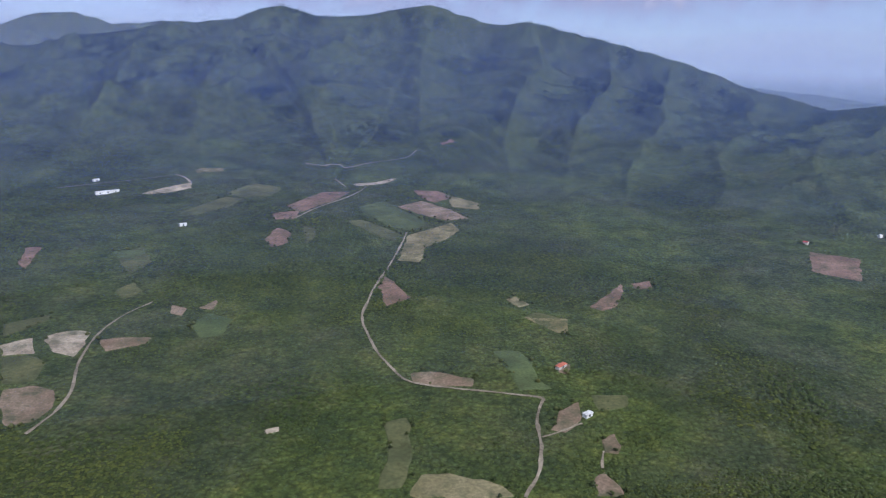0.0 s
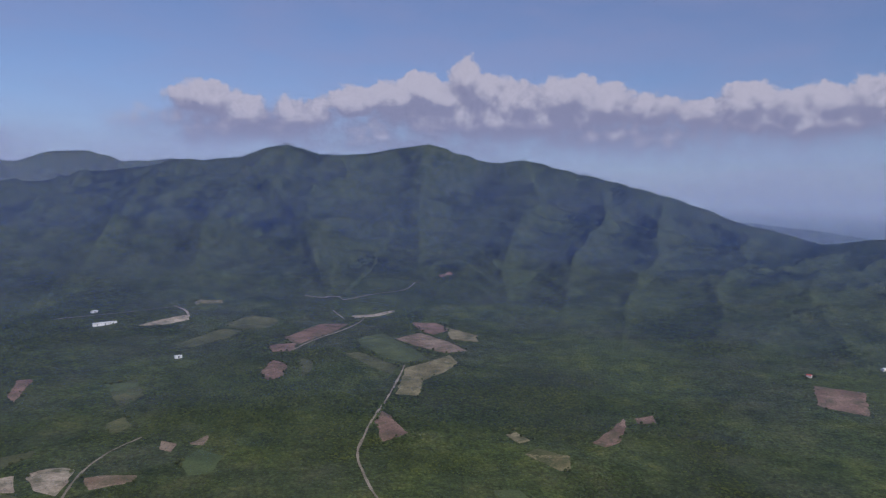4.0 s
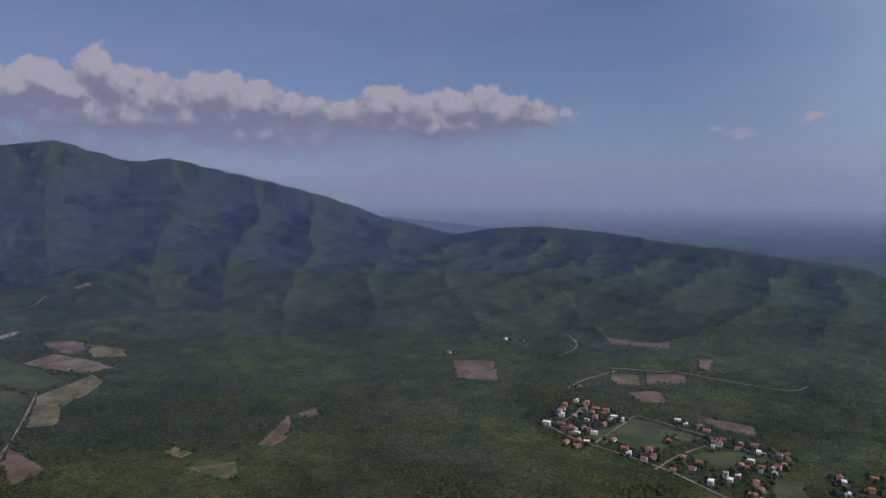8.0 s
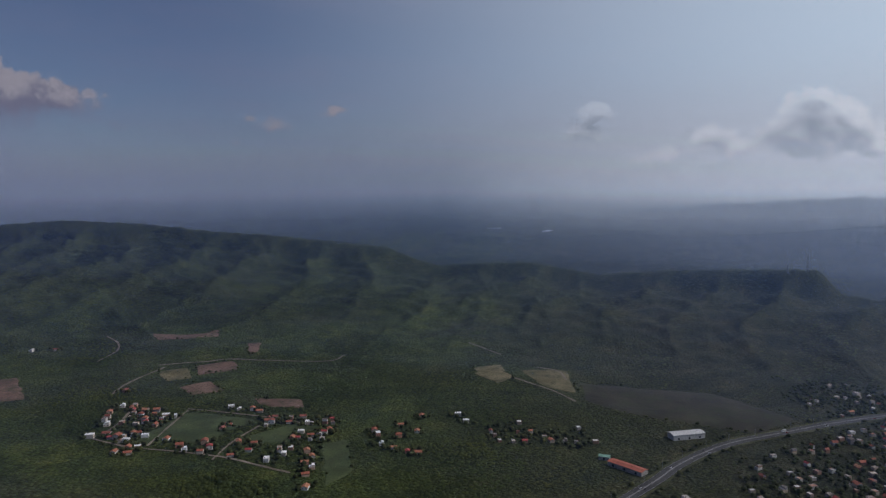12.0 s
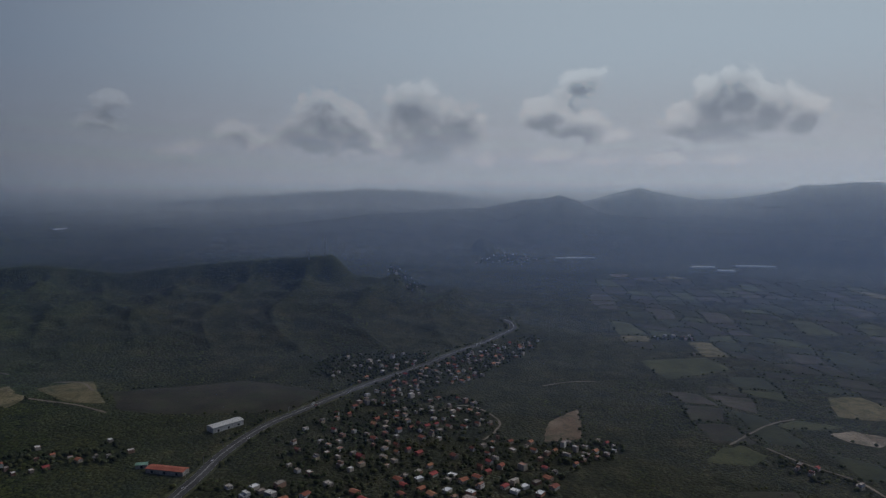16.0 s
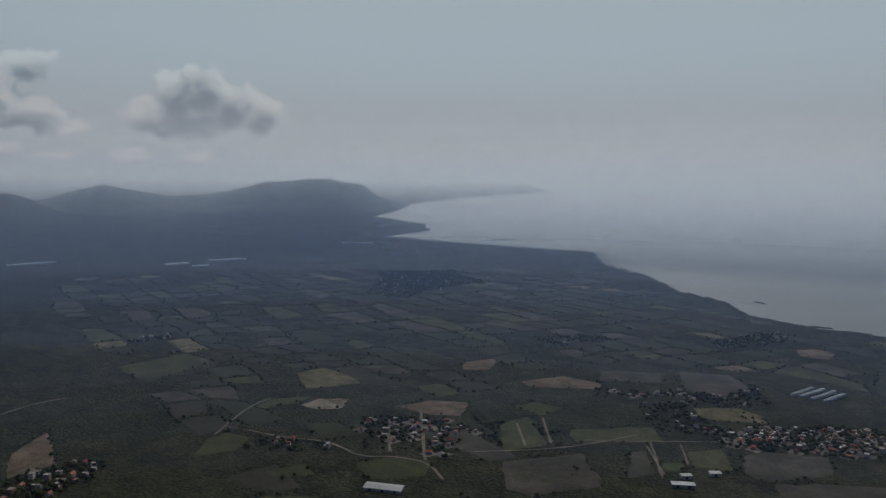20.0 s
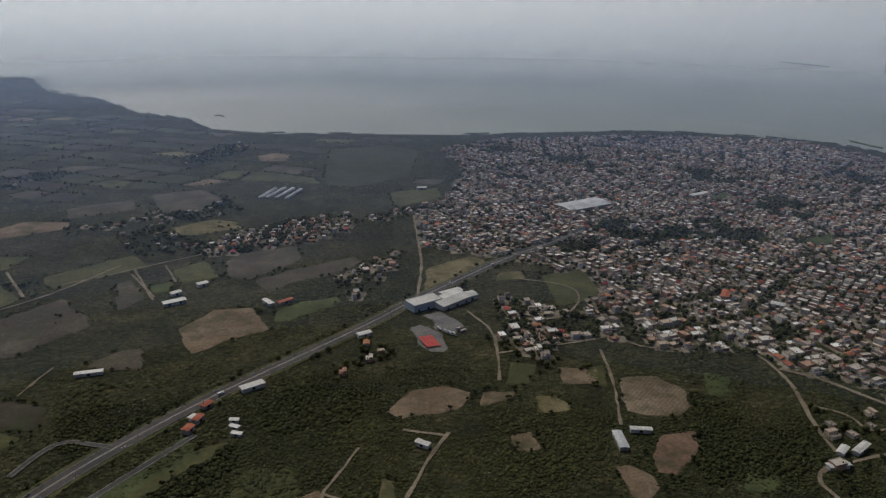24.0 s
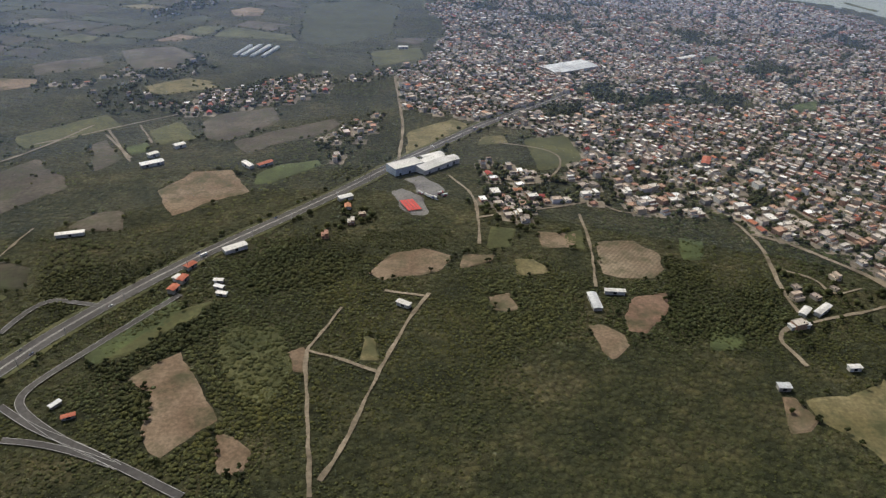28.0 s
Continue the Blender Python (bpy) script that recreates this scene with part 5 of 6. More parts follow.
add_town([(3854, -214), (2988, -320), (2385, -228), (2386, -149)], 34, 0.5, 'far town')
add_town([(2167, -1908), (2670, -2502), (2440, -2682), (2107, -2348), (2001, -1931)], 48, 0.3, 'far town')
add_town([(1118, 529), (1174, 480), (1155, 436), (1085, 442), (1053, 489)], 22, 0.55, 'villas')
add_town([(1161, 430), (1202, 377), (1156, 331), (1116, 380)], 20, 0.65, 'villas')
add_town([(1136, 483), (1153, 365), (1108, 352), (1109, 464)], 22, 0.6, 'villas')
add_town([(1745, 48), (1788, -202), (1584, -154), (1497, -10), (1559, 67)], 36, 0.45, 'hamlet')
add_town([(2037, -891), (2046, -1030), (1980, -1002), (1995, -877)], 15, 0.7, 'hamlet')
add_town([(1823, -909), (1867, -1006), (1807, -978), (1764, -887)], 22, 0.6, 'hamlet')
add_town([(1257, -1732), (1213, -1877), (1067, -1929), (1118, -1732)], 40, 0.35, 'hamlet')
add_town([(826, -2179), (700, -2346), (679, -2277), (791, -2133)], 30, 0.5, 'hamlet')
add_town([(1060, -601), (1047, -702), (909, -764), (900, -733), (962, -666)], 30, 0.4, 'hamlet')
add_town([(1591, 58), (1679, -39), (1716, -191), (1600, -160), (1521, -57)], 26, 0.45, 'hillside town')
add_town([(826, 1153), (889, 1125), (872, 1002), (743, 941), (716, 1000)], 19, 0.55, 'villas')
add_town([(952, 891), (1030, 784), (927, 716), (846, 754)], 19, 0.5, 'villas')
add_town([(131, -872), (85, -868), (79, -834), (122, -804)], 18, 0.4, 'hamlet')
add_town([(164, -807), (124, -820), (111, -774), (150, -761)], 18, 0.35, 'hamlet')
add_town([(712, -1373), (638, -1492), (499, -1295), (586, -1231)], 30, 0.5, 'hamlet')
add_town([(595, -1733), (499, -1584), (622, -1451), (678, -1536)], 34, 0.4, 'hamlet')
add_town([(-554, -733), (-608, -732), (-515, -594), (-494, -636)], 18, 0.7, 'edge of town')
add_villas([(757, 1040), (734, 1051), (756, 1013), (753, 986), (714, 966), (721, 944), (744, 950), (785, 1077), (829, 1128), (863, 1137), (864, 1112), (846, 1068), (836, 1045), (844, 1018), (866, 1028), (873, 1014), (778, 1002), (782, 979), (792, 941), (782, 900), (775, 882), (814, 879), (802, 856), (781, 854), (892, 904), (876, 902), (845, 836), (854, 811), (796, 806), (827, 798), (963, 968), (961, 947), (975, 927), (974, 910)])
add_villas([(942, 853), (962, 863), (958, 828), (988, 821), (971, 798), (906, 777), (931, 779), (929, 757), (950, 745), (967, 747), (844, 741), (812, 748), (871, 718), (861, 700), (836, 694), (828, 674), (804, 667), (771, 640), (1003, 680), (990, 664), (1049, 656), (1002, 631), (1037, 616), (1107, 647), (1146, 594), (1123, 566), (958, 636), (955, 611), (953, 584), (957, 567), (1044, 1603), (1005, 1635), (796, 1554), (927, 1211)])
add_wood([(220, -697), (176, -792), (122, -804), (87, -730), (117, -668), (193, -638)])
add_wood([(486, -760), (399, -757), (376, -816), (280, -795), (307, -701), (354, -616), (400, -598)])
add_wood([(-254, -683), (-296, -736), (-310, -682), (-369, -670), (-336, -594), (-231, -568)])
add_wood([(319, -512), (231, -619), (214, -598), (274, -490)])
add_wood([(-201, -864), (-355, -865), (-330, -735), (-276, -736), (-274, -796), (-189, -803)])
add_wood([(360, -1584), (233, -1483), (141, -1525), (152, -1281), (199, -1249), (266, -1398)])
add_wood([(-641, -1546), (-728, -1569), (-773, -1471), (-738, -1325), (-656, -1317), (-602, -1409)])
add_wood([(-711, -1270), (-776, -1230), (-726, -1107), (-659, -1126)])
add_wood([(-751, -2710), (-1029, -2834), (-1237, -2640), (-1180, -2511), (-732, -2560)])
add_wood([(97, -1244), (83, -1278), (73, -1037), (141, -951), (168, -974), (120, -1065)])
add_wood([(-1336, -2207), (-1549, -2227), (-1334, -1898), (-1228, -1959)])
add_field('LAWN', [(286, -641), (252, -619), (268, -572), (290, -530), (317, -508), (332, -529), (315, -566), (303, -607)], 0.15, True)
add_field('OLIVE', [(211, -588), (154, -585), (125, -520), (141, -452), (178, -486), (212, -541)], 0.15, True)
add_field('LAWN', [(-300, -806), (-331, -800), (-312, -739), (-286, -744)], 0.15, True)
add_field('LAWN', [(-277, -605), (-307, -602), (-302, -564), (-261, -562)], 0.15, True)
add_field('TAN', [(177, -437), (159, -431), (143, -413), (143, -384), (162, -386), (174, -406)], 0.5)
add_field('OLIVE', [(-65, -818), (-97, -812), (-86, -757), (-52, -755)], 0.15)
add_field('TAN', [(-121, -806), (-176, -810), (-172, -763), (-123, -760)], 0.15)
add_field('OLIVE', [(-570, 1199), (-557, 1251), (-518, 1203), (-533, 1146)], 0.3, True)
add_field('OLIVE', [(-655, 1404), (-622, 1465), (-563, 1358), (-577, 1274)], 0.3, True)
add_field('OLIVE', [(193, 853), (241, 859), (240, 827), (196, 813)], 0.3, True)
add_field('STRAW', [(127, 1116), (204, 1107), (199, 1050), (177, 1049)], 0.2)
add_field('TAN', [(163, 951), (182, 943), (172, 908), (158, 916)], 0.2)
add_field('STRAW', [(1406, 693), (1473, 664), (1432, 599), (1367, 616)], 0.2)
add_wood([(-494, 963), (-472, 995), (-400, 968), (-378, 922), (-433, 905)])
add_wood([(179, 1029), (278, 1054), (321, 960), (304, 875), (251, 872), (201, 918)])
add_wood([(221, 805), (278, 836), (270, 762), (241, 725), (212, 735)])
add_wood([(-467, 1349), (-358, 1464), (-245, 1361), (-251, 1173), (-390, 1254)])
add_wood([(-351, 1665), (-258, 1758), (-106, 1406), (-147, 1265), (-245, 1361)])
add_wood([(-147, 1265), (-103, 1369), (-39, 1134), (71, 1091), (68, 1024), (-69, 1038)])
add_wood([(435, 944), (483, 895), (486, 785), (421, 735), (420, 835)])
add_wood([(671, 939), (724, 861), (756, 696), (729, 650), (623, 741), (619, 867)])
add_wood([(928, 1380), (955, 1287), (883, 1154), (727, 1066), (759, 1208)])
add_wood([(982, 602), (1046, 504), (1023, 457), (944, 513)])
add_wood([(1059, 1007), (1116, 770), (1064, 734), (984, 906)])
add_wood([(93, -812), (44, -837), (-14, -814), (-1, -746), (53, -751), (94, -750)])
add_wood([(-277, -772), (-286, -730), (-299, -666), (-287, -610), (-243, -619), (-258, -688)])
add_wood([(-189, -872), (-253, -885), (-245, -817), (-193, -808)])
add_wood([(280, -482), (261, -490), (246, -454), (259, -447)])
add_wood([(230, -613), (257, -558), (302, -509), (303, -489), (260, -506), (211, -588)])
add_wood([(-623, -1497), (-738, -1594), (-777, -1404), (-702, -1253), (-634, -1268), (-585, -1380)])
add_wood([(-675, -1187), (-786, -1212), (-752, -1134), (-661, -1111)])
add_wood([(223, -1376), (161, -1479), (136, -1335), (181, -1264)])
# sheds and halls: two ends, width, height, cladding
add_shed((75, -990), (38, -1018), 26, 11, 'BLUEGREY')
add_shed((37, -999), (-1, -1039), 34, 8, 'WHITE')
add_shed((10, -1029), (-19, -1046), 18, 7, 'WHITE')
add_shed((30, -1040), (4, -1060), 14, 8, 'WHITE')
add_shed((254, -730), (230, -750), 13, 5, 'WHITE')
add_shed((140, -887), (123, -899), 12, 5, 'WHITE')
add_shed((456, -1000), (425, -1023), 16, 5, 'ZINC')
add_shed((432, -1087), (419, -1099), 14, 5, 'WHITE')
add_shed((458, -1043), (447, -1055), 12, 5, 'WHITE')
add_shed((304, -1022), (286, -1003), 10, 5, 'WHITE')
add_shed((280, -1009), (261, -1029), 10, 4, 'TILE')
add_shed((469, -764), (434, -776), 9, 4, 'WHITE')
add_shed((-164, -656), (-167, -623), 12, 4, 'ZINC')
add_shed((-179, -661), (-203, -660), 7, 4, 'WHITE')
add_shed((-379, -625), (-391, -638), 9, 4, 'WHITE')
add_shed((-395, -627), (-417, -646), 9, 4, 'WHITE')
add_shed((123, -1833), (97, -1838), 14, 5, 'WHITE')
add_shed((-233, -1642), (-336, -1709), 60, 8, 'ZINC')
add_shed((-356, -602), (-380, -608), 9, 4, 'WHITE')
add_shed((42, -629), (29, -622), 8, 4, 'WHITE')
add_shed((306, -443), (298, -447), 5, 2.4, 'TILE')
add_shed((318, -463), (322, -456), 5, 2.4, 'ZINC')
add_shed((284, -640), (281, -650), 11, 5, 'TILE')
add_shed((281, -660), (278, -671), 10, 5, 'TILE')
add_shed((288, -666), (285, -672), 8, 4, 'WHITE')
add_shed((-309, -508), (-319, -508), 9, 4, 'ZINC')
add_shed((-387, -538), (-398, -539), 7, 4, 'WHITE')
add_shed((244, -665), (236, -665), 6, 3, 'WHITE')
add_shed((240, -653), (231, -650), 6, 3, 'ZINC')
add_shed((234, -639), (224, -637), 6, 3, 'WHITE')
add_shed((284, -691), (278, -702), 10, 4, 'TILE')
add_shed((1229, 233), (1265, 192), 20, 8, 'WHITE')
add_shed((1082, 301), (1056, 232), 22, 6, 'TILE')
add_shed((1092, 317), (1094, 300), 14, 5, 'GREEN')
add_shed((764, -663), (706, -696), 26, 4, 'WHITE')
add_shed((-917, 1871), (-865, 1922), 12, 6, 'WHITE')
add_shed((-602, 1616), (-590, 1627), 9, 5, 'WHITE')
add_shed((175, 796), (183, 803), 9, 4, 'WHITE')
add_shed((160, 924), (173, 938), 9, 4, 'TILE')
add_shed((-972, 1992), (-964, 2007), 12, 5, 'WHITE')
add_shed((-425, -1092), (-411, -1060), 16, 6, 'TILE')
add_shed((-568, -1778), (-614, -1809), 14, 7, 'WHITE')
add_shed((-475, -1041), (-493, -1031), 16, 6, 'WHITE')
add_greenhouse((3598, -2035), (3535, -2223), 42)
add_greenhouse((3584, -1780), (3584, -1839), 42)
add_greenhouse((3584, -1839), (3560, -1899), 42)
add_greenhouse((3462, -1862), (3428, -1938), 42)
add_greenhouse((3897, -3208), (3750, -3363), 42)
add_greenhouse((4138, -1283), (4090, -1431), 42)
# white rows of a housing complex, built as narrow tunnel blocks
add_greenhouse((499, -1704), (482, -1798), 9)
add_greenhouse((482, -1705), (460, -1805), 9)
add_greenhouse((459, -1705), (437, -1806), 9)
add_greenhouse((433, -1706), (415, -1796), 9)
add_greenhouse((6676, 2515), (6879, 2454), 42)
add_greenhouse((7174, 3409), (7170, 3184), 42)
add_greenhouse((4126, -1207), (4105, -1413), 42)

# ---------------------------------------------------------------- houses on their plots
MODELS = [build_house(w, d, h, kind) for w, d, h, kind in ((9, 12, 3.2, "flat"), (8, 10, 3.0, "flat"), (10, 14, 6.2, "flat"), (9, 11, 3.2, "stepped"), (11, 13, 3.3, "stepped"), (8, 12, 3.1, "tiled"), (12, 16, 6.0, "flat"), (7, 9, 2.9, "flat"))] + [build_house(10, 13, 3.4, "tiled", True), build_house(9, 12, 3.4, "flat", True)]
HOUSE_TALK = ("small flat-roofed house of plastered brick", "low concrete house with a flat roof", "two-storey flat-roofed town house", "half-finished house with a rooftop storey", "wide flat-roofed house with an upper storey", "small house under a red tile roof", "large two-storey block with a flat roof", "little cinder-block house with a flat roof", "white house under a red clay tile roof", "white house with a bright flat roof")
for model, talk in zip(MODELS, HOUSE_TALK):
    tagged(model, talk, "house", "houses of the town")
rng = random.Random(5)
chosen = [(x, y, turn, kind, rng.choices(range(10), (5, 5, 4, 4, 3, 1.0, 1.5, 5, 0.3, 0.9) if kind in ("town", "far town", "edge of town", "hamlet") else (3, 3, 1, 2, 1, 4, 0.5, 4, 7, 9))[0]) for x, y, turn, kind in PLOTS]
# dusty streets and yards round the houses
YARD_DUST = two_scale("yard_dust", (0.1, 0.086, 0.066), (0.24, 0.205, 0.16), 0.025, 0.22, 0.95)
plots = np.array([(h[0], h[1]) for h in chosen if h[3] in ("town", "village", "edge of town")])
step = 8.0
marks = np.zeros((700, 700), bool)
i, j = ((plots[:, 0] + 2800) / step).astype(int), ((plots[:, 1] + 4200) / step).astype(int)
for di in (-1, 0, 1):
    for dj in (-1, 0, 1):
        marks[np.clip(i + di, 0, 699), np.clip(j + dj, 0, 699)] = True
i, j = np.nonzero(marks)
u, v = np.meshgrid(np.arange(701), np.arange(701), indexing="ij")
used = np.zeros((701, 701), bool)
for di, dj in ((0, 0), (1, 0), (1, 1), (0, 1)):
    used[i + di, j + dj] = True
number = np.cumsum(used.ravel()).reshape(701, 701) - 1
x, y = u[used] * step - 2800.0, v[used] * step - 4200.0
x, y = x + 5 * (grain(x, y, 11, 3) - 0.5), y + 5 * (grain(x, y, 11, 4) - 0.5)
corners = np.stack([number[i, j], number[i + 1, j], number[i + 1, j + 1], number[i, j + 1]], -1).reshape(-1)
yards = quick_mesh("yard_ground", np.column_stack([x, y, rest_on(x, y) - 0.2]), corners, 4, YARD_DUST, True)
tagged(new("yard_ground", yards), "dusty pale ground of streets and yards between houses", "ground", kind="structure")
chosen = sorted(chosen, key=lambda h: math.hypot(h[0], h[1]))
single, joined = chosen[:228], chosen[228:]
footing = [(x + rng.uniform(-14, 14), y + rng.uniform(-14, 14)) if kind == "far town" else (x, y) for x, y, turn, kind, k in joined]
feet = shore_height(*np.array(footing).T)
first = set()
for x, y, turn, kind, k in single:
    m = pose(x, y, float(shore_height(x, y)) + 0.8, 0, 0, math.degrees(turn))
    if k in first:
        copy_thing(MODELS[k], m)
    else:
        first.add(k)
        MODELS[k].matrix_world = m
for k, model in enumerate(MODELS):
    if k not in first:
        model.matrix_world = pose(-1500 - 20 * k, -1700, float(shore_height(-1500 - 20 * k, -1700)) + 0.8)
shapes = [flat_data(m) for m in MODELS]
for name, label, chunk in (("town_houses", "dense town of flat-roofed plaster and brick houses", joined),):
    verts, faces, kinds, base = [], [], [], 0
    for (x, y), foot, (_, _, turn, kind, k) in zip(footing, feet, chunk):
        v, f, m = shapes[k]
        c, s = math.cos(turn), math.sin(turn)
        size = rng.uniform(0.7, 1.1) * (0.6 if kind == "far town" else 0.9 if kind == "town" else 0.82)
        p = np.column_stack([x + size * (c * v[:, 0] - s * v[:, 1]), y + size * (s * v[:, 0] + c * v[:, 1]), v[:, 2] * rng.uniform(0.9, 1.3) + foot + 0.9])
        verts.append(p)
        faces += [[base + i for i in q] for q in f]
        kinds += m
        base += len(v)
    me = mesh_of(name, draw_in(np.concatenate(verts)), faces, WALLS, FLATS, TILES)
    me.polygons.foreach_set("material_index", np.array(kinds, np.int32))
    tagged(new(name, me), label, "houses", kind="stuff")
VILLA_MODELS = [build_house(w, d, h, kind, True) for w, d, h, kind in ((10, 13, 3.4, "tiled"), (9, 13, 5.8, "flat"), (11, 12, 5.6, "tiled"), (10, 11, 3.4, "stepped"))]
for model, talk in zip(VILLA_MODELS, ("white villa with a red clay tile roof", "white two-storey villa with a flat roof", "tall cream villa under a red tile roof", "white flat-roofed villa with an upper room")):
    tagged(model, talk, "villa", "villas on the green slope")
for n, (x, y) in enumerate(VILLA_PLOTS):
    m = pose(x, y, float(shore_height(x, y)) + 0.8, 0, 0, 35 + rng.choice((0, 90)) + rng.uniform(-12, 12))
    k = n if n < 4 else rng.choices(range(4), (6, 2, 5, 1.5))[0]
    if n < 4:
        VILLA_MODELS[k].matrix_world = m
    else:
        copy_thing(VILLA_MODELS[k], m @ Matrix.Scale(rng.uniform(0.74, 0.94), 4))
everyone = np.array([(h[0], h[1]) for h in chosen] + list(VILLA_PLOTS))
i, j = cells_of(everyone[:, 0], everyone[:, 1])
for di in (-1, 0, 1):
    for dj in (-1, 0, 1):
        TAKEN[np.clip(i + di, 0, 1499), np.clip(j + dj, 0, 1499)] = 3

# ---------------------------------------------------------------- patchwork of small fields on the plain by the lake
rng = random.Random(17)


def plot_corner(i, j):
    """A shared corner of the plots, a little off its grid."""
    u, v = 112 * (i + 0.5 * (hashed(i, j, 3) - 0.5)), 88 * (j + 0.5 * (hashed(i, j, 4) - 0.5))
    return np.array([150 + 0.92 * u - 0.38 * v, -560 - 0.92 * v - 0.2 * u])


for j in range(-2, 34):
    i = -2
    while i < 38:
        run = 2 if rng.random() < 0.25 else 1
        outline = [plot_corner(i, j), plot_corner(i + run, j), plot_corner(i + run, j + 1), plot_corner(i, j + 1)]
        i += run
        mid = sum(outline) / 4
        x, y = mid
        far = math.hypot(x, y)
        if not 700 < far < 3700 or x < 60 or y > -0.42 * x + 260:
            continue
        outline = [tuple(q + (mid - q) * 7 / np.hypot(*(mid - q))) for q in outline]
        p = np.array(outline + [(x, y)])
        a, b = cells_of(p[:, 0], p[:, 1])
        if TAKEN[a, b].any() or (lake_side(p[:, 0], p[:, 1]) > -60).any() or any(inside(x, y, q) for q in TOWN_AREAS) or rng.random() < 0.25:
            continue
        add_field(rng.choices(("FALLOW", "GRAZED", "OLIVE", "GREY", "TAN", "STRAW"), (8, 8, 3, 3, 0.4, 0.3))[0], outline, 0.5)

# ---------------------------------------------------------------- trees and scrub


def leaf_material(name, dark, light, island):
    mat, nt, bsdf = start_material(name, 0.8)
    if island:
        chance = nt.nodes.new("ShaderNodeNewGeometry").outputs["Random Per Island"]
    else:
        chance = nt.nodes.new("ShaderNodeObjectInfo").outputs["Random"]
    where = place_node(nt)
    patch = ramp_node(nt, noise_node(nt, where, 0.006, 4), [(0.35, (0.72, 0.82, 0.8)), (0.52, (1, 1, 1)), (0.7, (1.25, 1.15, 0.95))])
    speck = ramp_node(nt, noise_node(nt, where, 0.9, 3), [(0.35, (0.7, 0.7, 0.7)), (0.65, (1.2, 1.2, 1.2))])
    a = ramp_node(nt, chance, [(0.0, dark), (0.7, light), (1.0, (light[0] * 1.15, light[1] * 1.1, light[2]))])
    colour = mix_node(nt, 1.0, mix_node(nt, 1.0, a, patch, "MULTIPLY"), speck, "MULTIPLY")
    nt.links.new(colour, bsdf.inputs["Base Color"])
    lit_through, both = nt.nodes.new("ShaderNodeBsdfTranslucent"), nt.nodes.new("ShaderNodeMixShader")
    nt.links.new(colour, lit_through.inputs["Color"])
    both.inputs[0].default_value = 0.5
    nt.links.new(bsdf.outputs[0], both.inputs[1])
    nt.links.new(lit_through.outputs[0], both.inputs[2])
    nt.links.new(both.outputs[0], nt.nodes["Material Output"].inputs["Surface"])
    return mat


LEAF = leaf_material("leaf", (0.026, 0.036, 0.015), (0.05, 0.062, 0.022), False)
LUSH = leaf_material("lush_leaves", (0.034, 0.05, 0.018), (0.078, 0.097, 0.027), True)
DRY = leaf_material("dry_leaves", (0.045, 0.054, 0.022), (0.084, 0.093, 0.035), True)
WOODS = leaf_material("forest_leaves", (0.028, 0.044, 0.018), (0.064, 0.082, 0.028), True)
BARK = two_scale("bark", (0.06, 0.045, 0.03), (0.12, 0.09, 0.065), 1.0, 6.0)


def crown_shape(level, seed):
    """A lumpy crown one unit wide, from an eight-faced seed; level 1 has 32 faces, 2 has 128."""
    v = np.array([(1, 0, 0), (-1, 0, 0), (0, 1, 0), (0, -1, 0), (0, 0, 1), (0, 0, -1)], float)
    f = [(0, 2, 4), (2, 1, 4), (1, 3, 4), (3, 0, 4), (2, 0, 5), (1, 2, 5), (3, 1, 5), (0, 3, 5)]
    v = [tuple(p) for p in v]
    for _ in range(level):
        mids, g = {}, []

        def mid(a, b):
            key = (min(a, b), max(a, b))
            if key not in mids:
                m = (np.array(v[a]) + np.array(v[b])) / 2
                mids[key] = len(v)
                v.append(tuple(m / np.linalg.norm(m)))
            return mids[key]

        for a, b, c in f:
            ab, bc, ca = mid(a, b), mid(b, c), mid(c, a)
            g += [(a, ab, ca), (ab, b, bc), (ca, bc, c), (ab, bc, ca)]
        f = g
    p = np.array(v)
    rs = np.random.RandomState(seed)
    p *= (0.8 + 0.36 * rs.rand(len(p)))[:, None]
    p[:, 2] = np.where(p[:, 2] < 0, p[:, 2] * 0.45, p[:, 2] * 0.85)
    f = np.array(f)
    f = f[p[f][:, :, 2].mean(1) > -0.12]  # open below, where it meets the ground
    return p * 0.5, f


def scatter(name, label, places, sizes, tall, level, seed, leaves):
    """Crowns at all the places, joined into one object."""
    shapes = [crown_shape(level, seed + k) for k in range(6)]
    rs = np.random.RandomState(seed)
    which, spin = rs.randint(0, 6, len(places)), rs.rand(len(places)) * 6.283
    verts, faces, base = [], [], 0
    for k, (p, f) in enumerate(shapes):
        sel = which == k
        q, s, a, h = places[sel], sizes[sel], spin[sel], tall[sel]
        c, n = np.cos(a)[:, None], np.sin(a)[:, None]
        x = q[:, :1] + s[:, None] * (c * p[:, 0] - n * p[:, 1])
        y = q[:, 1:2] + s[:, None] * (n * p[:, 0] + c * p[:, 1])
        z = q[:, 2:3] + h[:, None] * (p[:, 2] + 0.22)
        verts.append(np.stack([x, y, z], -1).reshape(-1, 3))
        faces.append((f[None] + (base + np.arange(sel.sum()) * len(p))[:, None, None]).reshape(-1))
        base += sel.sum() * len(p)
    me = quick_mesh(name, draw_in(np.concatenate(verts)), np.concatenate(faces), 3, leaves, True)
    return tagged(new(name, me), label, "scrub", kind="stuff")


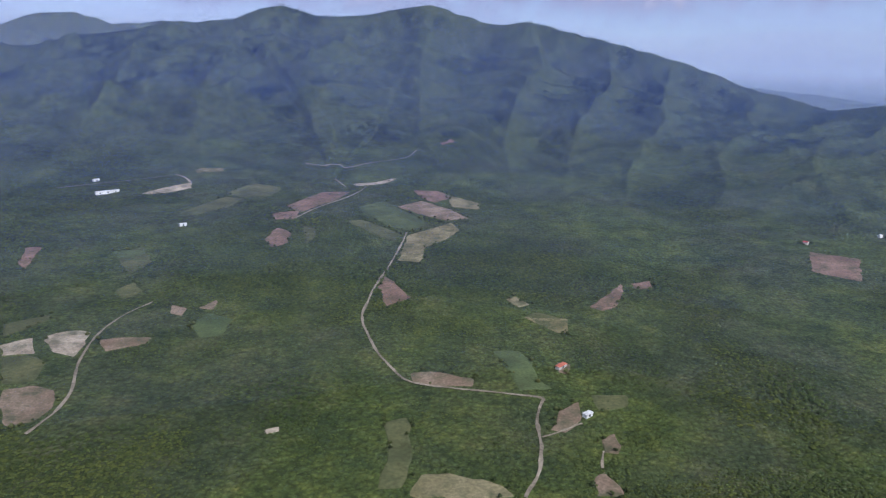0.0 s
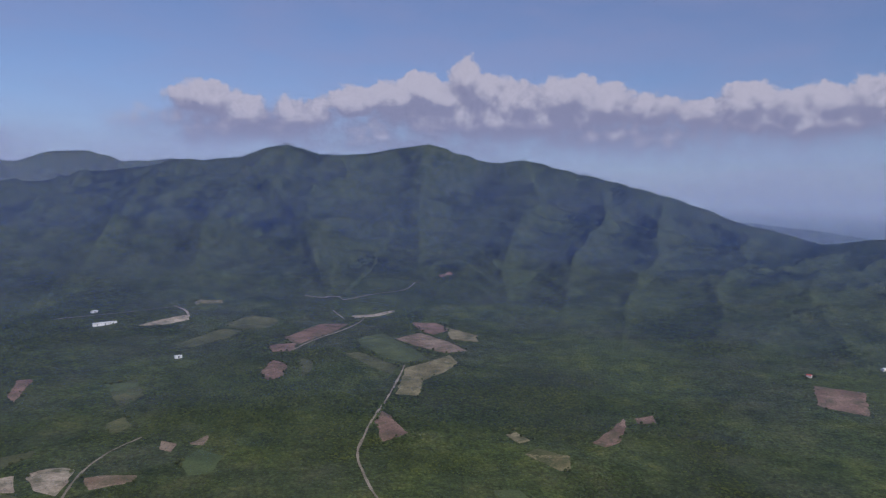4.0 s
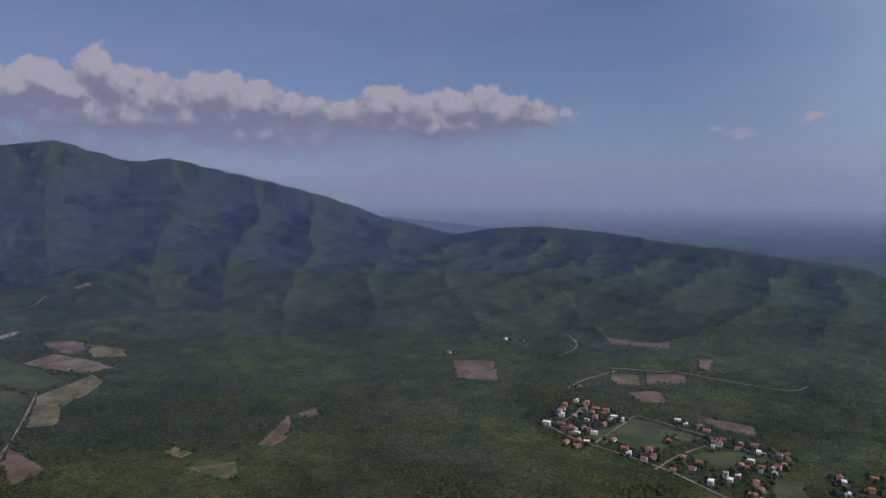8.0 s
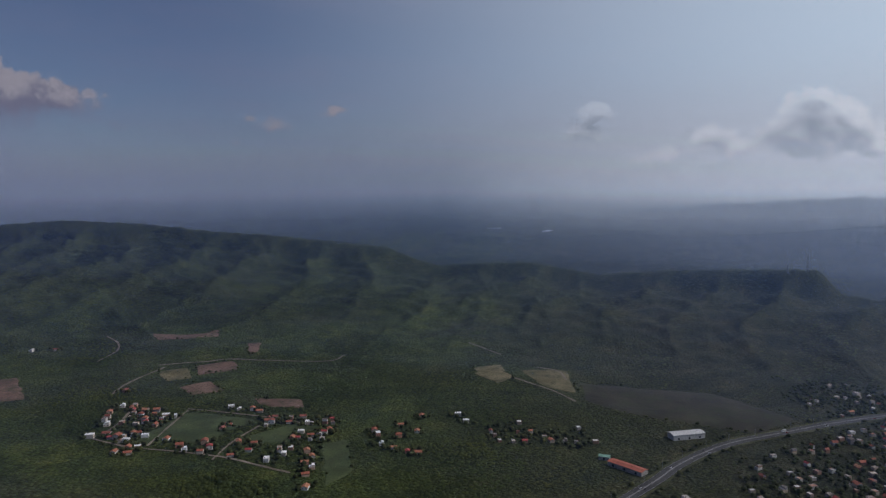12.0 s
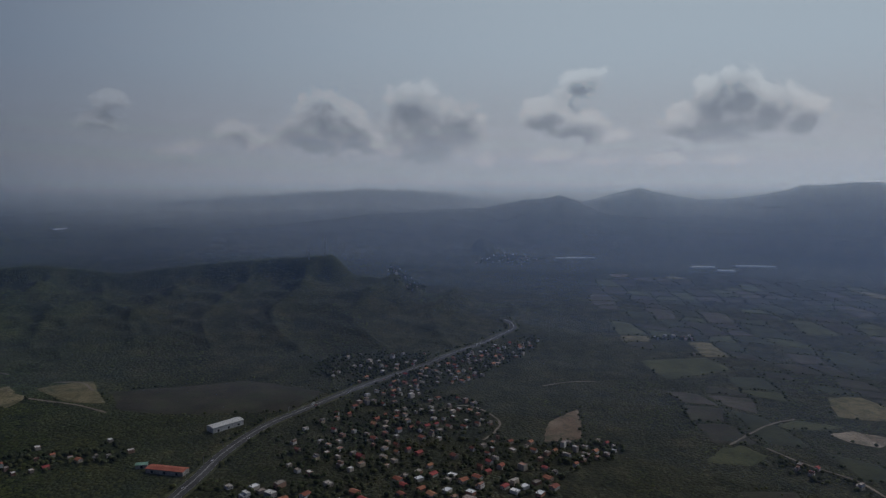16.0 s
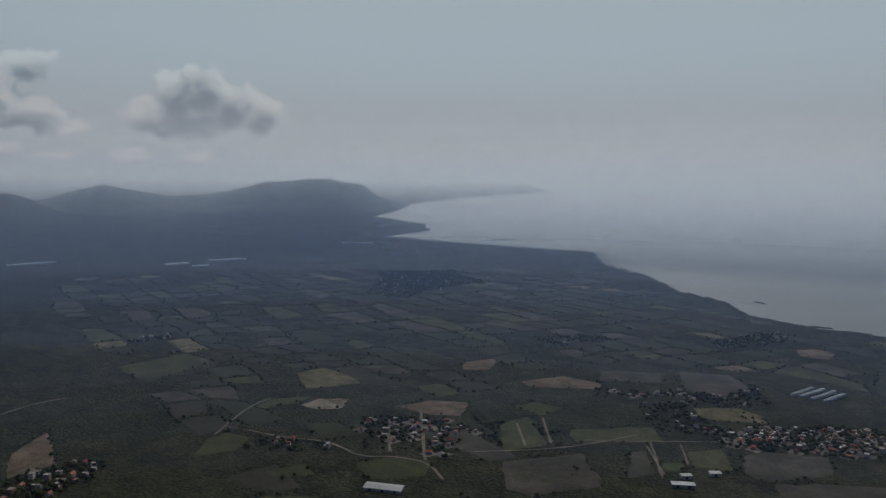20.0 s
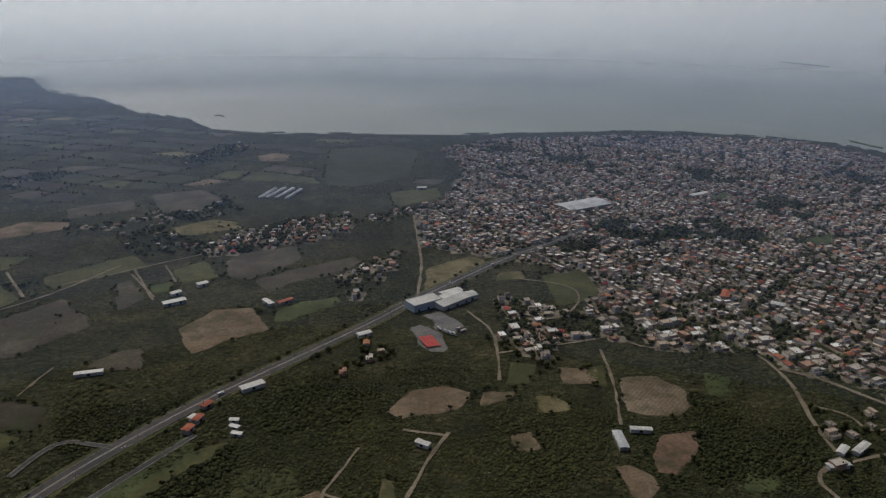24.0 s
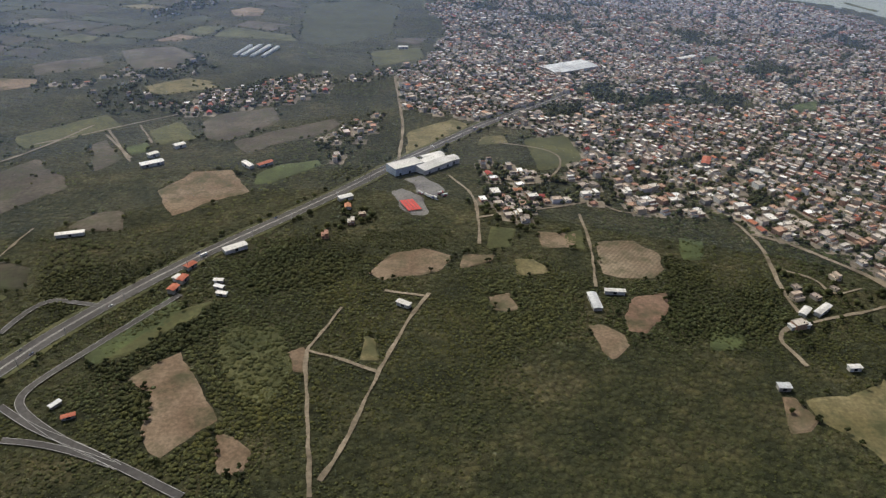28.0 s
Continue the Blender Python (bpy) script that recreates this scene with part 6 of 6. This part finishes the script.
def strewn(low, high, spacing, seed):
    """Open spots between two distances from the origin, some spacing apart."""
    rs = np.random.RandomState(seed)
    n = int(high / spacing)
    i, j = np.meshgrid(np.arange(-n, n + 1), np.arange(-n, n + 1), indexing="ij")
    x = (i.ravel() + rs.uniform(-0.5, 0.5, i.size)) * spacing
    y = (j.ravel() + rs.uniform(-0.5, 0.5, i.size)) * spacing
    far = np.hypot(x, y)
    keep = (far > low) & (far < high)
    # scrub grows where it can be seen from the drone
    az = np.degrees(np.arctan2(x, y)) % 360
    keep &= ((az > 322) | (az < 42)) & (far > 560) | (az >= 42) & (az < 138) & (far > 760) | (az >= 138) & (az < 224)
    return x[keep], y[keep], rs


def cover(low, high, spacing, size, level, seed, name, label, leaves, northern):
    x, y, rs = strewn(low, high, spacing, seed)
    mine = (y > 0.42 * x - 80) if northern else (y < 0.42 * x + 80)
    x, y = x[mine], y[mine]
    i, j = cells_of(x, y)
    code = np.where((np.abs(x) < SPAN) & (np.abs(y) < SPAN), TAKEN[i, j], 0)
    lush = y > 0.42 * x + 120 * (grain(x, y, 90, 7) - 0.5)
    thick = rough(x, y, 210, 81, 3) * 0.7 + rough(x, y, 60, 83, 2) * 0.3
    south = ramp(-250, -700, y) * ramp(-200, 150, x + 0.2 * y)
    near = ramp(900, 700, np.hypot(x, y))
    chance = 0.2 + 0.25 * near + (0.8 - 0.25 * near) * ramp(0.43, 0.6, thick)
    chance = chance * (1 - 0.5 * south * (1 - near))
    lie = height(x, y)
    k = 70 / np.hypot(x, y)
    hollow = (height(x + y * k, y - x * k) + height(x - y * k, y + x * k)) / 2 - lie
    slope = ramp(130, 220, lie) * (np.hypot(x, y) > 1500)
    folds = ramp(-7, 9, hollow)
    chance = chance * (1 - slope) + (0.4 + 0.6 * folds) * slope
    chance = np.where(code == 4, 1.0, chance)
    keep = (rs.rand(len(x)) < chance) & (lush == northern) & ((code == 0) | (code == 4)) & (lake_side(x, y) < -8)
    x, y, thick, z = x[keep], y[keep], thick[keep], lie[keep]
    s = size * (0.55 + 1.0 * rs.rand(len(x)) ** 1.5) * (0.65 + 0.8 * ramp(0.4, 0.7, thick))
    s = np.where(code[keep] == 4, s * 1.2, s) * (1 + 0.45 * (folds * slope)[keep])
    return scatter(name, label, np.column_stack([x, y, z]), s, s * rs.uniform(0.36, 0.62, len(x)) * np.where(code[keep] == 4, 1.7, 1.0), level, seed, leaves)


for northern, leaves, seed in ((True, LUSH, 101), (False, DRY, 111)):
    tone = "lush green" if northern else "dry dark green"
    cover(330, 800, 3.5 if northern else 3.2, 3.0 if northern else 2.6, 1, seed, "scrub", f"dense {tone} thorn scrub and bushes on slopes", leaves, northern)
    cover(800, 1700, 5.4 if northern else 6.8, 4.4, 0, seed + 1, "scrub", f"{tone} scrub and scattered trees around fields", leaves, northern)
    cover(1700, 2700, 7.6 if northern else 12.0, 6.2, 0, seed + 2, "woodland", f"{tone} low woodland on the lower slopes", leaves, northern)
    cover(2700, 4250, 9.8 if northern else 20.0, 8.5, 0, seed + 3, "woodland", f"{tone} woods on mountain flanks far off", WOODS if northern else leaves, northern)

# trees in the town's gaps and along the hedges
spots = []
rng = random.Random(23)
for ring, thick in HEDGES:
    for a, b in zip(ring, np.roll(ring, -1, 0)):
        if rng.random() < thick and grain(a[0], a[1], 45, 15) > 0.4:
            spots.append((a[0] + rng.uniform(-5, 5), a[1] + rng.uniform(-5, 5), rng.uniform(3, 8)))
for outline in TOWN_AREAS:
    p = np.array(outline)
    area = 0.5 * abs(np.dot(p[:, 0], np.roll(p[:, 1], 1)) - np.dot(p[:, 1], np.roll(p[:, 0], 1)))
    n = int(area / 380)
    x, y = np.random.RandomState(n).uniform(p.min(0), p.max(0), (4 * n, 2)).T
    ok = inside(x, y, outline)
    a, b = cells_of(x, y)
    ok &= (TAKEN[a, b] == 0)
    spots += [(u, v, rng.uniform(4, 10)) for u, v in zip(x[ok][: 2 * n], y[ok][: 2 * n])]
for line in HIGHWAY:
    d = np.gradient(line, axis=0)
    d /= np.hypot(d[:, 0], d[:, 1])[:, None]
    for p, q in zip(line, d):
        for side in (-1, 1):
            if rng.random() < 0.35:
                off = side * rng.uniform(15, 24)
                spots.append((p[0] + q[1] * off, p[1] - q[0] * off, rng.uniform(5, 10)))
spots = np.array(spots)
yard = []
for n, (x, y) in enumerate(everyone):
    villa = n >= len(chosen)
    kind = "villa" if villa else chosen[n][3]
    rural = kind not in ("town", "far town")
    for _ in range(6 if villa else 3 if rural else 2 if kind == "town" else 0):
        if rural or rng.random() < 0.75:
            a, r = rng.uniform(0, 6.283), rng.uniform(9, 17) if rural else rng.uniform(8, 12)
            yard.append((x + r * math.cos(a), y + r * math.sin(a), rng.uniform(5, 9.5) if rural else rng.uniform(4, 8)))
yard = np.array(yard)
i, j = cells_of(yard[:, 0], yard[:, 1])
yard = yard[TAKEN[i, j] != 2]
i, j = cells_of(spots[:, 0], spots[:, 1])
spots = spots[(TAKEN[i, j] != 3) & (TAKEN[i, j] != 2) & (lake_side(spots[:, 0], spots[:, 1]) < -5)]
near = np.argsort(np.hypot(spots[:, 0], spots[:, 1]))
rest = np.concatenate([spots[near[260:]], yard])
rs = np.random.RandomState(3)
scatter("trees", "leafy dark green trees between houses and fields", np.column_stack([rest[:, :2], height(rest[:, 0], rest[:, 1]) + 1.2]), rest[:, 2], rest[:, 2] * rs.uniform(0.8, 1.3, len(rest)), 1, 131, DRY)


def build_tree(seed):
    root = new("tree")
    rs = np.random.RandomState(seed)
    bm = bmesh.new()
    drum(bm, 0, 0, -0.3, 0.22, 3.2, 6)
    for k in range(3):
        a = rs.uniform(0, 6.28)
        v = [bm.verts.new(q) for q in ((0.1, 0, 1.6), (-0.1, 0, 1.6), (0, 0.1, 1.9), (1.2 * math.cos(a), 1.2 * math.sin(a), 3.4))]
        for f in ((0, 1, 3), (1, 2, 3), (2, 0, 3)):
            bm.faces.new([v[i] for i in f])
    part("trunk", bm, BARK, root, "short brown trunk with limbs")
    verts, faces, base = [], [], 0
    for k in range(7):
        p, f = crown_shape(1, seed * 10 + k)
        size = rs.uniform(2.2, 3.6)
        centre = np.array([rs.uniform(-1.5, 1.5), rs.uniform(-1.5, 1.5), rs.uniform(2.6, 4.6)])
        verts.append(p * size + centre)
        faces += (f + base).tolist()
        base += len(p)
    part_of(new("crown", mesh_of("crown", np.concatenate(verts), faces, LEAF)), root)
    return root


TREES = [build_tree(k) for k in range(4)]
for t in TREES:
    tagged(t, "leafy green tree standing beside a field or road", "tree", "trees along hedges and roads")
foot = height(*spots[near[:260], :2].T)
for n, k in enumerate(near[:260]):
    x, y, size = spots[k]
    m = pose(x, y, float(foot[n]) + 0.2, 0, 0, rng.uniform(0, 360))
    if n < 4:
        TREES[n].matrix_world = m
    else:
        copy_thing(TREES[rng.randrange(4)], m)

# ---------------------------------------------------------------- details
STEEL = two_scale("grey_steel", (0.22, 0.23, 0.25), (0.34, 0.35, 0.37), 0.4, 3, 0.5)
RUBBER = two_scale("tyre_rubber", (0.015, 0.015, 0.016), (0.03, 0.03, 0.03), 1.0, 8)
CAR_PAINT = picked("car_paint", [(0.75, 0.75, 0.74), (0.08, 0.08, 0.09), (0.4, 0.05, 0.04), (0.5, 0.51, 0.53), (0.8, 0.8, 0.8), (0.06, 0.1, 0.22)], 0.3, stain=0.1)
RED_SHEET = two_scale("red_canopy", (0.38, 0.03, 0.03), (0.52, 0.06, 0.05), 0.1, 0.8, 0.6)
REED = two_scale("reeds", (0.04, 0.05, 0.025), (0.08, 0.085, 0.04), 0.03, 0.4)


def rod(bm, a, b, r, sides=5):
    """A straight round bar from a to b."""
    a, b = Vector(a), Vector(b)
    turn = (b - a).to_track_quat("Z", "Y").to_matrix()
    rings = [[bm.verts.new(p + turn @ Vector((r * math.cos(2 * math.pi * k / sides), r * math.sin(2 * math.pi * k / sides), 0))) for k in range(sides)] for p in (a, b)]
    for k in range(sides):
        n = (k + 1) % sides
        bm.faces.new((rings[0][k], rings[0][n], rings[1][n], rings[1][k]))
    bm.faces.new(rings[0][::-1])
    bm.faces.new(rings[1])


def build_mast(x, y, high):
    """A lattice mast: four legs that draw together, braced in bays, with dishes and a rod on top."""
    root = tagged(new("radio_mast"), "slender grey steel lattice mast on the wooded hilltop", "mast", "masts on the hill")
    foot, top = high * 0.06, high * 0.018
    corners = ((1, 1), (-1, 1), (-1, -1), (1, -1))
    for i, j in corners:
        bm = bmesh.new()
        rod(bm, (i * foot, j * foot, -3), (i * top, j * top, high), 0.32)
        part("leg", bm, STEEL, root)
    bays = 9
    for k in range(bays):
        z0, z1 = high * k / bays, high * (k + 1) / bays
        w0, w1 = foot + (top - foot) * k / bays, foot + (top - foot) * (k + 1) / bays
        bm = bmesh.new()
        for (a, b), (c, d) in zip(corners, corners[1:] + corners[:1]):
            rod(bm, (a * w0, b * w0, z0), (c * w1, d * w1, z1), 0.16, 4)
            rod(bm, (a * w1, b * w1, z1), (c * w1, d * w1, z1), 0.16, 4)
        part("brace", bm, STEEL, root)
    for k in range(3):
        bm = bmesh.new()
        drum(bm, 0.8 * math.cos(k * 2.1), 0.8 * math.sin(k * 2.1), high * (0.8 + 0.05 * k), 1.0, 0.8)
        part("dish", bm, CLADDING["WHITE"], root, "small white dish antenna")
    bm = bmesh.new()
    rod(bm, (0, 0, high), (0, 0, high * 1.12), 0.2)
    part("lightning_rod", bm, STEEL, root)
    root.matrix_world = pose(x, y, float(height(x, y)))


build_mast(2489, 78, 62)
build_mast(2487, 132, 34)


def build_car(length, high, truck=False):
    root = new("truck" if truck else "car")
    w, l = 0.9 if not truck else 1.2, length / 2
    bm = bmesh.new()
    box(bm, -w, -l, 0.4, w, l, 1.0 if not truck else 1.2, 0.12)
    part("body", bm, CAR_PAINT, root)
    bm = bmesh.new()
    if truck:
        box(bm, -w, -l, 1.21, w, l * 0.45, high, 0.05)
        part("cargo_box", bm, CLADDING["WHITE"], root, "white cargo box")
        bm = bmesh.new()
        box(bm, -w, l * 0.55, 1.21, w, l * 0.98, high * 0.85, 0.2)
        part("cab", bm, CAR_PAINT, root)
    else:
        box(bm, -w * 0.88, -l * 0.55, 1.01, w * 0.88, l * 0.4, high, 0.22)
        part("cabin", bm, PANE, root, "dark glazed cabin")
    for x in (-w, w):
        for y in (-l * 0.62, l * 0.62):
            bm = bmesh.new()
            bmesh.ops.create_cone(bm, segments=10, radius1=0.36, radius2=0.36, depth=0.24, cap_ends=True, matrix=pose(x, y, 0.36, 0, 90, 0))
            part("wheel", bm, RUBBER, root)
    return root


CAR, TRUCK = build_car(4.5, 1.5), build_car(9.0, 3.4, True)
tagged(CAR, "car driving on the asphalt highway", "car", "cars on the highway")
tagged(TRUCK, "box truck driving on the asphalt highway", "truck", "trucks on the highway")
rng = random.Random(41)
line = HIGHWAY[0]
d = np.gradient(line, axis=0)
d /= np.hypot(d[:, 0], d[:, 1])[:, None]
spare = []
used = {"car": False, "truck": False}
for k in range(6, len(line) - 6, 9):
    for side in (-1, 1):
        if rng.random() < 0.55:
            off = side * rng.choice((3.6, 7.0))
            p = line[k] + np.array([d[k][1], -d[k][0]]) * off
            spare.append((p[0], p[1], math.degrees(math.atan2(-d[k][0], d[k][1])) + (180 if side < 0 else 0)))
for n, (x, y, turn) in enumerate(spare):
    model = TRUCK if n % 6 == 3 else CAR
    kind = "truck" if model is TRUCK else "car"
    m = pose(x, y, float(rest_on(x, y)) + 0.4, 0, 0, turn)
    if used[kind]:
        copy_thing(model, m)
    else:
        model.matrix_world = m
        used[kind] = True

PAVING = two_scale("yard_paving", (0.1, 0.1, 0.105), (0.17, 0.165, 0.16), 0.03, 0.4)
# the works yard beside the highway: paved ground, parked trucks, red canopies
YARD = [(74, -931), (57, -941), (29, -911), (14, -855), (21, -841), (39, -841), (58, -872)]
COURT = [(62, -968), (39, -952), (33, -911), (5, -902), (-10, -923), (14, -964), (30, -985)]
FIELD_TALK["YARD"], SOILS["YARD"] = ("paved_yard", "grey paved yard of the works with parked trucks"), PAVING
add_field("YARD", YARD, 0)
add_field("YARD", COURT, 0)
for n, (x, y, turn) in enumerate(((20, -905, 40), (14, -900, 40), (8, -896, 40), (2, -915, 130), (-4, -908, 130), (30, -915, 45))):
    copy_thing(TRUCK, pose(x, y, float(rest_on(x, y)) + 0.1, 0, 0, turn))


def build_canopy(a, b, wide):
    """A flat parking roof on posts between two points."""
    root = tagged(new("parking_canopy"), "red sheet parking canopy on posts in the yard", "canopy", "canopies in the yard")
    far = math.hypot(b[0] - a[0], b[1] - a[1])
    bm = bmesh.new()
    box(bm, -wide / 2, -far / 2, 2.8, wide / 2, far / 2, 3.0, 0.1)
    part("roof", bm, RED_SHEET, root, "bright red sheet roof")
    for i in range(5):
        for x in (-wide / 2 + 0.3, wide / 2 - 0.3):
            bm = bmesh.new()
            y = -far / 2 + 0.5 + i * (far - 1) / 4
            rod(bm, (x, y, -0.5), (x, y, 2.8), 0.08)
            part("post", bm, STEEL, root)
    x, y = (a[0] + b[0]) / 2, (a[1] + b[1]) / 2
    root.matrix_world = pose(x, y, float(rest_on(x, y)), 0, 0, math.degrees(math.atan2(-(b[0] - a[0]), b[1] - a[1])))


for k in range(4):
    build_canopy((55 - 4.6 * k, -882 - 1.5 * k), (41 - 4.6 * k, -853 - 1.5 * k), 4.2)


def add_reeds(points, wide):
    """A low strip of reeds that rises from the lake."""
    fine = fine_line(points, 12.0)
    n = len(fine)
    d = np.gradient(fine, axis=0)
    d /= np.hypot(d[:, 0], d[:, 1])[:, None]
    rows = []
    for k, z in ((-0.5, -0.5), (-0.25, 2.2), (0.0, 3.0), (0.25, 2.0), (0.5, -0.5)):
        taper = np.sin(np.linspace(0.05, math.pi - 0.05, n)) ** 0.5
        p = fine + np.stack([d[:, 1], -d[:, 0]], 1) * (k * wide * taper * (0.6 + 0.8 * grain(fine[:, 0], fine[:, 1], 25, 3)))[:, None]
        rows.append(np.column_stack([p, np.where(z > 0, z * (0.6 + 0.9 * grain(fine[:, 0], fine[:, 1], 15, 4)), z + 0 * taper)]))
    i, j = np.meshgrid(np.arange(4), np.arange(n - 1), indexing="ij")
    corners = np.stack([i * n + j, (i + 1) * n + j, (i + 1) * n + j + 1, i * n + j + 1], -1)[..., ::-1].reshape(-1)
    tagged(new("reed_island", quick_mesh("reed_island", draw_in(np.concatenate(rows)), corners, 4, REED)), "low dark strip of reeds out in the lake", "reeds", kind="structure")


add_reeds([(-2383, -5786), (-2491, -5624), (-2597, -5429)], 60)
add_reeds([(3414, -4184), (3392, -4345), (3282, -4398)], 40)
add_reeds([(1018, -2925), (1001, -2939), (971, -2915)], 22)
add_reeds([(-1380, -2640), (-1405, -2570), (-1430, -2510)], 26)
SHORELINE = fine_line([p for p in SHORE[4:24]], 40.0)
for k in range(0, len(SHORELINE) - 3, 3):
    if rng.random() < 0.55:
        off = rng.uniform(4, 16)
        add_reeds([tuple(SHORELINE[k + q] + np.array((0, -off + rng.uniform(-7, 7)))) for q in range(3)], rng.uniform(8, 18))


# power poles along the highway
def build_pole():
    root = tagged(new("power_pole"), "tall grey power pole with a crossarm", "pole", "poles along the highway")
    bm = bmesh.new()
    rod(bm, (0, 0, -1), (0, 0, 11), 0.22, 6)
    part("shaft", bm, STEEL, root)
    bm = bmesh.new()
    rod(bm, (-1.4, 0, 10.2), (1.4, 0, 10.2), 0.12, 4)
    part("crossarm", bm, STEEL, root)
    for x in (-1.3, 0, 1.3):
        bm = bmesh.new()
        drum(bm, x, 0, 10.3, 0.12, 0.35, 6)
        part("insulator", bm, CLADDING["WHITE"], root)
    return root


POLE = build_pole()
for n, k in enumerate(range(4, len(line) - 4, 6)):
    p = line[k] + np.array([d[k][1], -d[k][0]]) * 12.5
    m = pose(p[0], p[1], float(shore_height(p[0], p[1])), 0, 0, math.degrees(math.atan2(-d[k][0], d[k][1])))
    if n:
        copy_thing(POLE, m)
    else:
        POLE.matrix_world = m
